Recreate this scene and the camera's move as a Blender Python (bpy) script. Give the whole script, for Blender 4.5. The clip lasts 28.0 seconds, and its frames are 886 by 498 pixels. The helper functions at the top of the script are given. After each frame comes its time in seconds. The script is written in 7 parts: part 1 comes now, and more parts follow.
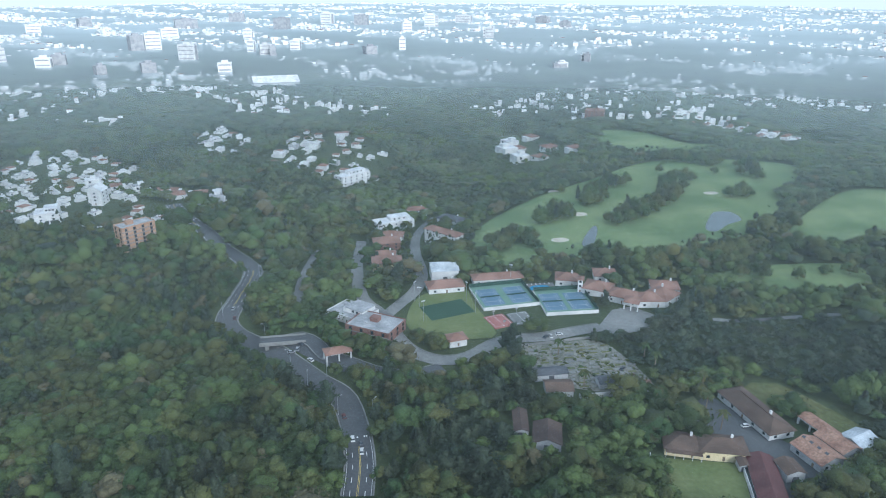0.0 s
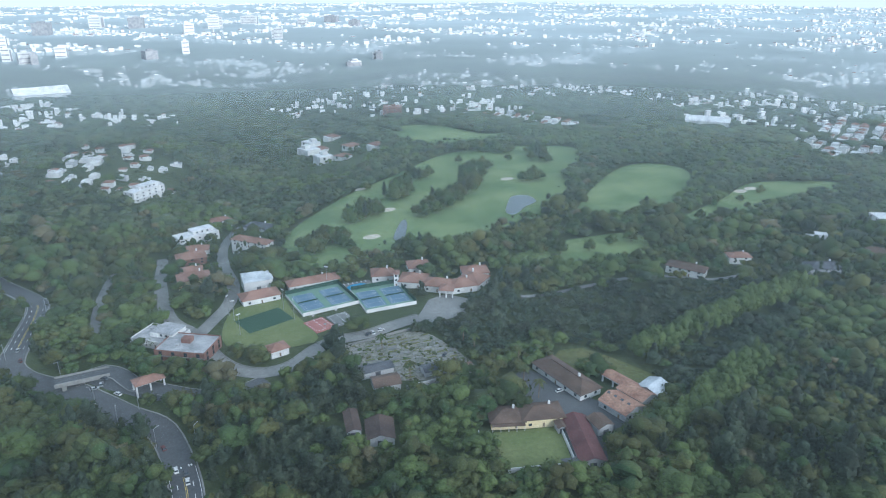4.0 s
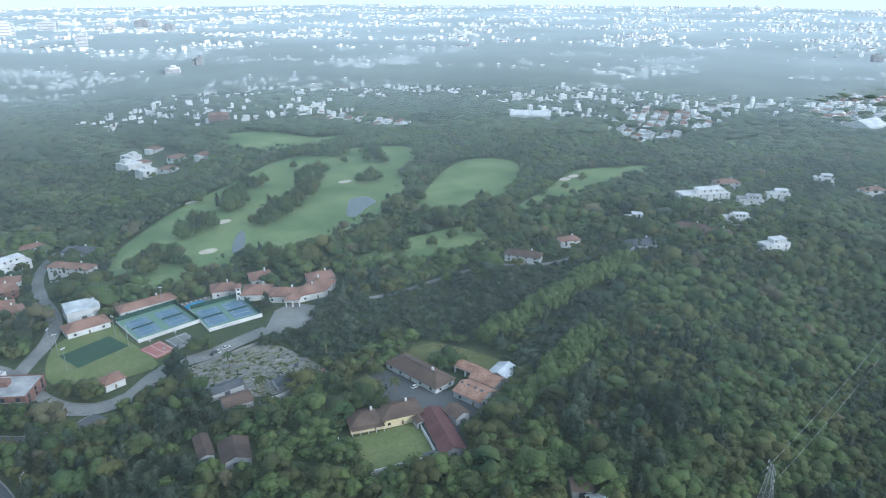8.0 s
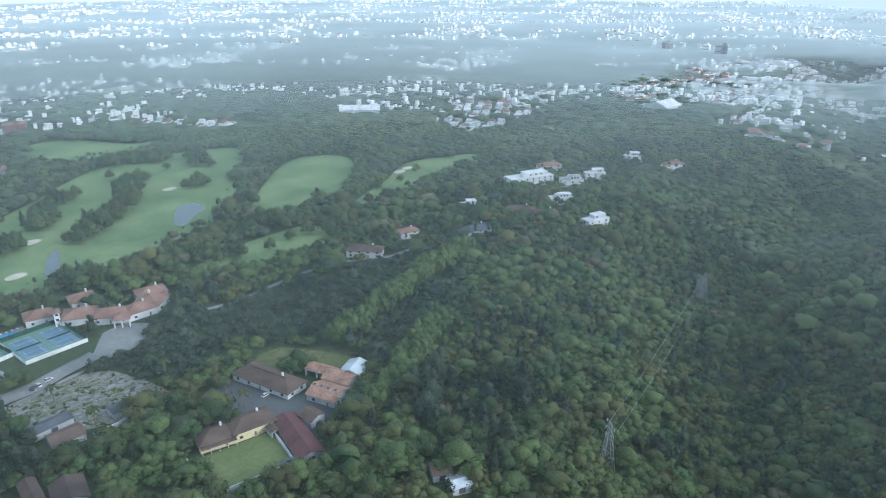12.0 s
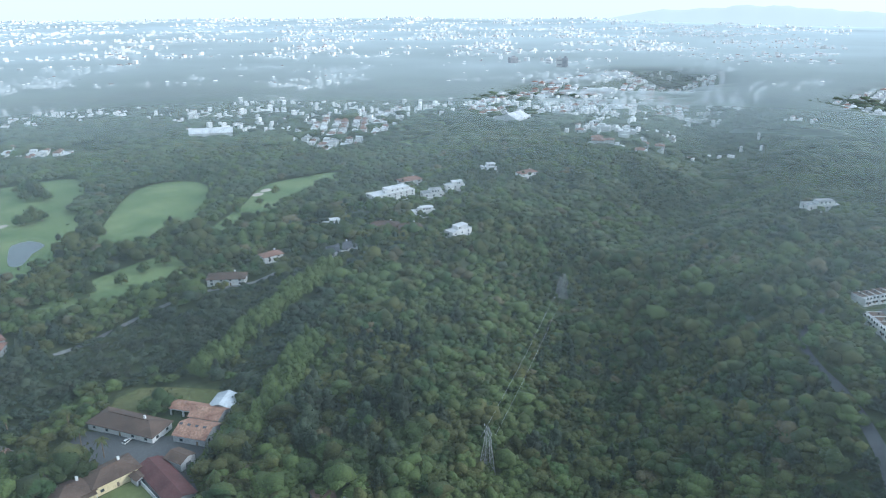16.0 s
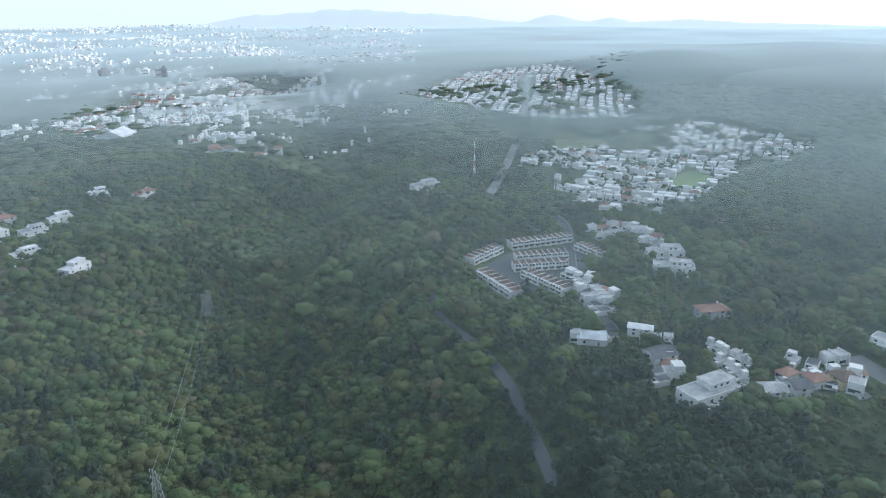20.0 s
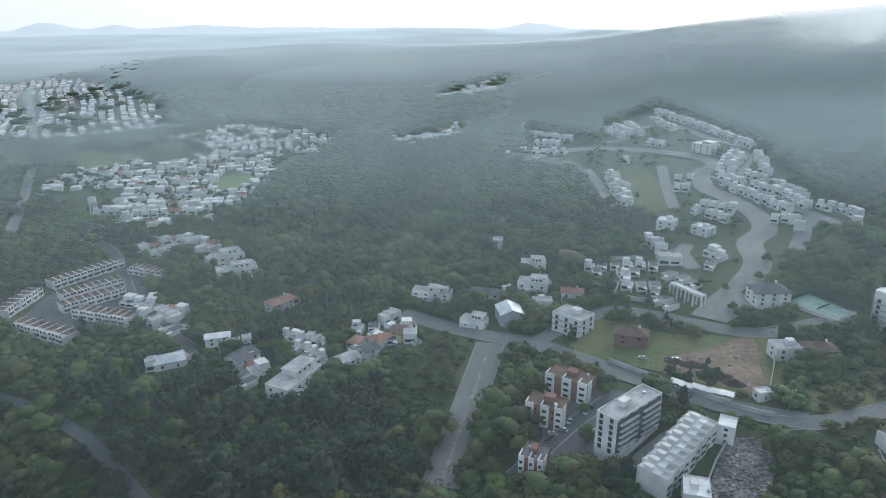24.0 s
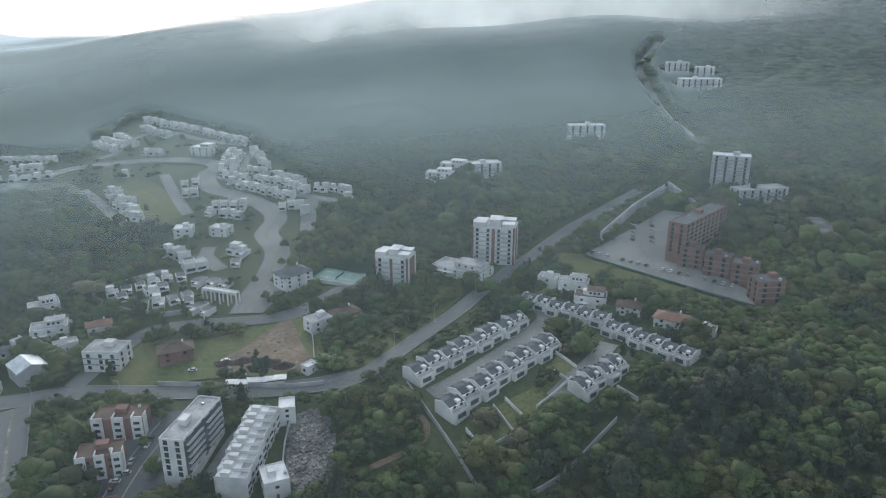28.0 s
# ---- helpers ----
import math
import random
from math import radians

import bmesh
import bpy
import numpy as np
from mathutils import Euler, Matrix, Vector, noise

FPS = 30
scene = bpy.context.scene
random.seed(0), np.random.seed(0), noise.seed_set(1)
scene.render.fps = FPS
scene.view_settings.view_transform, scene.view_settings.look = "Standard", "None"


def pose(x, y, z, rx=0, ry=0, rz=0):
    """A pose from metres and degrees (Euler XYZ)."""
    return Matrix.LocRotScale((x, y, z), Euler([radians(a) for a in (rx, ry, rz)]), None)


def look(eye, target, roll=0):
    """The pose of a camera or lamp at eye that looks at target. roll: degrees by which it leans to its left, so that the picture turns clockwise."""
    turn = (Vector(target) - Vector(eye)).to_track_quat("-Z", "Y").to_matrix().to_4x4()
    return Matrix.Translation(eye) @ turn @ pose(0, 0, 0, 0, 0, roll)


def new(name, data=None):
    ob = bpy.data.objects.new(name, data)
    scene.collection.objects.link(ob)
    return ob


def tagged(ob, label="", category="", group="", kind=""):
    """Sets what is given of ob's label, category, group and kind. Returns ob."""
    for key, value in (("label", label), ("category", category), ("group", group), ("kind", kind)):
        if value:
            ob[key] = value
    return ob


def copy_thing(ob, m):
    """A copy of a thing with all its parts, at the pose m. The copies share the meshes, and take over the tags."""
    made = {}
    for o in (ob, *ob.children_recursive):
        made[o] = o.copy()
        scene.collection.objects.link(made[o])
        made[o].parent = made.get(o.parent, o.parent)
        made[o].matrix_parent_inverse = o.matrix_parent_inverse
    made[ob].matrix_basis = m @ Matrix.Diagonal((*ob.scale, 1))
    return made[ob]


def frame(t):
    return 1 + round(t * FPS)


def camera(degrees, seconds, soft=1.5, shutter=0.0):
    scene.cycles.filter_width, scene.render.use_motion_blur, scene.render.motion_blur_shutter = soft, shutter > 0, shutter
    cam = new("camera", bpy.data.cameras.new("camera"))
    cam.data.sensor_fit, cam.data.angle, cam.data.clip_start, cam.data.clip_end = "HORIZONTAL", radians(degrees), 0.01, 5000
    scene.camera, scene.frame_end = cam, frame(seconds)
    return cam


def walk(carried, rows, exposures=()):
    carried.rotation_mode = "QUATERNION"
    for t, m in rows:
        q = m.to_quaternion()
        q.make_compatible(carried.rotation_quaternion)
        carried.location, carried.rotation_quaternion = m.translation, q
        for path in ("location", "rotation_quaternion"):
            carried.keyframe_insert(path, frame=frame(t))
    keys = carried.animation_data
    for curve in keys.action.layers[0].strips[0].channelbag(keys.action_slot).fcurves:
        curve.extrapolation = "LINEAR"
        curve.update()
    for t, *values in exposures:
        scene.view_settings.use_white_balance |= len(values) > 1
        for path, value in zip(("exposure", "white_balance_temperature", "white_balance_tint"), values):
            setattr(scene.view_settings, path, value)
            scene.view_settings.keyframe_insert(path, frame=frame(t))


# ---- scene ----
# the drone hovers on one spot and turns: seconds, yaw, pitch, roll
EYE = (0.0, 0.0, 190.0)
TURNS = (
    (0, 0.00, -21.39, -0.15), (0.1, -1.06, -21.39, -0.09), (0.2, -3.17, -21.39, 0.04), (0.3, -5.00, -21.39, 0.15),
    (0.4, -5.59, -21.39, 0.18), (0.5, -5.88, -21.43, 0.20), (1, -6.67, -21.46, 0.14), (1.5, -8.36, -21.47, 0.08),
    (2, -9.99, -21.47, 0.04), (2.5, -11.49, -21.47, 0.03), (3, -13.24, -21.47, 0.06), (3.5, -14.70, -21.45, 0.02),
    (5.5, -21.54, -21.40, -0.00), (6, -23.12, -21.39, -0.01), (6.5, -24.97, -21.34, -0.03), (7, -26.56, -21.32, -0.02),
    (7.5, -28.33, -21.31, 0.01), (8, -29.88, -21.29, -0.02), (8.5, -31.87, -21.29, -0.02), (9, -33.55, -21.30, -0.02),
    (9.5, -35.25, -21.31, -0.00), (10, -36.96, -21.38, -0.03), (10.5, -38.50, -21.71, -0.05), (11, -40.33, -21.79, -0.04),
    (11.5, -41.87, -21.73, -0.04), (12, -43.69, -21.68, -0.08), (12.5, -45.39, -21.64, -0.03), (13, -46.92, -21.59, -0.03),
    (13.5, -48.58, -21.55, -0.03), (15.5, -53.93, -20.79, -0.01), (16, -55.30, -20.33, -0.05), (16.5, -56.65, -19.92, -0.05),
    (17, -58.85, -19.81, -0.10), (17.5, -63.03, -19.83, -0.02), (18, -68.02, -19.86, 0.08), (18.5, -71.85, -19.89, 0.09),
    (19, -77.22, -19.94, 0.12), (19.5, -81.80, -19.96, 0.09), (20, -86.01, -19.94, 0.12), (20.5, -89.74, -19.92, 0.06),
    (22.5, -107.35, -19.75, 0.04), (23, -112.45, -19.68, -0.05), (23.5, -117.62, -19.61, -0.05), (24, -122.82, -19.53, -0.07),
    (24.5, -127.49, -19.47, -0.04), (25, -134.11, -19.39, 0.00), (25.5, -139.14, -19.35, 0.02), (26, -146.20, -19.29, 0.09),
    (26.5, -152.24, -19.26, 0.12), (27, -157.17, -19.27, 0.13), (27.5, -162.27, -19.27, 0.18), (28, -162.43, -19.21, 0.09),
)
cam = camera(64.43, 28.0, soft=1.1)
walk(cam, [(t, pose(*EYE, 90 + pitch, roll, yaw)) for t, yaw, pitch, roll in TURNS],
     exposures=[(0, 0.70, 5250, 9), (16, 0.80, 5300, 8), (22, 0.66, 5600, 11), (28, 0.5, 5850, 12)])

# ---- daylight: a low hazy sun behind thin cloud over the mountain ----
SUN_AZ, SUN_EL = 150.0, 24.0  # clockwise from +y; above the horizon
world = bpy.data.worlds.new("sky")
scene.world = world
world.use_nodes = True
sky_nodes = world.node_tree.nodes
sky = sky_nodes.new("ShaderNodeTexSky")
sky.sky_type, sky.sun_disc = "NISHITA", False
sky.sun_elevation, sky.sun_rotation = radians(SUN_EL), radians(SUN_AZ)
sky.altitude, sky.air_density, sky.dust_density, sky.ozone_density = 1500, 1.0, 4.0, 1.0
veil = sky_nodes.new("ShaderNodeMix")  # thin overcast in front of the blue
veil.data_type = "RGBA"
veil.inputs["Factor"].default_value = 0.62
veil.inputs["B"].default_value = (6.9, 7.35, 7.2, 1)
world.node_tree.links.new(sky.outputs[0], veil.inputs["A"])
sky_nodes["Background"].inputs["Strength"].default_value = 0.115
world.node_tree.links.new(veil.outputs["Result"], sky_nodes["Background"].inputs["Color"])
sun = new("sun", bpy.data.lights.new("sun", "SUN"))
sun.data.energy, sun.data.angle, sun.data.color = 1.8, radians(32), (1.0, 0.94, 0.84)
sun.matrix_world = look((0, 0, 0), (-math.sin(radians(SUN_AZ)), -math.cos(radians(SUN_AZ)), -math.tan(radians(SUN_EL))))


# ---- materials ----
def mat(name, a, b, coarse=0.05, fine=0.8, rough=0.85, bump=0.3, grain=0.25, metal=0.0, depth=0.3, each=0.0, hue=0.0):
    """A rough surface whose colour wanders from a to b (stains) with a finer grain and relief; each: how far pieces differ."""
    m = bpy.data.materials.new(name)
    m.use_nodes = True
    n, l = m.node_tree.nodes, m.node_tree.links
    p = n["Principled BSDF"]
    p.inputs["Roughness"].default_value, p.inputs["Metallic"].default_value = rough, metal
    p.inputs["Specular IOR Level"].default_value = 0.25
    geo = n.new("ShaderNodeNewGeometry")
    big, small = n.new("ShaderNodeTexNoise"), n.new("ShaderNodeTexNoise")
    big.inputs["Scale"].default_value, small.inputs["Scale"].default_value = coarse, fine
    big.inputs["Detail"].default_value, small.inputs["Detail"].default_value = 5, 6
    for t in (big, small):
        l.new(geo.outputs["Position"], t.inputs["Vector"])
    ramp = n.new("ShaderNodeMapRange")
    ramp.inputs["From Min"].default_value, ramp.inputs["From Max"].default_value = 0.35, 0.65
    l.new(big.outputs["Fac"], ramp.inputs["Value"])
    mix = n.new("ShaderNodeMix")
    mix.data_type = "RGBA"
    mix.inputs["A"].default_value, mix.inputs["B"].default_value = (*a, 1), (*b, 1)
    l.new(ramp.outputs[0], mix.inputs["Factor"])
    hsv = n.new("ShaderNodeHueSaturation")
    l.new(mix.outputs["Result"], hsv.inputs["Color"])
    val = n.new("ShaderNodeMapRange")
    val.inputs["From Min"].default_value, val.inputs["From Max"].default_value = 0.3, 0.7
    val.inputs["To Min"].default_value, val.inputs["To Max"].default_value = 1 - grain, 1 + grain
    l.new(small.outputs["Fac"], val.inputs["Value"])
    value = val.outputs[0]
    if each:
        info = n.new("ShaderNodeNewGeometry")
        far = n.new("ShaderNodeMapRange")
        far.inputs["To Min"].default_value, far.inputs["To Max"].default_value = 1 - each, 1 + each
        l.new(info.outputs["Random Per Island"], far.inputs["Value"])
        mul = n.new("ShaderNodeMath")
        mul.operation = "MULTIPLY"
        l.new(value, mul.inputs[0])
        l.new(far.outputs[0], mul.inputs[1])
        value = mul.outputs[0]
    if hue:  # from one stand of trees to the next
        stand = n.new("ShaderNodeTexVoronoi")
        stand.inputs["Scale"].default_value = .085
        l.new(geo.outputs["Position"], stand.inputs["Vector"])
        parts = n.new("ShaderNodeSeparateColor")
        l.new(stand.outputs["Color"], parts.inputs["Color"])
        tint = n.new("ShaderNodeMapRange")
        tint.inputs["To Min"].default_value, tint.inputs["To Max"].default_value = .5 - hue, .5 + .35 * hue
        l.new(parts.outputs[0], tint.inputs["Value"])
        l.new(tint.outputs[0], hsv.inputs["Hue"])
        lum = n.new("ShaderNodeMapRange")
        lum.inputs["To Min"].default_value, lum.inputs["To Max"].default_value = .72, 1.35
        l.new(parts.outputs[1], lum.inputs["Value"])
        tone = n.new("ShaderNodeMath")
        tone.operation = "MULTIPLY"
        l.new(value, tone.inputs[0])
        l.new(lum.outputs[0], tone.inputs[1])
        value = tone.outputs[0]
    l.new(value, hsv.inputs["Value"])
    l.new(hsv.outputs["Color"], p.inputs["Base Color"])
    if bump:
        b_ = n.new("ShaderNodeBump")
        b_.inputs["Strength"].default_value, b_.inputs["Distance"].default_value = bump, depth
        l.new(small.outputs["Fac"], b_.inputs["Height"])
        l.new(b_.outputs["Normal"], p.inputs["Normal"])
    return m


M = {
    "soil": mat("leafy undergrowth", (.040, .056, .024), (.066, .080, .036), .02, .3, bump=.4, depth=1.0),
    "leaf": mat("broadleaf foliage", (.030, .050, .018), (.058, .080, .027), .035, 1.2, .8, .8, .36, depth=.8, each=.16, hue=.07),
    "pine": mat("dark pine foliage", (.024, .037, .024), (.040, .054, .032), .03, 1.2, .8, .8, .34, depth=.8, each=.14, hue=.04),
    "lime": mat("young yellow-green foliage", (.056, .084, .025), (.080, .108, .034), .05, 1.2, .75, .8, .36, depth=.8, each=.16),
    # paler than near foliage: part of the haze is painted into this colour
    "woods": mat("haze-paled distant woods", (.042, .062, .032), (.066, .088, .042), .006, .2, .8, .6, .15, depth=1, each=.2, hue=.05),
    "dry": mat("brownish dry foliage", (.075, .072, .040), (.11, .098, .052), .05, 1.1, .75, .7, .35, depth=.7, each=.25),
    # whiter than near white render: direct sun on the city put into colour
    "litwhite": mat("white with sunlight painted in", (.66, .65, .63), (.82, .81, .79), .02, .3, .8, 0, .1, each=.15),
    "bark": mat("grey bark", (.12, .09, .06), (.2, .16, .12), .5, 5),
    "grass": mat("mown grass", (.100, .155, .062), (.185, .235, .100), .022, .25, .9, .2, .18),
    "pitchgrass": mat("yellowish mown lawn", (.105, .135, .048), (.145, .165, .068), .06, .5, .9, .2, .14),
    "rough": mat("rough grass", (.08, .10, .035), (.13, .125, .055), .03, .5, .9, .4, .3),
    "turf": mat("dark green artificial turf", (.025, .06, .035), (.035, .075, .045), .05, 2, .9, .1, .1),
    "asphalt": mat("worn asphalt", (.065, .069, .074), (.10, .104, .108), .03, .8, .8, .15, .15),
    "oldasphalt": mat("greyed old asphalt", (.115, .12, .12), (.165, .167, .163), .03, .8, .85, .15, .15),
    "concrete": mat("pale concrete paving", (.15, .155, .15), (.235, .235, .222), .04, .5, .85, .15, .16),
    "line": mat("white road paint", (.6, .6, .58), (.75, .75, .72), .3, 3, .6, 0, .15),
    "yellow": mat("yellow road paint", (.55, .4, .08), (.65, .5, .12), .3, 3, .6, 0, .15),
    # darker than the city's white: the near walls' shade is in this tone
    "white": mat("white render", (.46, .465, .46), (.64, .64, .62), .12, 1.4, .8, .1, .08, each=.06),
    "cream": mat("cream render", (.6, .5, .3), (.68, .59, .38), .12, 1.4, .8, .1, .1),
    "greywall": mat("grey render", (.3, .31, .32), (.42, .42, .42), .12, 1.4, .8, .1, .1),
    "brick": mat("red brick", (.15, .082, .066), (.21, .12, .098), .15, 2.5, .85, .3, .2),
    "tanbrick": mat("orange-tan brick", (.33, .20, .13), (.42, .27, .18), .15, 2.5, .85, .3, .15),
    "tile": mat("terracotta roof tiles", (.17, .096, .072), (.265, .158, .122), .1, 2.2, .8, .5, .25, each=.12),
    "oldtile": mat("brown weathered roof tiles", (.075, .052, .042), (.125, .088, .068), .12, 2.2, .85, .5, .3),
    "darkrust": mat("dark rusted sheet roof", (.05, .036, .032), (.085, .06, .05), .12, 1.5, .8, .4, .3),
    "maroon": mat("maroon painted sheet roof", (.075, .030, .030), (.12, .05, .048), .1, 1.5, .6, .2, .2),
    "slate": mat("dark grey roof", (.055, .06, .07), (.10, .105, .115), .15, 2, .7, .2, .2),
    "flatroof": mat("grey flat roof", (.22, .23, .235), (.38, .38, .38), .15, 1.2, .8, .2, .2),
    "whiteroof": mat("white painted flat roof", (.48, .49, .50), (.70, .70, .70), .12, 1.2, .7, .1, .14),
    "zinc": mat("weathered zinc sheet", (.35, .38, .4), (.55, .58, .6), .15, 1.2, .45, .2, .2, metal=.3),
    "rust": mat("rusty corrugated sheet", (.22, .12, .085), (.34, .21, .15), .12, 1.0, .75, .3, .3),
    "blue": mat("blue court surface", (.085, .15, .21), (.11, .18, .25), .1, 1.5, .7, 0, .08),
    "teal": mat("faded teal court surface", (.10, .19, .18), (.13, .225, .21), .1, 1.5, .7, 0, .08),
    "court": mat("green court surface", (.115, .205, .15), (.15, .24, .18), .1, 1.5, .7, 0, .08),
    "red": mat("red court surface", (.26, .10, .09), (.34, .15, .13), .1, 1.5, .7, 0, .1),
    "earth": mat("brown bare earth", (.12, .085, .06), (.20, .15, .105), .06, .5, .9, .5, .3),
    "darkearth": mat("dark damp soil", (.035, .025, .02), (.06, .045, .035), .1, .6, .9, .5, .3),
    "rubble": mat("grey rubble", (.11, .105, .098), (.24, .235, .22), .1, .8, .9, .5, .4, each=.4),
    "plots": mat("dry grey-green nursery ground", (.13, .135, .11), (.22, .215, .185), .12, .6, .9, .4, .35),
    "sand": mat("pale bunker sand", (.42, .38, .3), (.55, .5, .4), .2, 2, .95, .2, .1),
    "metal": mat("galvanised steel", (.35, .36, .37), (.5, .5, .5), 1, 6, .45, 0, .1, metal=.8),
    "mesh": mat("dark green windscreen netting", (.02, .05, .04), (.03, .07, .05), .3, 3, .9, 0, .1),
    "carpaint": mat("car paint", (.5, .5, .5), (.6, .6, .6), 1, 3, .3, 0, .05, each=.9),
    "rubber": mat("black rubber", (.02, .02, .02), (.03, .03, .03), 2, 8, .8, 0, .1),
}
for k_ in ("leaf", "pine", "lime", "woods", "dry"):  # light passes through leaves
    n_, l_ = M[k_].node_tree.nodes, M[k_].node_tree.links
    thin_, mix_ = n_.new("ShaderNodeBsdfTranslucent"), n_.new("ShaderNodeMixShader")
    mix_.inputs[0].default_value = .08
    l_.new(n_["Hue/Saturation/Value"].outputs["Color"], thin_.inputs["Color"])
    l_.new(n_["Principled BSDF"].outputs[0], mix_.inputs[1])
    l_.new(thin_.outputs[0], mix_.inputs[2])
    l_.new(mix_.outputs[0], n_["Material Output"].inputs["Surface"])
glass = bpy.data.materials.new("dark window glass")
glass.use_nodes = True
g_ = glass.node_tree.nodes["Principled BSDF"]
g_.inputs["Base Color"].default_value, g_.inputs["Roughness"].default_value = (.03, .04, .05, 1), .12
M["glass"] = glass
water = bpy.data.materials.new("still pond water")
water.use_nodes = True
g_ = water.node_tree.nodes["Principled BSDF"]
g_.inputs["Base Color"].default_value, g_.inputs["Roughness"].default_value = (.05, .07, .07, 1), .06
M["water"] = water
pool = bpy.data.materials.new("clear blue pool water")
pool.use_nodes = True
g_ = pool.node_tree.nodes["Principled BSDF"]
g_.inputs["Base Color"].default_value, g_.inputs["Roughness"].default_value = (.05, .28, .5, 1), .1
M["pool"] = pool


# ---- the lie of the land ----
def ease(a, b, v):
    u = np.clip((v - a) / (b - a), 0.0, 1.0)
    return u * u * (3 - 2 * u)


def bell(x, y, cx, cy, sx, sy=None, turn=0.0):
    sy = sy or sx
    c, s = math.cos(radians(turn)), math.sin(radians(turn))
    u, v = (x - cx) * c + (y - cy) * s, -(x - cx) * s + (y - cy) * c
    return np.exp(-(u / sx) ** 2 - (v / sy) ** 2)


def valley(x, y, line, width):
    """1 on the line of a ravine, falling to 0 at its rims."""
    best = np.full(np.shape(x), 1e9)
    for (ax, ay), (bx, by) in zip(line, line[1:]):
        dx, dy = bx - ax, by - ay
        u = np.clip(((x - ax) * dx + (y - ay) * dy) / (dx * dx + dy * dy), 0, 1)
        best = np.minimum(best, np.hypot(x - ax - u * dx, y - ay - u * dy))
    return 1 - ease(0, width, best)


RAVINE = [(150, 20), (240, 60), (350, 120), (480, 190), (640, 215), (820, 190), (1000, 230), (1400, 380), (1900, 600)]
GULLY = [(-60, 560), (10, 720), (60, 900), (90, 1200), (0, 1500)]


def height(x, y):
    """The height of the ground."""
    x, y = np.asarray(x, float), np.asarray(y, float)
    r, az = np.hypot(x, y), np.degrees(np.arctan2(x, y)) % 360  # az: clockwise from +y
    # the mountain: rises behind the terraces
    k = np.interp(az, [0, 60, 85, 100, 110, 120, 130, 143, 155, 170, 195, 230, 270, 310, 360],
                  [0, 0, .02, .06, .12, .25, .45, .78, .97, 1.05, 1.1, 1.0, .5, .1, 0])
    crest = np.interp(az, [70, 100, 116, 128, 134, 140, 148, 158, 168, 195, 230, 270, 310, 360],
                      [0, .2, .32, .3, .4, .6, .76, .82, .93, 1.15, 1.0, .5, .1, 0])
    z = k * (22 * ease(170, 320, r) + 34 * ease(320, 760, r)) + crest * 148 * ease(640, 1600, r)
    z = z + crest * ease(600, 1500, r) * (9 * np.sin(np.radians(az * 9)) + 6 * np.sin(np.radians(az * 23 + 40)) + 7 * np.sin(x / 140) * np.sin(y / 170))
    z = z * (1 - ease(1650, 3100, r))  # behind the crest the land falls to the plain
    # the highway's cutting under the bridge
    z = z - 5 * valley(x, y, [(-118, 356), (-92, 330), (-63, 300), (-45, 280)], 30)
    # long ridges far out
    z = z + 30 * bell(x, y, 1500, -350, 520, 160, -12) + 22 * bell(x, y, 2100, -900, 700, 260, -20)
    z = z - 46 * valley(x, y, RAVINE, 130) * ease(90, 200, r)
    z = z - 24 * valley(x, y, GULLY, 150)
    z = z + 5 * np.sin(x / 260 + 1) * np.sin(y / 310) * ease(800, 1500, r)
    return z
# ---- end of the land ----


def ground_z(x, y):
    return float(height(x, y))


# ---- plan: lines of roads and outlines of areas, in metres ----
MAIN_ROAD = [(-33, 220), (-34, 240), (-38, 261), (-44, 284), (-51, 297), (-64, 309), (-79, 325), (-94, 340), (-108, 350), (-120, 360), (-127, 370), (-127, 384), (-127, 404), (-127, 424), (-130, 444), (-145, 466), (-162, 486), (-182, 514), (-199, 535), (-220, 560), (-235, 585)]
ACCESS_ROAD = [(-102, 342), (-90, 347), (-80, 350), (-70, 342), (-62, 330), (-49, 322), (-32, 312), (-15, 310), (0, 317)]
RING_ROAD = [(-36, 379), (-31, 363), (-24, 345), (-14, 331), (0, 324), (15, 328), (28, 341), (41, 348), (58, 350), (76, 357), (92, 362)]
WEST_LANE = [(-34, 374), (-41, 385), (-49, 397), (-56, 427), (-65, 500), (-69, 562)]
HILL_LANE = [(-34, 374), (-27, 389), (-17, 412), (-14, 441), (-20, 500), (-23, 557), (-17, 594), (-6, 621)]
OLD_ROAD = [(-89, 383), (-92, 413), (-96, 473), (-100, 530)]
ORCHARD_ROAD = [(160, 372), (178, 370), (209, 375), (248, 379), (272, 372), (294, 361), (330, 363)]
RAVINE_ROAD = [(251, -31), (272, -26), (295, -20), (322, -13), (349, -2), (374, 11), (393, 24), (418, 36), (440, 35), (468, 29)]
FAR_AVENUE = [(677, 2), (744, -10), (837, -22), (971, -40), (1208, -55), (1519, -70)]
AVENUE = [(200, -128), (221, -150), (247, -178), (282, -214)]
CROSS_ROAD = [(350, -195), (318, -205), (288, -219), (267, -231), (238, -237), (204, -244), (174, -251), (149, -261), (132, -272)]
HILL_ROAD = [(142, -260), (127, -278), (115, -317), (104, -354), (94, -394), (75, -448), (59, -492), (42, -526), (16, -579)]
SOUTH_ROAD = [(267, -237), (269, -258), (267, -290), (249, -302), (222, -312), (195, -328), (183, -356), (172, -382)]
WINDING_AVENUE = [(224, -322), (231, -346), (238, -377), (250, -406), (273, -430), (280, -457), (302, -478), (339, -495), (371, -506), (400, -539), (404, -564), (434, -575), (487, -573), (526, -562), (561, -546), (576, -512), (583, -479)]
SPUR_ROAD = [(444, -536), (397, -489), (356, -451)]
SPUR_LANE = [(497, -490), (435, -451), (394, -421)]
UPPER_LANE = [(196, -470), (180, -501), (169, -535)]
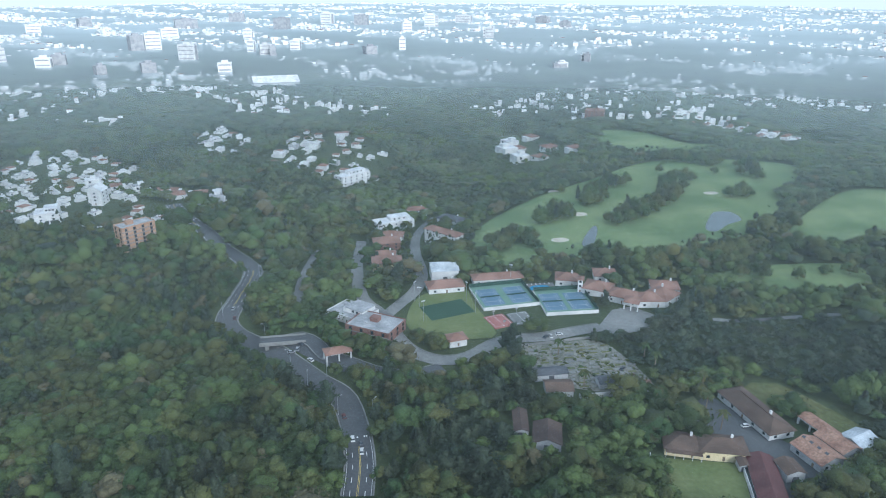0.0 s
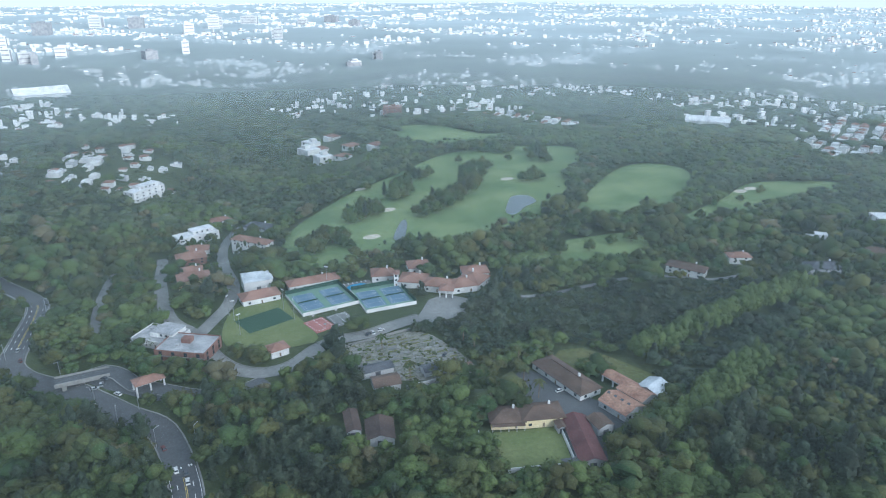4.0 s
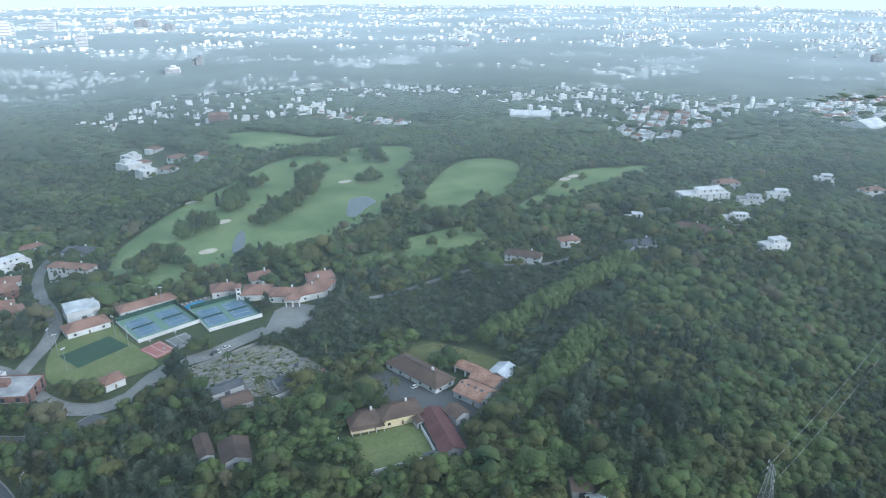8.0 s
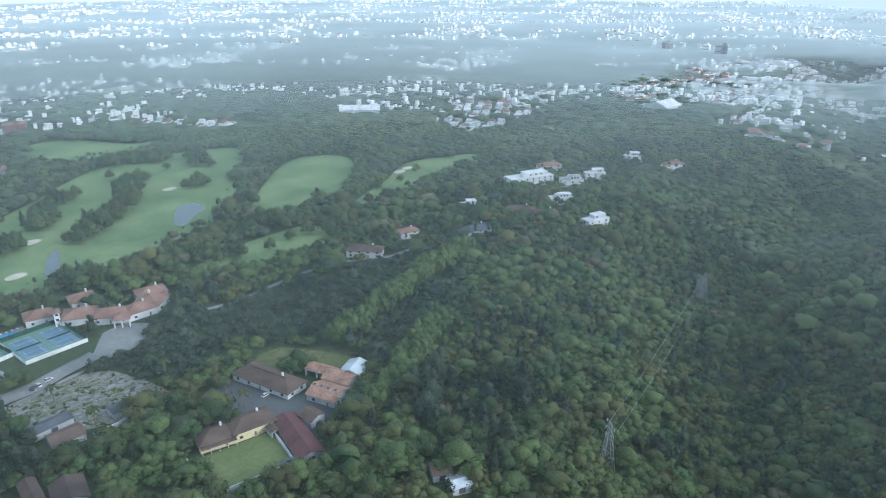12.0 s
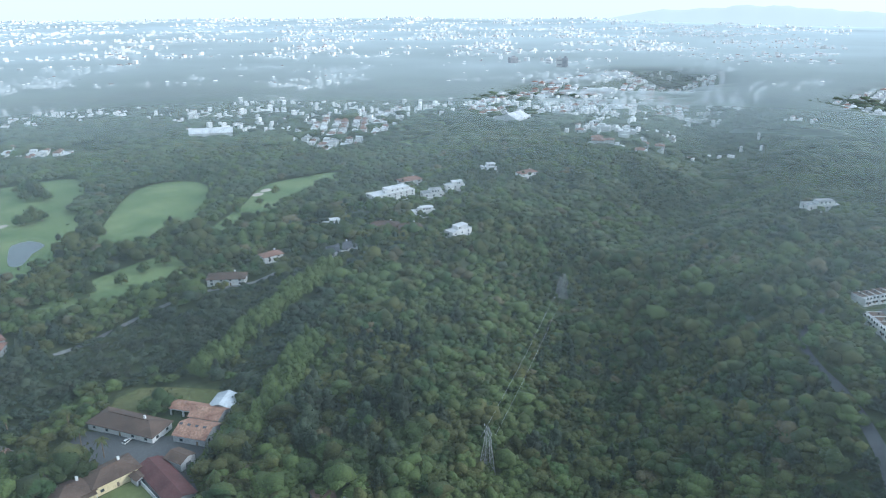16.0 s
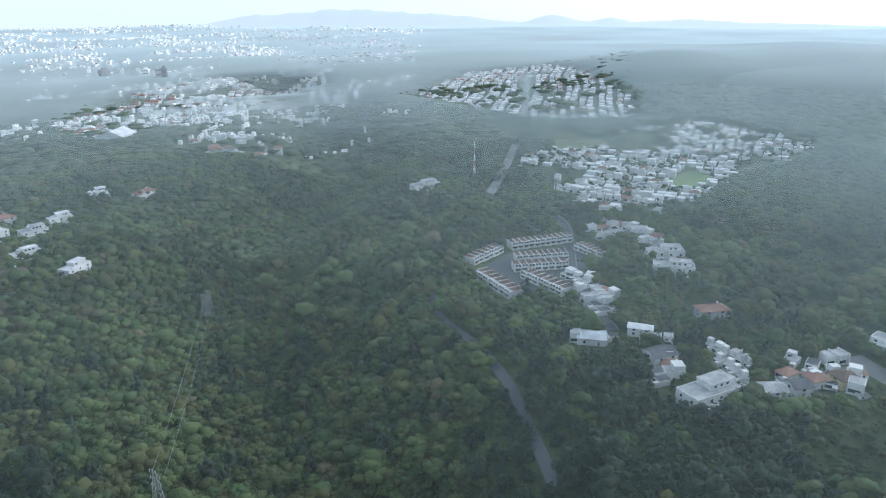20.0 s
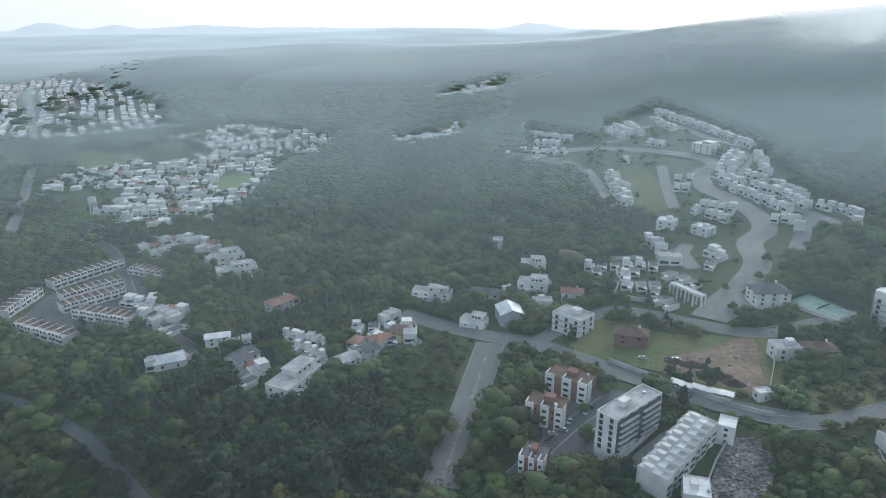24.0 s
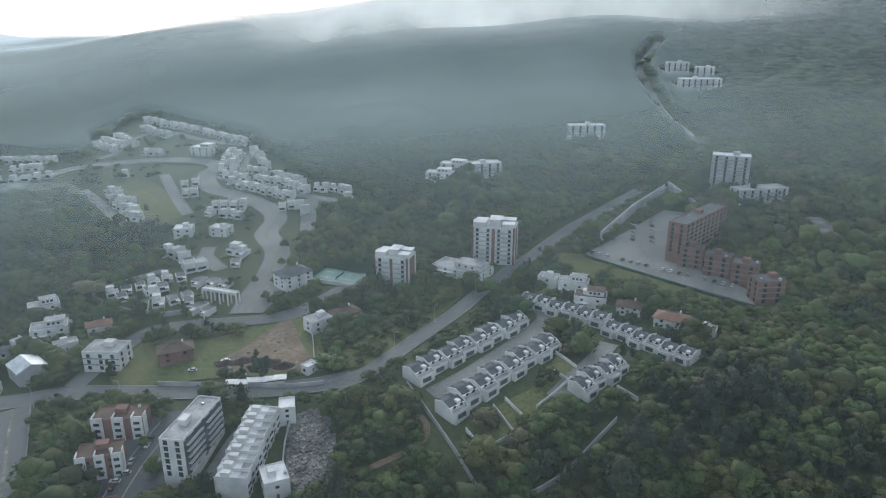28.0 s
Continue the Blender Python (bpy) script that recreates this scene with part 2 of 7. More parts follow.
MOUNTAIN_ROAD = [(23, -1124), (40, -1007), (28, -936), (1, -821), (-22, -757), (-29, -717)]
TERRACE_STREET = [(91, -270), (75, -297), (56, -345), (55, -365), (70, -375)]
TERRACE_LANE = [(36, -283), (23, -317), (17, -339)]
BLOCK_DRIVE = [(187, -155), (191, -173), (196, -194), (199, -221)]
BLOCK_LANE = [(161, -197), (163, -224), (159, -243)]
VILLAGE_STREET = [(382, -74), (414, -67), (450, -56), (487, -60), (579, -64), (629, -48)]
ESTATE_STREET = [(559, -576), (550, -602), (565, -653), (536, -665), (475, -642), (420, -633)]
ESTATE_CLOSE = [(370, -551), (384, -576), (401, -610)]
ESTATE_TERRACE = [(387, -538), (344, -521), (305, -511), (270, -504), (238, -495)]
ESTATE_DRIVE = [(240, -432), (254, -460), (272, -501)]
VILLA_DRIVE = [(272, -371), (294, -386), (301, -401)]
VILLAGE_LANE = [(301, -139), (322, -167), (334, -192)]
FAIRWAYS = [(23, 524), (37, 570), (84, 625), (144, 672), (208, 735), (269, 760), (323, 755), (375, 725), (314, 621), (263, 537), (211, 500), (165, 480), (134, 467), (105, 465), (65, 454), (34, 461)]
RANGE = [(266, 506), (308, 567), (374, 632), (418, 644), (439, 603), (378, 526), (330, 498), (292, 493)]
LOW_FAIRWAY = [(176, 434), (218, 452), (251, 458), (291, 455), (279, 417), (242, 409), (199, 414)]
EAST_FAIRWAY = [(303, 456), (357, 484), (416, 515), (476, 549), (552, 529), (534, 500), (454, 489), (399, 473), (337, 448)]
NORTH_FAIRWAY = [(197, 901), (252, 902), (297, 836), (332, 828), (277, 781), (196, 802)]
FAR_GREEN = [(710, 565), (842, 657), (955, 692), (885, 596), (773, 509), (697, 507)]
LAKE = [(211, 531), (224, 559), (234, 574), (248, 573), (249, 553), (234, 542), (217, 524)]
POND = [(105, 495), (116, 525), (124, 538), (123, 524), (112, 491)]
PITCH = [(-21, 366), (-18, 394), (-7, 410), (14, 415), (20, 391), (31, 354), (22, 348), (10, 347), (-5, 348), (-15, 354)]
PITCH_TURF = [(-14, 387), (12, 399), (20, 381), (-6, 369)]
COURT_A = [(25, 381), (58, 393), (54, 422), (18, 417)]
COURT_B = [(63, 375), (95, 383), (89, 412), (58, 412)]
COURT_RED = [(26, 374), (37, 379), (41, 364), (29, 359)]
COURT_GREY = [(39, 378), (50, 382), (55, 368), (42, 364)]
POOL = [(56, 419), (71, 421), (71, 411), (57, 409)]
CAR_PARK = [(90, 362), (103, 384), (116, 389), (127, 378), (119, 359), (98, 352)]
JUNCTION = [(-90, 346), (-80, 350), (-66, 341), (-49, 326), (-35, 311), (-37, 306), (-55, 317), (-74, 332)]
ESTATE_COURT = [(476, 7), (510, -12), (529, -64), (497, -80), (434, -51), (427, -16)]
NURSERY = [(42, 338), (60, 342), (86, 346), (98, 326), (105, 300), (94, 293), (66, 297), (45, 311)]
CLUB_LAWN = [(94, 244), (125, 240), (119, 214), (91, 218)]
BACK_LAWN = [(146, 296), (167, 302), (194, 256), (178, 255), (168, 280), (153, 278)]
YARD = [(105, 278), (130, 291), (150, 255), (171, 236), (142, 230), (133, 210), (119, 213), (124, 239), (132, 250), (116, 261)]
DUMP = [(149, -238), (133, -252), (110, -210), (121, -201), (132, -206)]
EARTHWORK = [(206, -267), (201, -290), (199, -310), (193, -321), (177, -302), (158, -277), (183, -266)]
GARDEN_LOT = [(249, -243), (261, -279), (224, -293), (201, -314), (184, -328), (152, -276), (194, -259)]
BLOCK_YARD = [(206, -173), (226, -200), (205, -228), (180, -236), (172, -205), (186, -170)]
PARKING = [(44, -452), (-5, -541), (-29, -537), (-8, -474), (-62, -416), (-58, -404)]
TERRACE_GARDENS = [(71, -255), (60, -244), (48, -256), (31, -298), (30, -308), (40, -321), (44, -294), (56, -277), (66, -263)]
GREEN_STRIP = [(59, -431), (46, -452), (-59, -401), (-61, -391), (0, -405)]
GREEN_LOT = [(148, -284), (142, -337), (121, -390), (107, -377), (120, -316), (132, -282)]
TENNIS_SOUTH = [(207, -371), (203, -393), (176, -388), (173, -367)]
SPORT_GREEN = [(472, -504), (451, -520), (361, -456), (384, -430)]
PLAZA = [(228, -321), (228, -343), (226, -363), (214, -350), (213, -325)]
TOWN_FIELD = [(722, -181), (754, -218), (709, -229), (696, -187)]
TOWN_GREEN = [(894, -75), (977, -100), (917, -131), (868, -146), (859, -96)]
BARE_PATCH = [(563, -172), (592, -191), (607, -228), (584, -207)]
DARK_WOOD = [(377, -55), (353, -72), (310, -91), (289, -101), (285, -130), (281, -150), (253, -161), (202, -117), (157, -81), (237, -18), (336, -2), (396, -11)]
SCHOOL_GREEN = [(1528, -757), (1490, -886), (1227, -752), (1320, -669)]
ROW_CREST = [(601, -706), (554, -688), (502, -670), (443, -647), (413, -634)]
ROW_UPPER = [(580, -674), (523, -649)]
ROW_BLOCK_A = [(601, -620), (553, -598)]
ROW_BLOCK_B = [(611, -638), (556, -614)]
ROW_BLOCK_C = [(594, -647), (542, -618)]
ROW_BLOCK_D = [(513, -593), (487, -591)]
ROW_LANE_A = [(664, -553), (634, -560), (599, -564)]
ROW_LANE_B = [(624, -529), (593, -541)]
ROW_LANE_C = [(596, -501), (559, -522)]
ROW_CLOSE_A = [(391, -550), (405, -581), (415, -606)]
ROW_CLOSE_B = [(396, -615), (371, -587), (352, -564)]
ROW_CLOSE_C = [(380, -552), (392, -578), (401, -599)]
ROW_TERRACE_A = [(382, -537), (351, -532), (313, -526), (282, -512)]
ROW_TERRACE_B = [(366, -522), (332, -510), (287, -498)]
ROW_TERRACE_C = [(366, -556), (336, -547), (293, -530)]
ROW_TERRACE_D = [(280, -520), (257, -522), (240, -512)]
ROW_TERRACE_E = [(251, -500), (238, -508)]
ROW_STEP_A = [(467, -487), (442, -478)]
ROW_STEP_B = [(450, -472), (419, -464)]
ROW_STEP_C = [(432, -456), (400, -446)]
ROW_STEP_D = [(408, -437), (387, -435)]
ROW_SPUR_A = [(404, -505), (389, -516)]
ROW_SPUR_B = [(386, -484), (374, -491)]
ROW_BEND_A = [(343, -465), (316, -475)]
ROW_BEND_B = [(340, -453), (306, -454)]
ROW_DRIVE = [(288, -474), (274, -483), (262, -470)]
ROW_VILLA_A = [(330, -388), (313, -383), (295, -373)]
ROW_VILLA_B = [(294, -363), (286, -373)]
ROW_VILLA_C = [(282, -397), (267, -396)]
ROW_VILLA_D = [(269, -380), (261, -384)]
ROW_WALL_A = [(323, -322), (311, -335), (300, -348), (289, -358)]
ROW_WALL_B = [(293, -314), (277, -324), (267, -335)]
ROW_WALL_C = [(297, -327), (282, -342)]
ROW_WALL_D = [(279, -351), (250, -351)]
ROW_WALL_E = [(313, -319), (303, -330), (292, -343)]
ROW_WALL_F = [(276, -316), (260, -328)]
ROW_GATE = [(258, -322), (232, -316)]
ROW_PATH = [(483, -524), (472, -537)]
ROW_VILLAGE_A = [(363, -123), (351, -132), (337, -140)]
ROW_VILLAGE_P = [(346, -122), (333, -129), (321, -130)]
ROW_VILLAGE_Q = [(545, -84), (550, -116)]
ROW_VILLAGE_R = [(443, -52), (433, -67)]
ROW_VILLAGE_S = [(368, -86), (364, -105)]
ROW_VILLAGE_T = [(316, -151), (328, -175), (330, -193)]
ROW_VILLAGE_U = [(661, -93), (653, -124)]
ROW_VILLAGE_V = [(625, -86), (614, -120)]
ROW_VILLAGE_W = [(624, -124), (606, -160)]
ROW_VILLAGE_B = [(368, -46), (367, -70)]
ROW_VILLAGE_C = [(374, -73), (356, -77)]
ROW_VILLAGE_D = [(350, -89), (346, -104)]
ROW_VILLAGE_E = [(463, -53), (456, -73)]
ROW_VILLAGE_F = [(430, -58), (409, -81)]
ROW_VILLAGE_G = [(564, -80), (576, -116), (544, -122)]
ROW_VILLAGE_H = [(539, -122), (516, -134)]
ROW_VILLAGE_I = [(333, -86), (319, -91)]
ROW_VILLAGE_J = [(343, -177), (347, -188)]
ROW_VILLAGE_K = [(574, -102), (567, -127)]
ROW_VILLAGE_L = [(534, -115), (524, -138)]
ROW_VILLAGE_M = [(441, -70), (420, -76), (400, -77)]
ROW_VILLAGE_N = [(333, -250), (328, -265)]
ROW_VILLAGE_O = [(333, -274), (321, -293)]
ROWS_VILLAGE = [[(469, -54), (451, -69), (427, -83)], [(442, -58), (402, -73)], [(342, -146), (325, -157)], [(347, -158), (334, -175), (326, -191)], [(352, -95), (327, -97)], [(598, -96), (566, -118), (543, -137)], [(692, -73), (665, -115), (640, -147)], [(709, -143), (677, -172)], [(323, -167), (313, -186)]]
N_ESTATE = [(574, -471), (684, -570), (568, -577), (618, -636), (624, -726), (538, -699), (415, -647), (287, -539), (240, -528), (222, -478), (262, -479), (238, -428), (252, -429), (277, -445), (350, -420), (393, -418), (498, -480)]
N_BOULEVARD = [(333, -388), (353, -424), (356, -488), (296, -487), (263, -481), (235, -423), (235, -386), (227, -332), (301, -355)]
N_CHURCH = [(-460, 713), (-422, 777), (-308, 699), (-274, 620), (-228, 557), (-213, 504), (-306, 526), (-350, 524)]
N_CORNER = [(-258, 640), (-197, 615), (-191, 592), (-238, 585)]
N_KNOLL = [(-279, 760), (-304, 910), (-234, 864), (-209, 777), (-234, 745)]
N_RIDGE = [(-208, 738), (-174, 884), (-108, 871), (-53, 779), (-72, 696), (-129, 696), (-165, 705)]
N_RIM = [(54, 743), (104, 1015), (143, 891), (161, 796), (120, 736)]
N_ROW = [(317, 956), (379, 1008), (420, 897), (494, 898), (449, 818), (397, 831), (356, 906)]
N_TOWN = [(630, 688), (762, 787), (811, 743), (962, 745), (814, 644), (685, 587), (614, 600)]
N_EAST = [(1052, 681), (1368, 718), (1655, 653), (1764, 409), (1606, 381), (1407, 339), (1253, 381), (929, 525), (946, 596)]
N_SPUR = [(905, 437), (1004, 428), (973, 335), (970, 299), (1028, 265), (886, 279), (831, 337)]
N_GRID = [(1294, 147), (1630, 55), (1749, -145), (1074, -226), (988, -194), (1044, -49), (1082, -25)]
N_PLATEAU = [(776, -19), (864, -62), (942, -171), (974, -289), (848, -385), (760, -320), (720, -249), (639, -193), (623, -144), (611, -87), (750, -43)]
N_SLOPE = [(595, -610), (612, -721), (549, -692), (480, -676), (393, -622), (242, -516), (243, -491), (312, -524), (390, -575), (415, -580), (489, -631), (517, -593)]
N_LANE = [(670, -558), (607, -571), (553, -565), (550, -513), (599, -494)]
N_VALE = [(785, -426), (786, -537), (727, -504), (748, -413)]
N_FAR = [(962, -607), (997, -782), (909, -700), (931, -597)]
N_WALLED = [(331, -322), (306, -362), (263, -363), (242, -344), (255, -316), (291, -316)]
N_STEP = [(472, -489), (452, -498), (401, -451), (404, -428)]
N_VILLAGE_A = [(378, -49), (390, -74), (363, -79), (352, -62)]
N_VILLAGE_B = [(372, -106), (380, -128), (340, -141), (309, -119), (342, -106)]
N_VILLAGE_C = [(329, -139), (345, -185), (335, -205), (310, -193), (305, -147)]
N_VILLAGE_D = [(603, -86), (598, -120), (550, -134), (544, -88)]
N_VILLAGE_E = [(366, -78), (407, -79), (451, -72), (393, -59)]
N_VILLAS = [(339, -402), (340, -426), (320, -435), (272, -405), (265, -379), (307, -375)]


# ---- shapes ----
class Shape:
    """Points and faces of one mesh."""

    def __init__(self):
        self.v, self.f = [], []

    def face(self, *pts):
        k = len(self.v)
        self.v += [tuple(p) for p in pts]
        self.f.append(tuple(range(k, k + len(pts))))
        return self

    def box(self, x0, y0, z0, x1, y1, z1):
        k = len(self.v)
        self.v += [(x, y, z) for z in (z0, z1) for x, y in ((x0, y0), (x1, y0), (x1, y1), (x0, y1))]
        self.f += [tuple(k + i for i in q) for q in ((3, 2, 1, 0), (4, 5, 6, 7), (0, 1, 5, 4), (1, 2, 6, 5), (2, 3, 7, 6), (3, 0, 4, 7))]
        return self

    def prism(self, pts, z0, z1):
        k, n = len(self.v), len(pts)
        self.v += [(x, y, z) for z in (z0, z1) for x, y in pts]
        self.f += [tuple(range(k + n - 1, k - 1, -1)), tuple(range(k + n, k + 2 * n))]
        self.f += [(k + i, k + (i + 1) % n, k + n + (i + 1) % n, k + n + i) for i in range(n)]
        return self

    def tube(self, a, b, r0, r1=None, n=6):
        a, b = Vector(a), Vector(b)
        r1 = r0 if r1 is None else r1
        s = (b - a).orthogonal().normalized()
        t = (b - a).normalized().cross(s)
        k = len(self.v)
        for c, r in ((a, r0), (b, r1)):
            self.v += [tuple(c + r * (math.cos(i * 2 * math.pi / n) * s + math.sin(i * 2 * math.pi / n) * t)) for i in range(n)]
        self.f += [(k + i, k + (i + 1) % n, k + n + (i + 1) % n, k + n + i) for i in range(n)]
        self.f += [tuple(range(k + n - 1, k - 1, -1)), tuple(range(k + n, k + 2 * n))]
        return self

    def data(self, name, material, smooth=False):
        me = bpy.data.meshes.new(name)
        me.from_pydata(self.v, [], self.f)
        if smooth:
            me.shade_smooth()
        me.materials.append(M[material])
        return me


def part(name, shape, material, parent=None, label="", smooth=False):
    ob = new(name, shape.data(name, material, smooth) if isinstance(shape, Shape) else shape)
    if parent:
        ob.parent = parent
    if label:
        ob["label"] = label
    return ob


def thing(name, x, y, turn, label, category, group="", z=None, kind=""):
    """An Empty at a thing's base, resting on the ground."""
    ob = new(name)
    ob.matrix_world = pose(x, y, ground_z(x, y) if z is None else z, 0, 0, turn)
    return tagged(ob, label, category, group, kind)


def arrays(name, v, f, material, smooth=False):
    """A large mesh of triangles from numpy arrays."""
    me = bpy.data.meshes.new(name)
    me.vertices.add(len(v))
    me.vertices.foreach_set("co", np.ascontiguousarray(v, np.float32).ravel())
    me.loops.add(f.size)
    me.loops.foreach_set("vertex_index", np.ascontiguousarray(f, np.int32).ravel())
    me.polygons.add(len(f))
    me.polygons.foreach_set("loop_start", np.arange(0, f.size, f.shape[1], dtype=np.int32))
    me.polygons.foreach_set("use_smooth", np.full(len(f), smooth))
    me.materials.append(M[material])
    me.update(calc_edges=True)
    return new(name, me)


def curve_points(pts, step=6.0, closed=False):
    """A smooth line through the points (Catmull-Rom)."""
    p = [np.array(q, float) for q in pts]
    n = len(p)
    out = []
    for i in range(n if closed else n - 1):
        if closed:
            a, b, c, d = p[i - 1], p[i], p[(i + 1) % n], p[(i + 2) % n]
        else:
            a, b, c, d = p[max(i - 1, 0)], p[i], p[i + 1], p[min(i + 2, n - 1)]
        k = max(2, int(np.linalg.norm(c - b) / step))
        for u in np.arange(k) / k:
            out.append(.5 * (2 * b + (c - a) * u + (2 * a - 5 * b + 4 * c - d) * u * u + (3 * b - a - 3 * c + d) * u ** 3))
    if not closed:
        out.append(p[-1])
    return np.array(out)


# ---- what keeps the trees away: a map of cells 4 m wide ----
CELL, REACH = 4.0, 2400.0
NC = int(2 * REACH / CELL)
KEEP = np.zeros((NC, NC), np.uint8)  # 1: no trees; 2: few, between houses; 3: low shrubs; 4: pines
GX, GY = np.meshgrid((np.arange(NC) + .5) * CELL - REACH, (np.arange(NC) + .5) * CELL - REACH, indexing="ij")


def inside(pts, x, y):
    hit = np.zeros(np.shape(x), bool)
    n = len(pts)
    for i in range(n):
        (ax, ay), (bx, by) = pts[i], pts[(i + 1) % n]
        if ay != by:
            hit ^= ((ay > y) != (by > y)) & (x < (bx - ax) * (y - ay) / (by - ay) + ax)
    return hit


def clear_area(pts, code=1):
    q = np.array(pts)
    lo = np.clip(((q.min(0) + REACH) / CELL).astype(int) - 1, 0, NC)
    hi = np.clip(((q.max(0) + REACH) / CELL).astype(int) + 2, 0, NC)
    s = (slice(lo[0], hi[0]), slice(lo[1], hi[1]))
    k = inside(pts, GX[s], GY[s])
    KEEP[s] = np.where(k & ((KEEP[s] != 1) | (code == 1)), code, KEEP[s])


def clear_disc(x, y, r, code=1):
    lo = [max(0, int((c - r + REACH) / CELL)) for c in (x, y)]
    hi = [min(NC, int((c + r + REACH) / CELL) + 2) for c in (x, y)]
    s = (slice(lo[0], hi[0]), slice(lo[1], hi[1]))
    KEEP[s] = np.where((np.hypot(GX[s] - x, GY[s] - y) < r) & ((KEEP[s] != 1) | (code == 1)), code, KEEP[s])


# ---- the ground: one sheet to the horizon ----
rings = np.concatenate([np.linspace(0, 180, 14)[:-1], 180 * (4950 / 180) ** np.linspace(0, 1, 190)])
spokes = 420
aa = np.linspace(0, 2 * np.pi, spokes, endpoint=False)
rr, an = np.meshgrid(rings, aa, indexing="ij")
gx, gy = rr * np.sin(an), rr * np.cos(an)
gv = np.stack([gx, gy, height(gx, gy) - .35], -1).reshape(-1, 3)
ii, jj = np.meshgrid(np.arange(len(rings) - 1), np.arange(spokes), indexing="ij")
j2 = (jj + 1) % spokes
gf = np.stack([ii * spokes + jj, ii * spokes + j2, (ii + 1) * spokes + j2, (ii + 1) * spokes + jj], -1).reshape(-1, 4)
tagged(arrays("ground", gv, gf, "soil", True), "dark soil and undergrowth of hills, plateau and ravine", "ground", kind="structure")

from mathutils.geometry import delaunay_2d_cdt


def lawn(name, pts, material, label, category, up=.1, smooth=True, step=14.0, kind="structure", clear=True):
    """A sheet that lies on the ground inside an outline."""
    edge = curve_points(pts, 8, True) if smooth else np.array(sum([[tuple(np.array(a) + (np.array(b) - np.array(a)) * u) for u in np.arange(4) / 4]
                                                                     for a, b in zip(pts, list(pts[1:]) + [pts[0]])], []))
    lo, hi = edge.min(0), edge.max(0)
    x, y = np.meshgrid(np.arange(lo[0] + 3, hi[0], step), np.arange(lo[1] + 3, hi[1], step))
    k = inside([tuple(e) for e in edge], x, y)
    co = [Vector(e) for e in edge] + [Vector(e) for e in zip(x[k], y[k])]
    n = len(edge)
    v, _, f, _, _, _ = delaunay_2d_cdt(co, [(i, (i + 1) % n) for i in range(n)], [], 1, .01)
    s = Shape()
    s.v = [(p.x, p.y, ground_z(p.x, p.y) + up) for p in v]
    s.f = [tuple(q) for q in f]
    ob = part(name, s, material, smooth=True)
    if clear:
        clear_area([tuple(e) for e in edge])
    return tagged(ob, label, category, kind=kind)


def strip(name, line, a, b, up, material, parent=None, gap=None):
    """A band along a line, from a to b metres to its right; gap: (painted, left out) metres."""
    d = np.gradient(line, axis=0)
    d /= np.linalg.norm(d, axis=1)[:, None] + 1e-9
    side = np.stack([d[:, 1], -d[:, 0]], -1)
    l, r = line + side * a, line + side * b
    mid = height(line[:, 0], line[:, 1])
    zl, zr = np.maximum(height(l[:, 0], l[:, 1]), mid - .3) + up, np.maximum(height(r[:, 0], r[:, 1]), mid - .3) + up
    s = Shape()
    far = np.concatenate([[0], np.cumsum(np.linalg.norm(np.diff(line, axis=0), axis=1))])
    if gap:
        for t in np.arange(0, far[-1] - gap[0], gap[0] + gap[1]):
            q = []
            for u in (t, t + gap[0]):
                q.append([tuple(np.interp(u, far, c) for c in (e[:, 0], e[:, 1], z)) for e, z in ((l, zl), (r, zr))])
            s.face(q[0][0], q[0][1], q[1][1], q[1][0])
    else:
        n = len(line)
        s.v = [(*p, z) for p, z in zip(l, zl)] + [(*p, z) for p, z in zip(r, zr)]
        s.f = [(i, n + i, n + i + 1, i + 1) for i in range(n - 1)]
    return part(name, s, material, parent)


def road(name, pts, width, label, material="asphalt", marks="", margin=4.0, kerb=True):
    line = curve_points(pts, 5)
    base = strip(name, line, -width / 2, width / 2, .12, material)
    tagged(base, label, "road", kind="structure")
    if kerb:
        for s in (-1, 1):
            a, b = sorted((s * width / 2, s * (width / 2 + .7)))
            strip("kerb", line, a, b, .27, "concrete", base)
    if "lanes" in marks:
        for o in (-width / 4, width / 4):
            strip("lane_dashes", line, o - .12, o + .12, .135, "line", base, (3, 5))
    if "centre" in marks:
        for o in (-.35, .2):
            strip("centre_line", line, o, o + .15, .135, "yellow", base)
    if "edge" in marks:
        for o in (-width / 2 + .5, width / 2 - .65):
            strip("edge_line", line, o, o + .15, .135, "line", base)
    if "median" in marks:
        strip("median", line, -.7, .7, .3, "plots", base)
    for q in line[::1]:
        clear_disc(q[0], q[1], width / 2 + margin)
    return base


# ---- roads ----
road("road_main", MAIN_ROAD, 12, "four-lane asphalt highway winding through forest", marks="lanes centre edge", margin=2.5)
road("road_access", ACCESS_ROAD, 8, "asphalt access road with pale kerbs by the gatehouse", margin=3)
road("road_ring", RING_ROAD, 9, "pale concrete ring road round the sports pitch", "concrete", margin=4)
road("lane_west", WEST_LANE, 7, "narrow concrete lane climbing between houses", "concrete", margin=3)
road("lane_hill", HILL_LANE, 7, "narrow concrete lane climbing between trees", "concrete", margin=3)
road("road_old", OLD_ROAD, 6, "disused pale road among trees", "concrete", margin=1.5, kerb=False)
road("road_orchard", ORCHARD_ROAD, 4, "narrow pale road along the plantation", "concrete", margin=1.5, kerb=False)
road("road_ravine", RAVINE_ROAD, 6, "asphalt road down through the ravine forest", marks="centre", margin=1.5, kerb=False)
road("avenue_far", FAR_AVENUE, 9, "wide avenue with a planted median", "concrete", "median", margin=4)
road("avenue", AVENUE, 15, "straight greyed dual carriageway with a narrow median", "oldasphalt", "median", margin=2)
road("road_cross", CROSS_ROAD, 11, "greyed asphalt street past the building sites", "oldasphalt", margin=4)
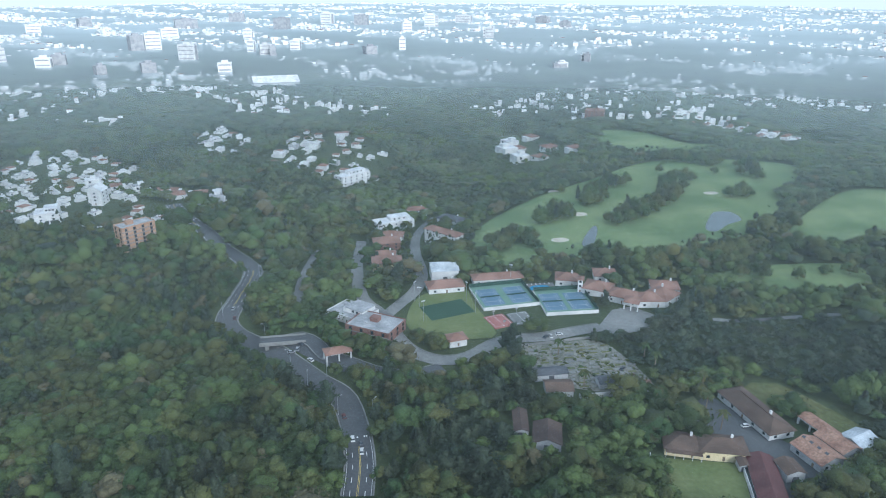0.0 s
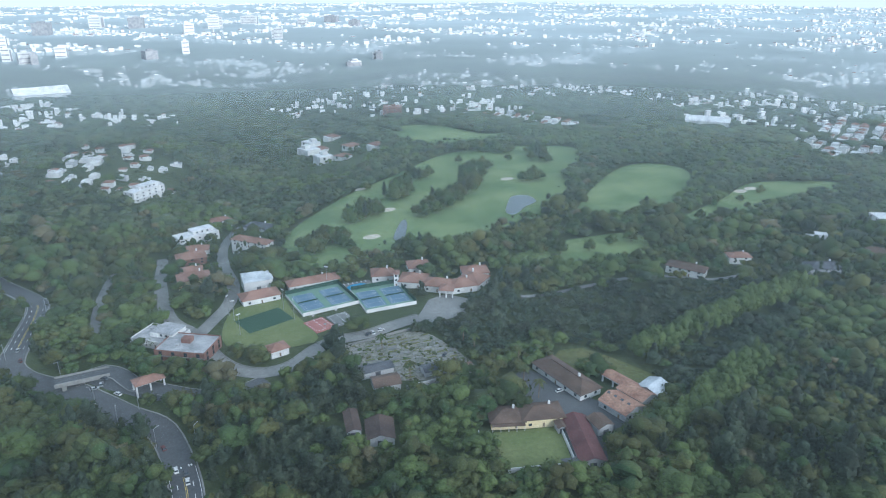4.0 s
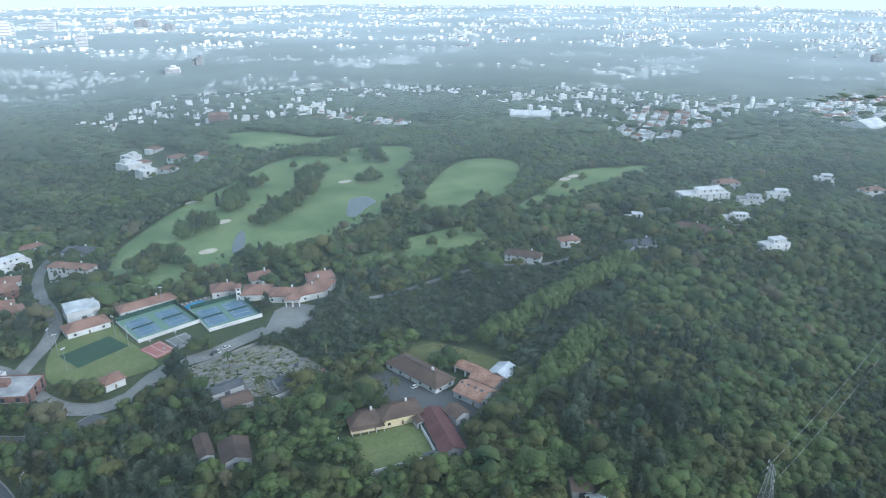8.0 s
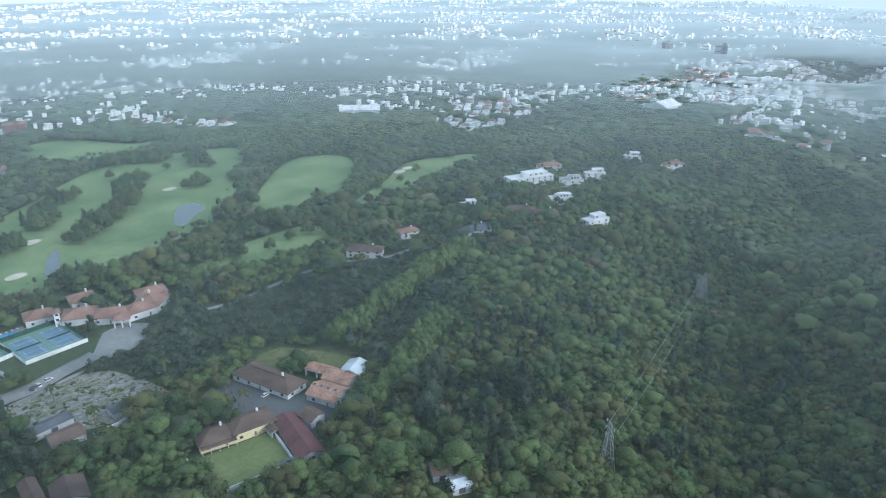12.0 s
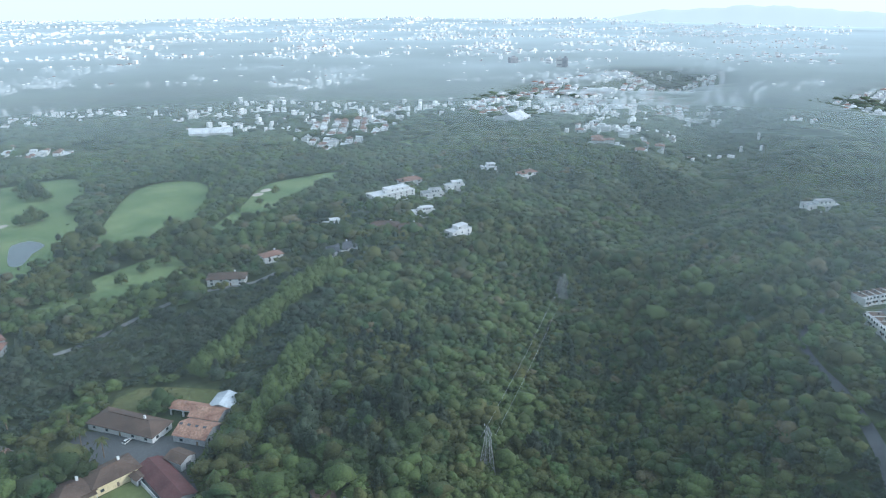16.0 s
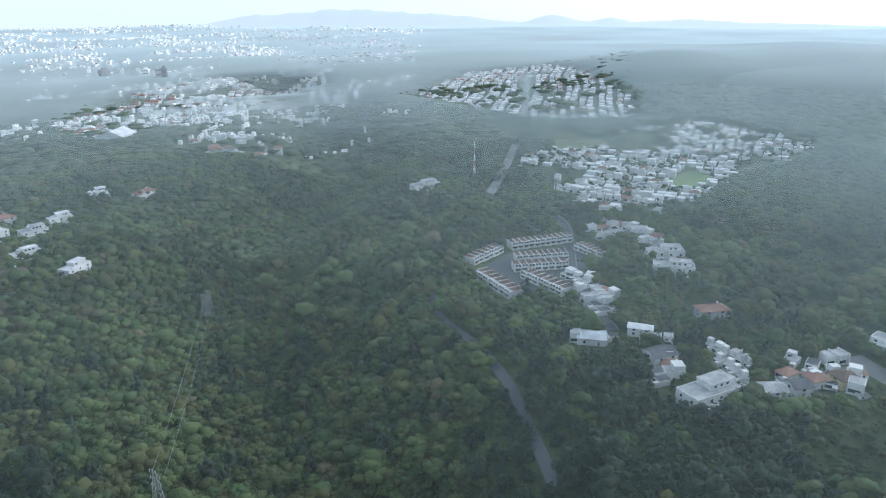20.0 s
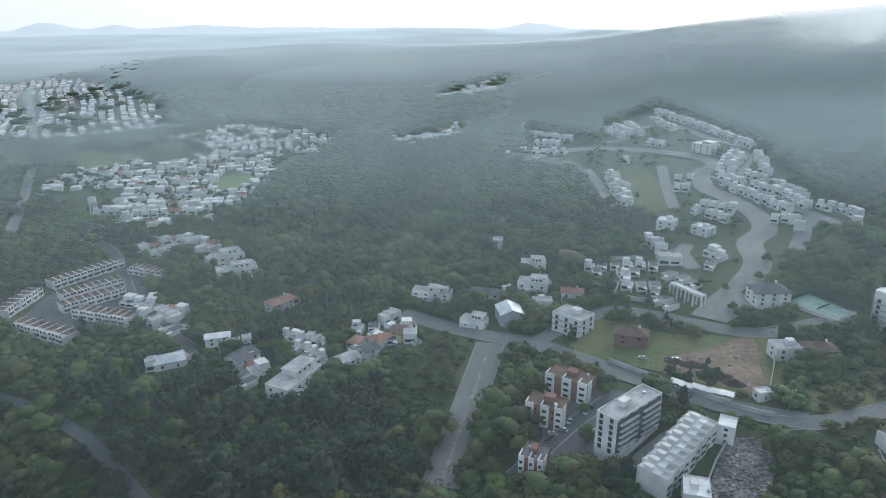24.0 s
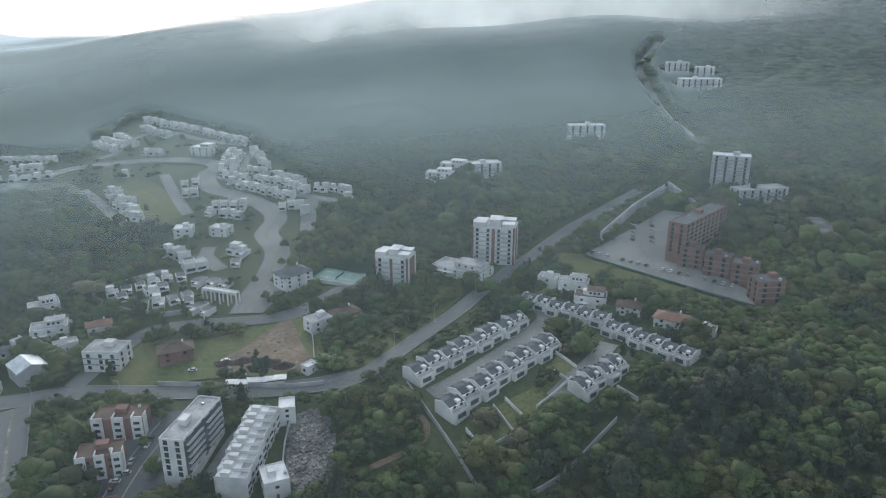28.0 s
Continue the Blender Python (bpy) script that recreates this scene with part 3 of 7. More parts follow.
road("road_hill", HILL_ROAD, 8.5, "greyed asphalt road climbing the mountain's foot", "oldasphalt", margin=4)
road("road_south", SOUTH_ROAD, 10, "greyed asphalt road behind the building site", "oldasphalt", margin=4)
road("avenue_winding", WINDING_AVENUE, 16, "winding pale boulevard with planted median", "concrete", "median", margin=6)
road("road_spur", SPUR_ROAD, 8, "pale dead-end street across a green slope", "concrete", margin=4)
road("lane_spur", SPUR_LANE, 8, "pale dead-end lane", "concrete", margin=4)
road("lane_upper", UPPER_LANE, 7, "pale driveway to hillside houses", "concrete", margin=5)
road("road_mountain", MOUNTAIN_ROAD, 8, "pale mountain road through woods", "concrete", margin=6, kerb=False)
road("street_terrace", TERRACE_STREET, 9, "paved street between terraced houses", "concrete", margin=4)
road("lane_terrace", TERRACE_LANE, 8, "paved lane between terraced houses", "concrete", margin=4)
road("drive_block", BLOCK_DRIVE, 7, "asphalt drive between apartment blocks", margin=4)
road("lane_block", BLOCK_LANE, 6, "concrete lane beside the terraces", "concrete", margin=2)
road("street_village", VILLAGE_STREET, 7, "village street between walled houses", margin=3)
road("street_estate", ESTATE_STREET, 8, "pale street between the estate's houses", "concrete", margin=5)
road("close_estate", ESTATE_CLOSE, 10, "pale paved close between estate houses", "concrete", margin=5)
road("terrace_estate", ESTATE_TERRACE, 8, "pale street along rows of estate houses", "concrete", margin=6)
road("drive_estate", ESTATE_DRIVE, 10, "pale dead-end drive at the estate's edge", "concrete", margin=5)
road("drive_villa", VILLA_DRIVE, 9, "pale driveway between villas", "concrete", margin=4)
road("lane_village", VILLAGE_LANE, 7, "village lane", margin=3)

# ---- open ground ----
lawn("fairways", FAIRWAYS, "grass", "mown golf fairways with scattered trees", "golf course")
lawn("driving_range", RANGE, "grass", "bright mown driving range", "golf course")
lawn("fairway_low", LOW_FAIRWAY, "grass", "mown golf fairway", "golf course")
lawn("fairway_east", EAST_FAIRWAY, "grass", "narrow mown golf fairway between trees", "golf course")
lawn("fairway_north", NORTH_FAIRWAY, "grass", "distant mown golf fairway", "golf course")
lawn("green_far", FAR_GREEN, "grass", "distant golf green among scattered trees", "golf course", clear=False)
clear_area(FAR_GREEN, 6)
lawn("pitch", PITCH, "pitchgrass", "mown football field with rounded end", "sports field")
lawn("pitch_turf", PITCH_TURF, "turf", "dark green artificial turf in the field", "sports field", .2, False)
lawn("junction", JUNCTION, "asphalt", "dark asphalt apron before the gatehouse", "road", .08, False)
clear_area([(px * 1.0 + (px - 5) * .14, py + (py - 375) * .16) for px, py in PITCH])
lawn("nursery_yard", NURSERY, "plots", "dry plots of a plant nursery", "yard")
lawn("club_lawn", CLUB_LAWN, "pitchgrass", "square walled lawn", "lawn", .12, False)
lawn("back_lawn", BACK_LAWN, "rough", "rough lawn behind the long house", "lawn")
lawn("yard", YARD, "asphalt", "asphalt service yard", "yard", .1, False)
lawn("car_park", CAR_PARK, "concrete", "pale paved forecourt of the clubhouse", "car park", .15, False)
lawn("demolition_lot", DUMP, "rubble", "lot strewn with grey rubble", "building site", .1, False)
lawn("earthworks", EARTHWORK, "earth", "bare brown earth of a building site", "building site", .24)
lawn("garden_lot", GARDEN_LOT, "rough", "grassy lot beside the building site", "lot")
lawn("block_yard", BLOCK_YARD, "asphalt", "asphalt yard of the apartment blocks", "car park", .08, False)
lawn("parking", PARKING, "concrete", "concrete car park below brick apartments", "car park", .15, False)
lawn("terrace_gardens", TERRACE_GARDENS, "rough", "walled back gardens of the terraces", "garden", clear=False)
clear_area(TERRACE_GARDENS, 3)
lawn("green_strip", GREEN_STRIP, "rough", "grass strip above the terraces", "lot")
lawn("green_lot", GREEN_LOT, "rough", "overgrown grassy lot along the hill road", "lot", clear=False)
clear_area(GREEN_LOT, 3)
lawn("estate_court", ESTATE_COURT, "asphalt", "paved courts between the row houses", "yard", .1, False)
lawn("sport_green", SPORT_GREEN, "rough", "green slope inside the estate", "lot")
lawn("plaza", PLAZA, "concrete", "paved entrance to the estate", "car park", .2, False)
lawn("town_field", TOWN_FIELD, "grass", "green field among town houses", "field")
lawn("town_green", TOWN_GREEN, "rough", "green lot at the edge of town", "field")
lawn("bare_patch", BARE_PATCH, "earth", "bare earth clearing", "lot")
lawn("pasture", SCHOOL_GREEN, "rough", "pale pasture on a far hill", "field")
tagged(lawn("lake", LAKE, "water", "small still pond on the golf course", "pond", .2), kind="structure")
tagged(lawn("pond", POND, "water", "narrow still pond on the golf course", "pond", .2), kind="structure")


# ---- how buildings are made ----
WINDOW = Shape().box(-.75, -.07, -.65, .75, .07, .65).data("window", "glass")
TALL_WINDOW = Shape().box(-.9, -.07, -1.05, .9, .07, 1.05).data("tall_window", "glass")
DOOR = Shape().box(-.5, -.06, 0, .5, .06, 2.05).data("door", "bark")


def fix(name, mesh, parent, x, y, z, turn=0.0):
    """A part that shares its mesh with its like."""
    ob = new(name, mesh)
    ob.parent = parent
    ob.matrix_basis = pose(x, y, z, 0, 0, turn)
    return ob


def hip(w, d, z, rise, out=.8, y0=0.0):
    """A hipped roof over a plan w wide and d deep, with eaves and thickness."""
    x0, x1, a, b = -w / 2 - out, w / 2 + out, y0 - out, y0 + d + out
    s = Shape()
    if x1 - x0 >= b - a:
        k = (b - a) / 2
        r0, r1 = (x0 + k, (a + b) / 2, z + rise), (x1 - k, (a + b) / 2, z + rise)
        e = [(x0, a, z), (x1, a, z), (x1, b, z), (x0, b, z)]
        s.face(e[0], e[1], r1, r0).face(e[1], e[2], r1).face(e[2], e[3], r0, r1).face(e[3], e[0], r0)
    else:
        k = (x1 - x0) / 2
        r0, r1 = (0, a + k, z + rise), (0, b - k, z + rise)
        e = [(x0, a, z), (x1, a, z), (x1, b, z), (x0, b, z)]
        s.face(e[0], e[1], r0).face(e[1], e[2], r1, r0).face(e[2], e[3], r1).face(e[3], e[0], r0, r1)
    for p, q in zip(e, e[1:] + e[:1]):
        s.face((p[0], p[1], p[2] - .25), (q[0], q[1], q[2] - .25), q, p)
    s.face(*[(p[0], p[1], p[2] - .25) for p in reversed(e)])
    return s


def gable(w, d, z, rise, out=.5):
    x0, x1, a, b = -w / 2 - out, w / 2 + out, -out, d + out
    s = Shape()
    if w >= d:
        m = (a + b) / 2
        for t in (0, .2):
            s.face((x0, a, z + t), (x1, a, z + t), (x1, m, z + rise + t), (x0, m, z + rise + t))
            s.face((x1, b, z + t), (x0, b, z + t), (x0, m, z + rise + t), (x1, m, z + rise + t))
        ends = [((x, a, z), (x, b, z), (x, m, z + rise)) for x in (-w / 2, w / 2)]
    else:
        for t in (0, .2):
            s.face((x0, b, z + t), (x0, a, z + t), (0, a, z + rise + t), (0, b, z + rise + t))
            s.face((x1, a, z + t), (x1, b, z + t), (0, b, z + rise + t), (0, a, z + rise + t))
        ends = [((x0, y, z), (x1, y, z), (0, y, z + rise)) for y in (0, d)]
    return s, ends


def parapet(w, d, z, high=.7, t=.25, y0=0.0):
    s = Shape()
    s.box(-w / 2, y0, z, w / 2, y0 + t, z + high).box(-w / 2, y0 + d - t, z, w / 2, y0 + d, z + high)
    s.box(-w / 2, y0 + t, z, -w / 2 + t, y0 + d - t, z + high).box(w / 2 - t, y0 + t, z, w / 2, y0 + d - t, z + high)
    return s


def local_area(x, y, turn, x0, y0, x1, y1):
    c, s = math.cos(radians(turn)), math.sin(radians(turn))
    return [(x + a * c - b * s, y + a * s + b * c) for a, b in ((x0, y0), (x1, y0), (x1, y1), (x0, y1))]


def make_room(x, y, turn, w, d, front=9.0):
    """Keep trees off a building and off the ground between it and the camera."""
    clear_area(local_area(x, y, turn, -w / 2 - 3, -3, w / 2 + 3, d + 3))
    r = math.hypot(x, y)
    for k in range(0, int(front), 3):
        clear_area(local_area(x - x / r * k, y - y / r * k, turn, -w / 2, 0, w / 2, d))


def building(name, x, y, turn, w, d, h, wall, roof, top, label, extra="", group=""):
    """A building whose front runs w metres along its own x axis, d deep behind it, h high to the eaves."""
    make_room(x, y, turn, w, d)
    corners = local_area(x, y, turn, -w / 2, 0, w / 2, d)
    z = max(ground_z(*corners[0]), ground_z(*corners[1]), ground_z(x, y))
    t = thing(name, x, y, turn, label, name.replace("_", " "), group, z)
    g = random.Random(int(x * 7 + y * 13))
    low = min(ground_z(*c) for c in corners) - z - 1.5
    if wall == "open":
        n = max(2, int(w / 5))
        for i in range(n + 1):
            for b in (.4, d - .4):
                part("column", Shape().box(-w / 2 + i * w / n - .35, b - .35, low, -w / 2 + i * w / n + .35, b + .35, h), "white", t)
        part("beam", Shape().box(-w / 2, .1, h - .9, w / 2, .7, h - .02).box(-w / 2, d - .7, h - .9, w / 2, d - .1, h - .02), "white", t)
    else:
        body = Shape().box(-w / 2, 0, low, w / 2, d, h)
        part("wall", body, wall, t)
    storeys = max(1, int(round(h / 3.0)))
    if roof == "flat":
        top_ = part("roof", Shape().box(-w / 2 + .25, .25, h + .004, w / 2 - .25, d - .25, h + .14), top, t)
        part("parapet", parapet(w, d, h + .004), wall if wall != "open" else "white", t)
        if wall != "open" and w > 8:
            a, b = g.uniform(-.25, .1) * w, g.uniform(.25, .5) * d
            part("roof_room", Shape().box(a, b, h + .14, a + min(5, w * .3), b + min(4.5, d * .35), h + 2.7), wall, t)
            for k in range(g.randint(1, 2)):
                a, b = g.uniform(-.42, .36) * w, g.uniform(.08, .85) * d
                s = g.uniform(.7, 1.6)
                part("roof_unit", Shape().box(a, b, h + .14, a + s, b + s, h + .14 + s * .8), g.choice(["metal", "whiteroof", "greywall"]), top_)
        if h < 10 and w > 14 and wall == "white":
            up_ = part("upper_floor", Shape().box(-w * .1, d * .3, h + .15, w * .42, d * .95, h + 3.0), wall, t)
            part("upper_roof", Shape().box(-w * .1 - .4, d * .3 - .4, h + 3.0, w * .42 + .4, d * .95 + .4, h + 3.25), top, up_)
            for i in range(3):
                fix("window", WINDOW, t, w * (.0 + .13 * i), d * .3 - .02, h + 1.7)
            part("canopy", Shape().box(-w * .45, -2.2, 2.8, -w * .05, 0, 3.05), "whiteroof", t)
    elif roof == "hip":
        top_ = part("roof", hip(w, d, h, min(w, d) * .24), top, t)
        part("ridge", Shape().box(-max(.5, w / 2 - d / 2), d / 2 - .15, h + min(w, d) * .24 - .05, max(.5, w / 2 - d / 2), d / 2 + .15, h + min(w, d) * .24 + .3) if w > d else
             Shape().box(-.15, w / 2, h + min(w, d) * .24 - .05, .15, max(w / 2 + 1, d - w / 2), h + min(w, d) * .24 + .3), top, top_)
        if w > 10 and wall != "open":
            part("chimney", Shape().box(w * .2, d * .6, h, w * .2 + .9, d * .6 + .9, h + min(w, d) * .24 + .9), "white", top_)
    elif roof == "gable":
        s, ends = gable(w, d, h, min(w, d) * (.42 if name == "church" else .2))
        part("roof", s, top, t)
        for e in ends:
            part("gable_wall", Shape().face(*e), wall if wall != "open" else "white", t)
        if extra == "panels":
            n = int(w / 2)
            for i in range(0, n, 2):
                a = -w / 2 + i * w / n
                k = d / 2 * .96
                part("roof_panel", Shape().face((a, 0, h + .24), (a + w / n * .8, 0, h + .24), (a + w / n * .8, k, h + .24 + min(w, d) * .2 * .96), (a, k, h + .24 + min(w, d) * .2 * .96)), "slate", t, "blue-grey sheet")
    if wall == "open" or extra == "plain":
        if extra == "plain":
            part("door", Shape().box(-1.4, -.06, 0, 1.4, .06, 2.5), "slate", t)
        return t
    c, s = math.cos(radians(turn)), math.sin(radians(turn))
    sides = [(-w / 2, 0, w, 0), (w / 2, 0, d, 90) if x * c + y * s < 0 else (-w / 2, d, d, -90)]
    if extra in ("bands", "balconies"):
        for k in range(storeys):
            for a, b, run, ang in sides:
                n = max(2, int(run / 6.2))
                for i in range(n):
                    u = (i + .5) * run / n
                    ca, sa = math.cos(radians(ang)), math.sin(radians(ang))
                    fix("window", TALL_WINDOW, t, a + u * ca, b + u * sa, k * h / storeys + 1.6, ang)
            if k:
                out = 1.4 if extra == "balconies" else .25
                zz = k * h / storeys
                if extra == "balconies":
                    for a in (-w * .44, w * .06):
                        b_ = part("balcony", Shape().box(a, -out, zz - .12, a + w * .38, -.01, zz + .08), "white", t)
                        part("balustrade", Shape().box(a, -out, zz + .08, a + w * .38, -out + .12, zz + 1.0), "greywall", b_)
                else:
                    part("floor_band", Shape().box(-w / 2 - .15, -out, zz - .15, w / 2 + .15, -.01, zz + .3), "concrete", t)
        if extra == "balconies":
            part("brick_panel", Shape().box(-w * .04, -.08, 0, w * .04, -.012, h), "brick", t)
            if name == "slab_block":
                part("dark_facade", Shape().box(-w / 2 + .5, -.11, 1, w / 2 - .5, -.012, h - .6), "slate", t, "dark panel over the long side")
            part("brick_side", Shape().box(w / 2 + .012, d * .2, 0, w / 2 + .1, d * .8, h), "brick", t)
    else:
        for k in range(storeys):
            for a, b, run, ang in sides:
                n = max(1, int(run / 6.2))
                for i in range(n):
                    u = (i + .5) * run / n
                    ca, sa = math.cos(radians(ang)), math.sin(radians(ang))
                    zz = k * h / storeys
                    if k == 0 and ang == 0 and i == n // 2:
                        fix("door", DOOR, t, a + u * ca, b + u * sa, 0, ang)
                    else:
                        fix("window", WINDOW, t, a + u * ca, b + u * sa, zz + 1.6, ang)
    if name == "duplex_block":  # white corner frames that rise over the roof
        for a in (-w / 2 - .2, -w * .1, w / 2 - w * .22):
            b_ = part("corner_frame", Shape().box(a, -.35, low, a + w * .22 + .2, -.02, h + 1.5).box(a, -.02, h + .7, a + .4, d * .35, h + 1.5), "white", t, "white rendered corner frame")
            for k in range(3):
                part("window_pane", Shape().box(a + w * .05, -.45, k * 3.1 + 1.0, a + w * .17, -.352, k * 3.1 + 2.3), "glass", b_)
        part("side_frame", Shape().box(w / 2 + .01, d * .1, low, w / 2 + .3, d * .45, h + 1.3).box(-w / 2 - .3, d * .1, low, -w / 2 - .01, d * .45, h + 1.3), "white", t)
    if name == "tower_block":  # stepped roof rooms and a recessed slot in the front
        for a0, a1, b0, b1, up in ((-.48, -.2, .1, .5, 3.2), (-.12, .14, .3, .9, 4.4), (.2, .47, .08, .45, 2.8), (.15, .46, .6, .95, 3.4), (-.46, -.2, .62, .92, 2.4)):
            b_ = part("roof_block", Shape().box(a0 * w, b0 * d, h + .14, a1 * w, b1 * d, h + up), "white", t)
            part("block_roof", Shape().box(a0 * w - .4, b0 * d - .4, h + up, a1 * w + .4, b1 * d + .4, h + up + .25), "whiteroof", b_)
        for a in (-w * .5, w * .46):
            part("corner_fin", Shape().box(a, -1.3, low, a + w * .04, -.012, h + 1.2), "brick", t, "brick corner fin")
    if extra == "porch":
        part("porch_roof", Shape().box(-w / 2, -2.6, 2.9, w / 2, 0, 3.15), top, t)
        for i in range(5):
            part("porch_post", Shape().box(-w / 2 + .2 + i * (w - .6) / 4, -2.5, low, -w / 2 + .4 + i * (w - .6) / 4, -2.3, 2.9), "white", t)
    return t


def terrace(name, x, y, turn, w, d, h, n, wall, roof, label, group):
    """A row of n joined houses along w metres: one is made, the others are copies, each on its own step."""
    make_room(x, y, turn, w, d, 15)
    u = w / n
    first = None
    c, s = math.cos(radians(turn)), math.sin(radians(turn))
    for i in range(n):
        o = -w / 2 + (i + .5) * u
        k_ = (1.3 if i % 2 else -.6) if roof == "mono" else .5 * (i % 2)  # the fronts stand in and out
        px, py = x + o * c - k_ * s, y + o * s + k_ * c
        z = max(ground_z(px, py), ground_z(px - d * s, py + d * c)) if roof == "mono" else ground_z(px, py) + .5
        if first:
            copy_thing(first, pose(px, py, z, 0, 0, turn))
            continue
        t = first = thing(name, px, py, turn, label, "terraced house", group, z)
        if roof == "mono":
            part("wall", Shape().box(-u / 2 + .3, 3.2, -3, u / 2 - .3, d, h - 1.2), wall, t)
            for a in (-u / 2, u / 2 - .3):
                q = [(1.6, -3), (d, -3), (d, h - .4), (d * .62, h + .75), (2.6, h - 1.5), (1.6, h - 2.4)]
                k = Shape()
                k.v = [(xx, b, zz) for xx in (a, a + .3) for b, zz in q]
                k.f = [tuple(range(5, -1, -1)), tuple(range(6, 12))] + [(j, (j + 1) % 6, 6 + (j + 1) % 6, 6 + j) for j in range(6)]
                part("party_wall", k, wall, t)
            k = Shape().face((-u / 2 + .3, 3.0, h - 1.6), (u / 2 - .3, 3.0, h - 1.6), (u / 2 - .3, d * .62, h + .45), (-u / 2 + .3, d * .62, h + .45))
            k.face((-u / 2 + .3, d * .62, h + .45), (u / 2 - .3, d * .62, h + .45), (u / 2 - .3, d * .62, h - 1.2), (-u / 2 + .3, d * .62, h - 1.2))
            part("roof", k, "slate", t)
            part("back_roof", Shape().box(-u / 2 + .3, d * .62, h - 1.2, u / 2 - .3, d, h - 1.0), "slate", t)
            g_ = part("garage", Shape().box(-u / 2 + .3, 0, -3, u / 2 - .8, 3.2, 2.9), wall, t)
            part("terrace_floor", Shape().box(-u / 2 + .5, .3, 2.9, u / 2 - 1, 3.1, 3.0), "flatroof", g_)
            part("terrace_rail", Shape().box(-u / 2 + .3, 0, 2.9, u / 2 - .8, .15, 3.7), wall, g_)
            part("garage_door", Shape().box(-u * .32, -.05, 0, u * .2, -.004, 2.3), "slate", g_)
            part("dormer", Shape().box(u * .05, d * .3, h - 1.5, u * .25, d * .48, h + .3), wall, t)
            for a in (-u * .22, u * .2):
                fix("window", WINDOW, t, a, 3.15, 4.2)
            for a in (-u * .22, u * .2):
                for zz in (1.4, 4.2):
                    fix("window", WINDOW, t, a, d + .02, zz)
        else:
            part("wall", Shape().box(-u / 2 + .2, 0, -5, u / 2 - .2, d, h), wall, t)
            for a in (-u / 2, u / 2 - .2):
                part("party_wall", Shape().box(a, -.2, -5, a + .2, d + .2, h + (.7 if name == "townhouse" else .25)), wall, t)
            part("roof", Shape().box(-u / 2 + .2, d * .3, h + .004, u / 2 - .2, d, h + .12), "whiteroof" if name == "townhouse" else "oldtile", t)
            part("roof_terrace", Shape().box(-u / 2 + .2, .2, h + .004, u / 2 - .2, d * .3, h + .1), "flatroof", t)
            part("roof_rail", Shape().box(-u / 2 + .2, 0, h + .004, u / 2 - .2, .18, h + .8), wall, t)
            if name == "townhouse":
                part("stair_room", Shape().box(-u * .3, d * .55, h + .12, u * .2, d * .85, h + 1.8), wall, t)
            else:
                part("water_tank", Shape().tube((u * .1, d * .7, h + .12), (u * .1, d * .7, h + 1.3), .6, .5, 8), "slate", t)
            for zz in (1.6, 4.6):
                for a in (-u * .22, u * .22):
                    fix("window", WINDOW, t, a, -.02, zz)
            part("door", Shape().box(-.45, -.05, 0, .45, -.004, 2.05), "bark", t)


# ---- houses of the suburbs: six kinds, copied ----
def house_kind(k):
    """One of six suburban houses at the origin."""
    g = random.Random(k)
    w, d, h = g.uniform(9, 13), g.uniform(8, 11), (6.2, 3.4, 6.4, 6.0, 3.6, 6.3)[k]
    t = new("house")
    labels = ("white two-storey house with flat roof and roof room", "white house with terracotta hip roof", "white house with stepped flat roofs and terrace",
              "white two-storey house with tiled roof", "low white house with flat grey roof", "pale house with flat roof and roof room")
    tagged(t, labels[k], "house", "suburban houses")
    part("wall", Shape().box(-w / 2, -d / 2, -4, w / 2, d / 2, h), "white" if k != 5 else "greywall", t)
    if k in (1, 3):
        part("roof", hip(w, d, h, 2.2, .7, -d / 2), "tile", t)
    else:
        part("roof", Shape().box(-w / 2 + .2, -d / 2 + .2, h + .004, w / 2 - .2, d / 2 - .2, h + .1), "whiteroof" if k == 0 else "flatroof", t)
        part("roof_room", Shape().box(-w * .1, -d * .1, h + .1, w * .3, d * .35, h + 2.5), "white", t)
    part("wing", Shape().box(w / 2, -d * .35, -4, w / 2 + 3.4, d * .3, 3.0), "white", t)
    for a, b, ang in ((-w * .2, -d / 2 - .02, 0),):
        fix("window", TALL_WINDOW, t, a, b, 1.6 if h < 5 else 4.4, ang)
    return t


KINDS = []


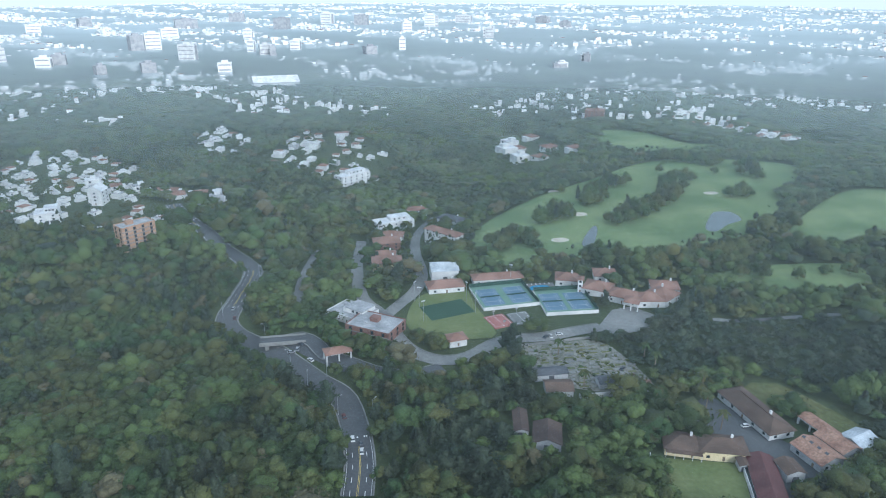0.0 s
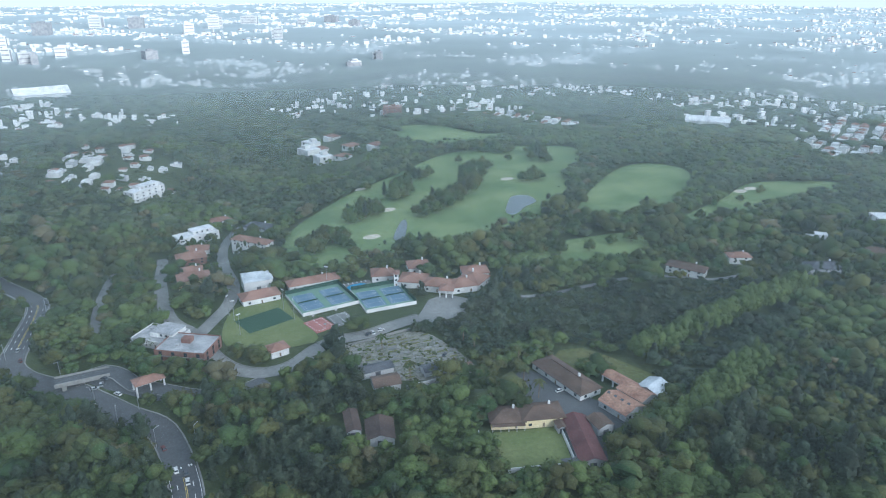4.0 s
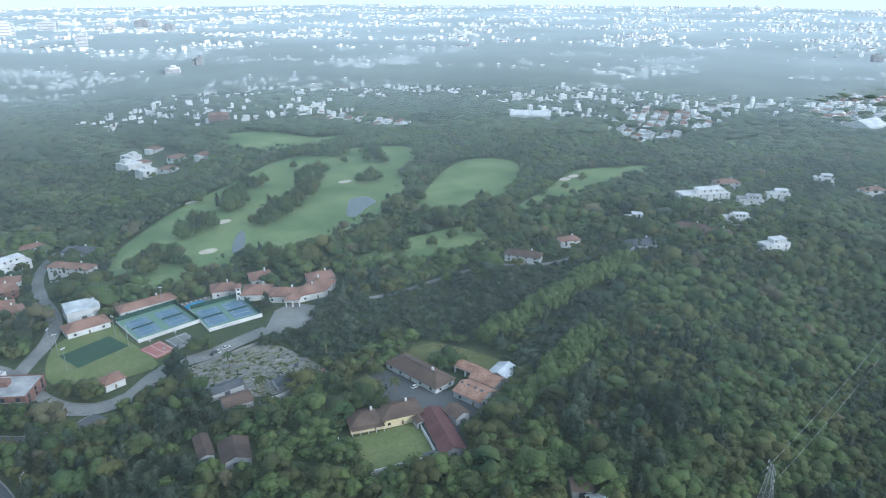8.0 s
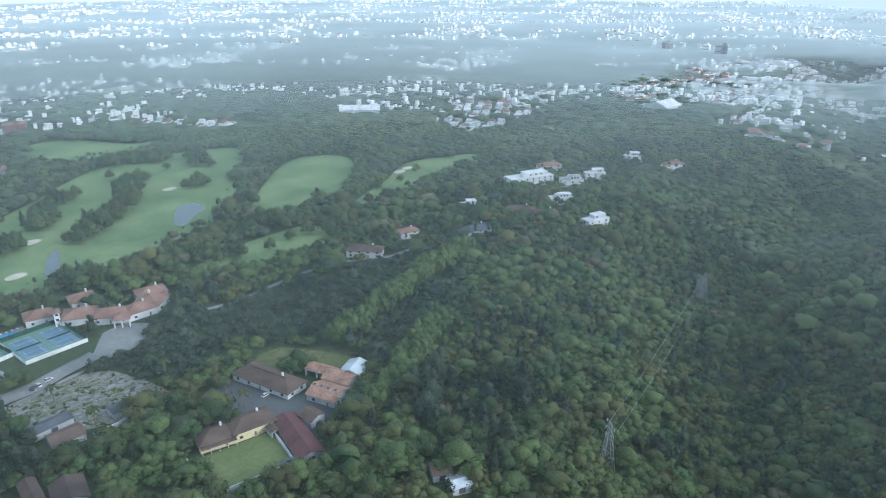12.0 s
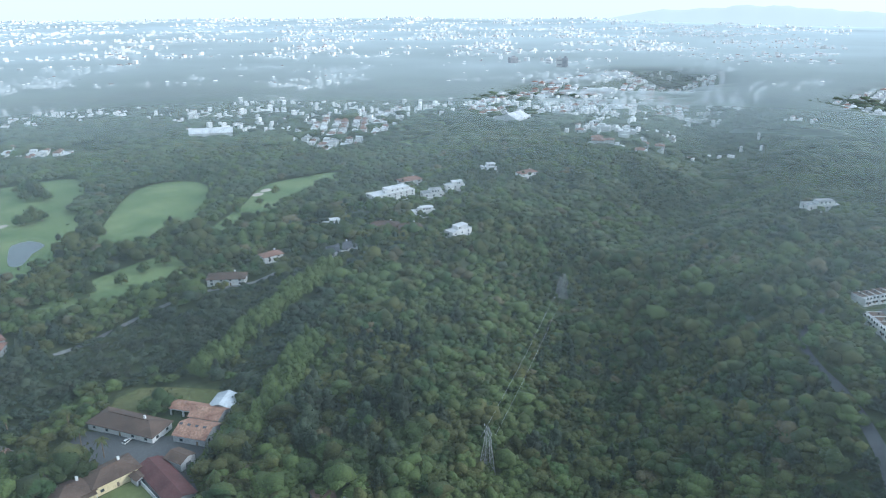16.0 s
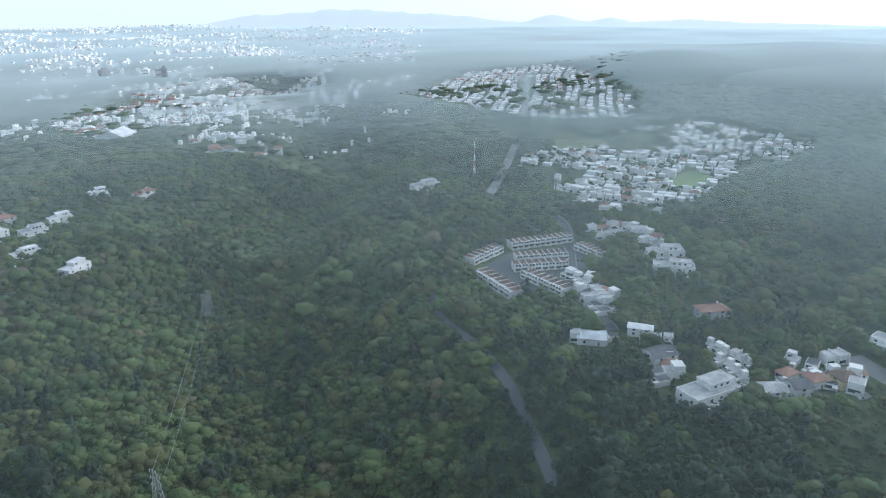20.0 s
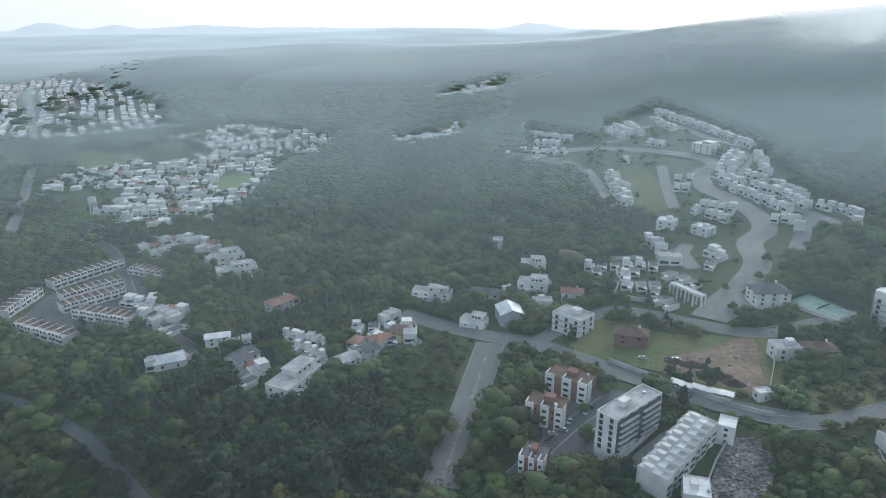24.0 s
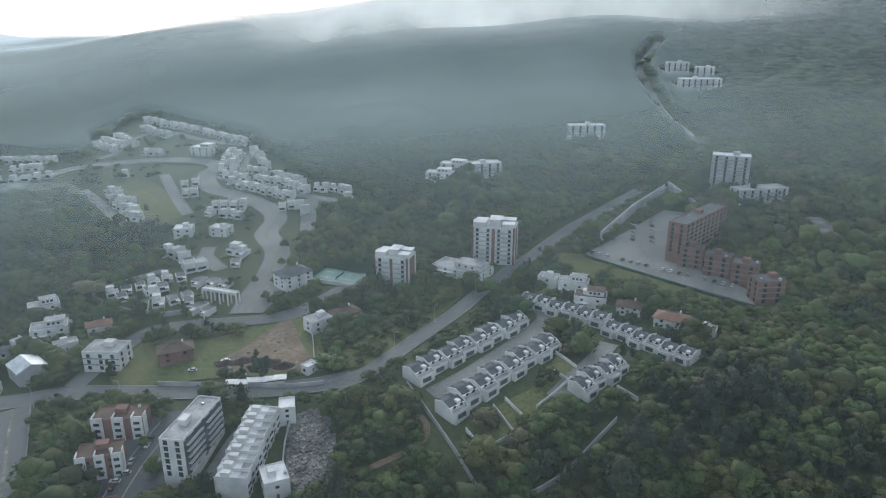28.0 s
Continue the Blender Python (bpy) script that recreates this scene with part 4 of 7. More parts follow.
def estate_kind(k):
    """One of five small close-built houses, about 8 m wide, at the origin."""
    g = random.Random(40 + k)
    w, d, h = 7.4 + g.uniform(-.6, .6), 8.5 + g.uniform(-1, 1.5), (3.1, 5.6, 3.0, 3.0, 2.9)[k]
    t = new("estate_house")
    tagged(t, ("small white two-storey house with set-back upper floor", "white two-storey house with grey flat roof", "white house with stepped flat roofs and carport",
               "low pale house with broad grey flat roof", "low white house with terracotta roof")[k], "house", "close-built houses")
    part("wall", Shape().box(-w / 2, -d / 2, -4, w / 2, d / 2, h), "white", t)
    if k == 4:
        part("roof", hip(w, d, h, 1.6, .5, -d / 2), "tile", t)
    else:
        part("roof", Shape().box(-w / 2 + .3, -d / 2 + .3, h + .004, w / 2 - .3, d / 2 - .3, h + .1), ("flatroof", "flatroof", "greywall", "slate")[k], t)
    if k in (0, 2):
        part("upper_floor", Shape().box(-w * .46, -d * .1, h + .1, w * (.2 if k else .46), d * .46, h + 2.9), "white", t)
    if k in (2, 3):
        part("carport", Shape().box(w * .1, -d / 2 - 3, 2.3, w / 2, -d / 2, 2.5).box(w / 2 - .25, -d / 2 - 3, -3, w / 2, -d / 2, 2.3), "white", t)
    if k == 1:
        part("party_wall", Shape().box(w / 2 - .1, -d / 2 - 1.5, -4, w / 2 + .25, d / 2 + .3, h + .9), "white", t)
    # oversized dark band: windows and the carport's shade drawn as one piece
    part("window_band", Shape().box(-w * .4, -d / 2 - .08, .5, w * (.36 if k % 2 else .1), -d / 2 - .01, 2.2), "glass", t)
    return t


ROW_KINDS = []


def house_row(line, step, kinds, seed):
    """Houses side by side along a line, fronts turned to the camera."""
    g = random.Random(seed)
    pts = [(float(p[0]), float(p[1])) for p in line]
    lens = [math.dist(a, b) for a, b in zip(pts, pts[1:])]
    n = max(2, int(sum(lens) / step))
    for i in range(n):
        if g.random() < .06:
            continue
        s, j = (i + .5) / n * sum(lens), 0
        while s > lens[j] and j < len(lens) - 1:
            s -= lens[j]
            j += 1
        (ax, ay), (bx, by) = pts[j], pts[j + 1]
        ux, uy = (bx - ax) / lens[j], (by - ay) / lens[j]
        o = g.uniform(-1.3, 1.3)
        x, y = ax + ux * s - uy * o, ay + uy * s + ux * o
        turn = math.degrees(math.atan2(uy, ux))
        if -uy * x + ux * y < 0:
            turn += 180
        k = step / 8.3 * g.uniform(.92, 1.05)
        copy_thing(ROW_KINDS[g.choice(kinds)], pose(x, y, ground_z(x, y) + .3, 0, 0, turn + g.uniform(-4, 4)) @ Matrix.Diagonal((k, k * g.uniform(.95, 1.15), g.uniform(.9, 1.08), 1)))
        r = math.hypot(x, y)
        for q in (0, 6, 12):
            clear_disc(x - x / r * q, y - y / r * q, step * .62)


def code_at(x, y):
    i = np.clip(((np.asarray(x) + REACH) / CELL).astype(int), 0, NC - 1)
    j = np.clip(((np.asarray(y) + REACH) / CELL).astype(int), 0, NC - 1)
    return KEEP[i, j]


def plots(pts, pitch, seed, turn, skip=.14, streets=False):
    """Places for houses on an uneven grid inside an outline."""
    clear_area(pts, 2)
    g = np.random.default_rng(seed)
    q = np.array(pts)
    c = (q.min(0) + q.max(0)) / 2
    n = int(np.linalg.norm(q.max(0) - q.min(0)) / pitch / 2) + 2
    ca, sa = math.cos(radians(turn)), math.sin(radians(turn))
    for i in range(-n, n + 1):
        for j in range(-n, n + 1):
            u, v = (i + g.uniform(-.34, .34)) * pitch, (j + g.uniform(-.36, .36)) * pitch * 1.15
            if streets:  # two rows back to back, then a street
                u, v = (i + g.uniform(-.2, .2)) * pitch, (j + (j // 2) * .45 + .35 * math.sin(i * .21) + g.uniform(-.14, .14)) * pitch
            x, y = c[0] + u * ca - v * sa, c[1] + u * sa + v * ca
            if g.uniform() > skip and inside(pts, np.array(x), np.array(y)) and code_at(x, y) != 1:
                yield float(x), float(y), g


def suburb(pts, pitch, seed, turn, kinds, scale=1.0, skip=.14):
    """Single houses."""
    for x, y, g in list(plots(pts, pitch, seed, turn, skip)):
        k = int(g.choice(kinds))
        s = scale * g.uniform(.85, 1.2)
        copy_thing(KINDS[k], pose(x, y, ground_z(x, y), 0, 0, turn + 90 * int(g.integers(0, 4)) + g.uniform(-8, 8)) @ Matrix.Diagonal((s, s * g.uniform(.9, 1.15), s * g.uniform(.8, .95), 1)))
        clear_disc(x, y, pitch * .42)


def district(name, pts, pitch, label, white=.75, seed=1, turn=0.0, skip=.14, tall=False, loose=1.0):
    """Far houses past counting, one mesh a material."""
    walls, tiles, flats, greys = Shape(), Shape(), Shape(), Shape()
    ca, sa = math.cos(radians(turn)), math.sin(radians(turn))
    for x, y, g in plots(pts, pitch, seed, turn, skip, True):
        if math.sin(x / 47 + seed) * math.sin(y / 39 + 2 * seed) > loose:
            continue
        w, d, h = pitch * g.uniform(.62, .98), pitch * g.uniform(.55, .85), g.choice([2.7, 2.9, 3, 5.2])
        if tall:
            h = g.choice([6, 9, 12, 15])
        z = ground_z(x, y)

        def P(a, b):
            return (x + a * ca - b * sa, y + a * sa + b * ca)
        walls.prism([P(-w / 2, -d / 2), P(w / 2, -d / 2), P(w / 2, d / 2), P(-w / 2, d / 2)], z - 2, z + h)
        if g.uniform() < white:
            (flats if g.uniform() < .62 else greys).prism([P(a * .46 * w, b * .46 * d) for a, b in ((-1, -1), (1, -1), (1, 1), (-1, 1))], z + h - .2, z + h + .15)
            if g.uniform() < .25:
                a, b = g.uniform(-.2, .2) * w, g.uniform(-.2, .2) * d
                walls.prism([P(a + i_ * w * .2, b + j_ * d * .2) for i_, j_ in ((-1, -1), (1, -1), (1, 1), (-1, 1))], z + h, z + h + 2.4)
        else:
            e = [(*P(a * .55 * w, b * .55 * d), z + h) for a, b in ((-1, -1), (1, -1), (1, 1), (-1, 1))]
            r0, r1 = (*P(-w * .2, 0), z + h + 2.2), (*P(w * .2, 0), z + h + 2.2)
            tiles.face(e[0], e[1], r1, r0).face(e[2], e[3], r0, r1).face(e[1], e[2], r1).face(e[3], e[0], r0)
    ob = tagged(new(name), label, "houses", kind="stuff")
    part("walls", walls, "white", ob)
    if flats.f:
        part("flat_roofs", flats, "whiteroof", ob)
    if tiles.f:
        part("tiled_roofs", tiles, "tile", ob)
    if greys.f:
        part("grey_roofs", greys, "flatroof", ob)


# ---- buildings, each set on its own ground ----
building("gate_house", -54, 323, 22, 13, 7, 4.6, "open", "hip", "tile", "terracotta-roofed gatehouse on white columns across the access road")
building("office_building", -42, 347, -25, 28, 20, 5.4, "brick", "flat", "flatroof", "low brick office building with a white cluttered flat roof", "bands")
building("office_wing", -58, 367, -34, 25, 18, 3.6, "white", "flat", "flatroof", "single-storey white wing with grey flat roofs")
building("villa", -38, 450, 8, 20, 13, 6.5, "cream", "hip", "tile", "cream villa with terracotta roof beside the lane")
building("villa", -44, 526, 10, 21, 14, 8, "brick", "hip", "tile", "brick villa with terracotta roofs among trees")
building("villa", -41, 592, 26, 35, 15, 6.5, "white", "flat", "whiteroof", "large white flat-roofed villa above the lane")
building("villa", -42, 482, 2, 14, 10, 6, "cream", "hip", "tile", "cream villa with terracotta roof among garden trees")
building("villa", -43, 555, -3, 19, 11, 6, "white", "hip", "tile", "white villa with terracotta roof among garden trees")
building("villa", -24, 632, 3, 19, 10, 5, "white", "hip", "tile", "small villa with terracotta roof among trees")
building("villa", -2, 538, -39, 33, 10, 5, "white", "hip", "tile", "white villa with terracotta roof beside the lane")
building("villa", 5, 580, -32, 23, 12, 5, "greywall", "hip", "slate", "grey villa with dark slate roof")
building("sports_hall", 3, 408, 12, 23, 12, 3.8, "white", "hip", "tile", "white sports pavilion with terracotta roof")
building("metal_hall", 2, 428, 7, 18, 16, 6.5, "white", "gable", "zinc", "hall with a grey sheet-metal roof", "plain")
building("long_pavilion", 37, 422, 9, 33, 10, 3.8, "white", "hip", "tile", "long white pavilion with terracotta roof beside the courts")
building("clubhouse_wing", 81, 419, -10, 14, 13, 4.2, "white", "hip", "tile", "clubhouse wing with white arcade and terracotta roof")
building("clubhouse_tower", 88, 409, -12, 3, 6, 9, "white", "hip", "tile", "white clubhouse stair tower with tiled cap")
building("clubhouse_wing", 97, 404, -25, 17, 15, 4.2, "white", "hip", "tile", "long clubhouse wing with terracotta roof")
building("clubhouse_wing", 111, 393, -30, 20, 13, 4.2, "white", "hip", "tile", "clubhouse wing with entrance arcade and terracotta roof")
building("clubhouse_porch", 114, 383, -25, 8, 9, 5.5, "open", "hip", "tile", "clubhouse entrance porch on white arches")
building("clubhouse_wing", 128, 388, 1, 17, 13, 4.2, "white", "hip", "tile", "clubhouse wing beside the forecourt with terracotta roof")
building("clubhouse_wing", 143, 394, 45, 17, 16, 4.2, "white", "hip", "tile", "clubhouse end wing with terracotta roof")
building("clubhouse_wing", 142, 406, -7, 17, 13, 4.2, "white", "hip", "tile", "rear clubhouse wing with terracotta roof")
building("clubhouse_wing", 108, 426, -5, 14, 13, 4.2, "white", "hip", "tile", "rear clubhouse wing with terracotta roof")
building("field_house", 9, 339, 20, 10, 8, 4, "white", "hip", "tile", "small white changing house with red tiled roof")
building("nursery_shed", 55, 305, 9, 17, 7, 3, "greywall", "gable", "slate", "low open nursery shed with grey sheet roof", "plain")
building("nursery_shed", 57, 290, 2, 13, 10, 3, "greywall", "gable", "oldtile", "low nursery shed with brown roof", "plain")
building("nursery_shed", 83, 297, 7, 11, 7, 3, "greywall", "gable", "slate", "low dark-roofed nursery shed", "plain")
building("guard_hut", 100, 296, -5, 4, 4, 3, "white", "hip", "tile", "small guard hut with red roof", "plain")
building("old_house", 45, 249, -8, 12, 15, 3.2, "greywall", "gable", "darkrust", "old house with rusty brown roof among trees", "plain")
building("old_house", 35, 258, -2, 6, 16, 3.2, "greywall", "gable", "darkrust", "narrow old house with dark brown roof among trees", "plain")
building("hacienda", 102, 245, -12, 15, 12, 3.6, "cream", "hip", "oldtile", "cream country house with brown tiled hip roof and porch", "porch")
building("hacienda_wing", 118, 242, -8, 19, 12, 4.4, "cream", "hip", "oldtile", "yellow two-level wing with brown tiled roof")
building("garden_hut", 124, 235, -3, 4, 5, 3, "greywall", "gable", "oldtile", "small garden hut with grey roof", "plain")
building("pump_hut", 116, 208, -7, 6, 6, 3.5, "greywall", "gable", "slate", "small grey hut at the lawn's corner", "plain")
building("stable", 126, 210, -11, 11, 32, 3, "greywall", "gable", "maroon", "long stable with maroon sheet roof", "plain")
building("tool_shed", 142, 229, 8, 8, 9, 4, "greywall", "gable", "oldtile", "tool shed with brown roof", "plain")
building("ranch_house", 138, 273, -74, 36, 13, 3.4, "white", "hip", "oldtile", "long white ranch house with brown tiled hip roofs")
building("open_shed", 164, 263, -69, 13, 7, 3.6, "open", "gable", "rust", "open shed with rusty red sheet roof")
building("workshop", 152, 242, -70, 16, 13, 3.5, "greywall", "gable", "rust", "workshop under patched blue and rusty corrugated sheets", "panels")
building("workshop", 165, 249, -70, 15, 11, 3.5, "greywall", "gable", "rust", "workshop with rusty corrugated roof", "plain")
building("workshop", 175, 250, -62, 11, 12, 3.5, "greywall", "gable", "zinc", "workshop with pale zinc roof", "plain")
building("shack", 157, 164, -29, 8, 8, 3, "greywall", "gable", "oldtile", "tin-roofed shack in the forest", "plain")
building("shack", 158, 154, -20, 8, 7, 3, "white", "gable", "zinc", "whitewashed shack with zinc roof in the forest", "plain")
building("villa", 328, 379, -17, 15, 9, 5, "white", "hip", "tile", "villa with bright terracotta roof at the plantation's edge")
building("villa", 278, 372, -50, 25, 11, 5, "white", "hip", "oldtile", "white villa with brown roof behind the plantation")
building("villa", 406, 392, -34, 15, 10, 5, "white", "flat", "whiteroof", "white flat-roofed villa on the wooded ridge")
building("villa", 371, 346, -17, 22, 12, 4.5, "greywall", "hip", "slate", "villa with dark slate roofs on the wooded ridge")
building("mansion", 503, 403, -17, 46, 16, 8, "white", "flat", "whiteroof", "large white mansion with stepped flat roofs on the ridge")
building("villa", 557, 424, -25, 24, 11, 6, "white", "hip", "tile", "villa with red roof behind the mansion")
building("villa", 427, 355, -55, 23, 12, 5, "greywall", "hip", "oldtile", "grey villa with brown roofs on the ridge")
building("villa", 436, 335, -44, 21, 11, 5, "brick", "hip", "oldtile", "brick villa with brown roof on the ridge")
building("villa", 479, 351, -36, 21, 9, 5, "white", "flat", "whiteroof", "white flat-roofed villa among ridge trees")
building("villa", 528, 376, -40, 21, 12, 6, "white", "flat", "flatroof", "white villa with grey roofs on the ridge")
building("villa", 565, 376, -40, 20, 10, 6, "white", "flat", "whiteroof", "white flat-roofed villa on the ridge")
building("villa", 457, 297, -12, 22, 10, 6, "white", "flat", "whiteroof", "white villa on the ravine's rim")
building("villa", 650, 387, -40, 17, 10, 6, "white", "flat", "whiteroof", "white villa far along the ridge")
building("villa", 653, 340, -21, 22, 10, 6, "white", "hip", "tile", "white villa with red roof far along the ridge")
building("brick_apartments", -220, 480, 49, 25, 13, 18, "tanbrick", "flat", "flatroof", "six-storey brick apartment block with pale balcony bands", "bands")
building("church", -299, 579, 2, 12, 14, 12, "white", "gable", "whiteroof", "white tiered church with tall windows")
building("stepped_building", -313, 527, 24, 18, 18, 9, "white", "flat", "whiteroof", "white building with stepped terraces")
building("large_house", -87, 691, 46, 36, 14, 9, "white", "flat", "whiteroof", "large white three-storey house on the wooded ridge")
building("warehouse", -286, 1234, 20, 78, 45, 9, "white", "gable", "whiteroof", "long white warehouse among far woods", "plain")
building("warehouse", 593, 788, -38, 56, 26, 8, "white", "gable", "whiteroof", "long white warehouse beyond the golf course", "plain")
building("red_building", 209, 970, -15, 26, 22, 14, "brick", "flat", "tile", "red-brick building beyond the golf course")
building("warehouse", 920, 521, -91, 37, 40, 9, "white", "gable", "whiteroof", "white market hall among far houses", "plain")
building("modern_house", 300, -112, -59, 31, 14, 7, "white", "flat", "flatroof", "large white modern house with roof terraces")
building("house", 305, -140, -83, 11, 10, 4.8, "white", "gable", "flatroof", "white house with grey roof and walled garden")
building("house", 309, -154, -77, 10, 9, 4.6, "white", "gable", "slate", "white house with dark slate roof")
building("house", 317, -166, -72, 10, 9, 4.4, "white", "hip", "tile", "pale house with terracotta roof")
building("house", 317, -180, -71, 11, 10, 4.6, "cream", "hip", "oldtile", "orange-rendered house with brown roof")
building("house", 374, -88, -106, 14, 7, 5, "white", "gable", "whiteroof", "tall narrow white house with white roof")
building("house", 363, -59, -96, 16, 12, 3.6, "white", "gable", "zinc", "low white house with pale sheet roof")
building("house", 341, -96, -64, 15, 12, 5, "white", "gable", "slate", "white house with slate roof among pines")
building("house", 399, -138, -77, 18, 10, 5, "greywall", "hip", "tile", "house with terracotta roof in a garden")
building("house", 495, -130, -90, 27, 12, 7, "white", "flat", "flatroof", "large white house in the village")
building("house", 467, -129, -100, 28, 12, 6, "white", "flat", "flatroof", "low white house with broad flat roofs")
building("house", 688, 63, -50, 30, 12, 7, "white", "flat", "flatroof", "white houses on the ravine's far rim")
building("shop", 292, -237, -114, 14, 15, 6, "greywall", "gable", "zinc", "grey shop hall with pale sheet roof at the junction", "plain")
building("shop", 304, -216, -147, 15, 9, 4, "white", "flat", "flatroof", "low white shop at the junction")
building("small_apartments", 262.5, -251.5, -166, 19, 14, 10, "white", "flat", "flatroof", "white three-storey apartment block with dark windows", "bands")
building("house", 228, -266, -140, 17, 10, 6, "brick", "hip", "oldtile", "reddish house with brown roof behind the wall")
building("house", 351, -217, -136, 25, 10, 5, "white", "flat", "flatroof", "white flat-roofed house by the road")
building("house", 328, -243, -142, 20, 9, 5, "greywall", "gable", "slate", "grey house with dark roof")
building("house", 317, -272, -139, 19, 12, 6, "white", "flat", "flatroof", "white house with flat roof terrace")
building("house", 342, -294, -129, 17, 10, 6, "white", "flat", "flatroof", "white flat-roofed house on the green slope")
building("house", 294, -285, -134, 13, 8, 4, "white", "hip", "tile", "low house with terracotta roof")
building("house", 297, -264, -125, 12, 7, 4, "white", "flat", "flatroof", "small white house with flat roof")
building("house", 396, -304, -135, 7, 8, 6, "white", "flat", "flatroof", "small white house among trees")
building("site_office", 153, -272, -109, 7, 5, 3.4, "white", "flat", "whiteroof", "white site office beside the road")
building("house", 168, -313, -120, 13, 10, 6, "white", "flat", "flatroof", "white house behind the building site")
building("house", 159, -327, -127, 15, 10, 4, "brick", "hip", "oldtile", "reddish low house behind the building site")
building("estate_gate", 245, -329, 177, 24, 4, 8, "open", "flat", "whiteroof", "white arched gateway of the estate")
building("club", 208, -360, -120, 20, 14, 8, "white", "hip", "slate", "white estate clubhouse with dark roofs")
building("tower_block", 152, -374, -179, 22, 15, 18.5, "white", "flat", "whiteroof", "white six-storey apartment tower with brick sides and balconies", "balconies")
building("tower_block", 100, -423, -175, 28, 17, 24, "white", "flat", "whiteroof", "white eight-storey apartment tower with brick sides and balconies", "balconies")
building("podium", 118, -397, 166, 36, 18, 4.5, "white", "flat", "flatroof", "white parking podium between the towers")
building("duplex_block", 212.5, -206, -157, 21, 12, 9.5, "brick", "flat", "oldtile", "three-storey white and brick block with red roof terraces")
building("duplex_block", 203.5, -185, -147, 17, 11, 9.5, "brick", "flat", "oldtile", "white and brick block with red roof terrace")
building("duplex_block", 181.5, -159.5, -147, 10, 12, 9.5, "brick", "flat", "slate", "brick and white block with dark roof terrace")
building("slab_block", 168, -206, -82, 32, 10, 17, "white", "flat", "flatroof", "six-storey white apartment slab with dark side and rooftop rooms", "balconies")
building("house", 60, -398, 174, 12, 9, 6, "white", "flat", "flatroof", "white flat-roofed house above the terraces")
building("house", 44, -393, 177, 17, 10, 7, "white", "flat", "flatroof", "large white house above the terraces")
building("house", 32, -378, -179, 18, 12, 6, "white", "flat", "oldtile", "white house with brown flat roof")
building("house", 10, -374, 180, 13, 10, 5, "white", "hip", "oldtile", "pale house with brown roof in a garden")
building("house", -12, -362, 168, 17, 11, 6, "white", "hip", "tile", "pale house with reddish roof in a garden")
building("house", -28, -359, 169, 14, 8, 4, "white", "flat", "oldtile", "low pale house at the forest's edge")
building("brick_slab", -32, -477, -116, 62, 12, 20, "brick", "flat", "slate", "long six-storey red-brick apartment slab", "bands")
building("brick_tower", -23, -446, 172, 14, 11, 13, "brick", "flat", "slate", "red-brick apartment building with pale roof strip", "bands")
building("brick_tower", -38, -437, 168, 15, 11, 13, "brick", "flat", "slate", "red-brick apartment building with pale roof strip", "bands")
building("brick_tower", -53, -428, 168, 15, 11, 13, "brick", "flat", "slate", "red-brick apartment building with pale roof strip", "bands")
building("brick_tower", -66, -407, -158, 16, 12, 13, "brick", "flat", "slate", "red-brick end building of the row", "bands")
building("hotel", -52, -594, 176, 29, 15, 26, "greywall", "flat", "whiteroof", "dark eight-storey tower with white window frames on the slope", "bands")
building("garage_deck", -76, -566, -150, 41, 14, 9, "greywall", "flat", "flatroof", "three-level concrete parking deck beside the tower", "bands")
building("white_apartments", -7, -969, -172, 28, 14, 19, "white", "flat", "whiteroof", "white apartment block high on the mountain", "bands")
building("white_apartments", -39, -962, 178, 24, 14, 17, "white", "flat", "whiteroof", "white apartment block high on the mountain", "bands")
building("white_apartments", -35, -912, -165, 49, 14, 16, "white", "flat", "whiteroof", "broad white apartment block high on the mountain", "bands")
building("white_apartments", 74, -708, -160, 36, 14, 14, "white", "flat", "whiteroof", "white hillside apartments in the mist", "bands")
building("hillside_block", 181, -558, -177, 23, 12, 9, "white", "flat", "whiteroof", "white stepped hillside houses", "bands")
building("hillside_block", 176, -583, 179, 24, 12, 9, "white", "flat", "whiteroof", "white stepped hillside houses", "bands")
building("hillside_block", 145, -580, -147, 29, 13, 12, "white", "flat", "whiteroof", "white curved hillside houses", "bands")
building("large_house", 442, -590, -179, 23, 14, 8, "white", "flat", "whiteroof", "white flat-roofed block in the estate")
building("villa", 331, -411, -154, 13, 12, 6, "white", "flat", "whiteroof", "white flat-roofed villa in the estate")
building("villa", 306, -418, -175, 14, 11, 6, "white", "flat", "whiteroof", "white villa by the boulevard")
building("terrace_house", 130, -197, -139, 10, 12, 7.5, "white", "flat", "whiteroof", "white end house of the terrace")
building("terrace_house", 146, -234, -151, 7, 9, 8, "white", "flat", "whiteroof", "white corner house of the terrace")
terrace("townhouse", 145, -213, -78, 41, 13, 8.5, 9, "white", "flat", "white stepped townhouse with flat roof and party walls", "townhouses down the slope")
terrace("terraced_house", 79, -311, -118, 84, 12.5, 5.6, 8, "white", "mono", "white terraced house with dark roof, party walls and garage", "terraced houses")
terrace("terraced_house", 57, -290, -118, 80, 13, 5.6, 8, "white", "mono", "white terraced house with dark roof, party walls and garage", "terraced houses")
terrace("terraced_house", 47, -361, 161, 52, 12, 5.4, 6, "white", "mono", "white terraced house with dark roof, party walls and garage", "terraced houses")
terrace("terraced_house", 1, -336, 150, 50, 12, 5.4, 6, "white", "mono", "white terraced house with dark roof, party walls and garage", "terraced houses")
terrace("terraced_house", 13, -298, -122, 34, 12, 5.4, 4, "white", "mono", "white terraced house with dark roof, party walls and garage", "terraced houses")
terrace("row_house", 528, -42, -68, 52, 12, 4.4, 11, "white", "flat", "white row house with brown roof terrace", "row houses")
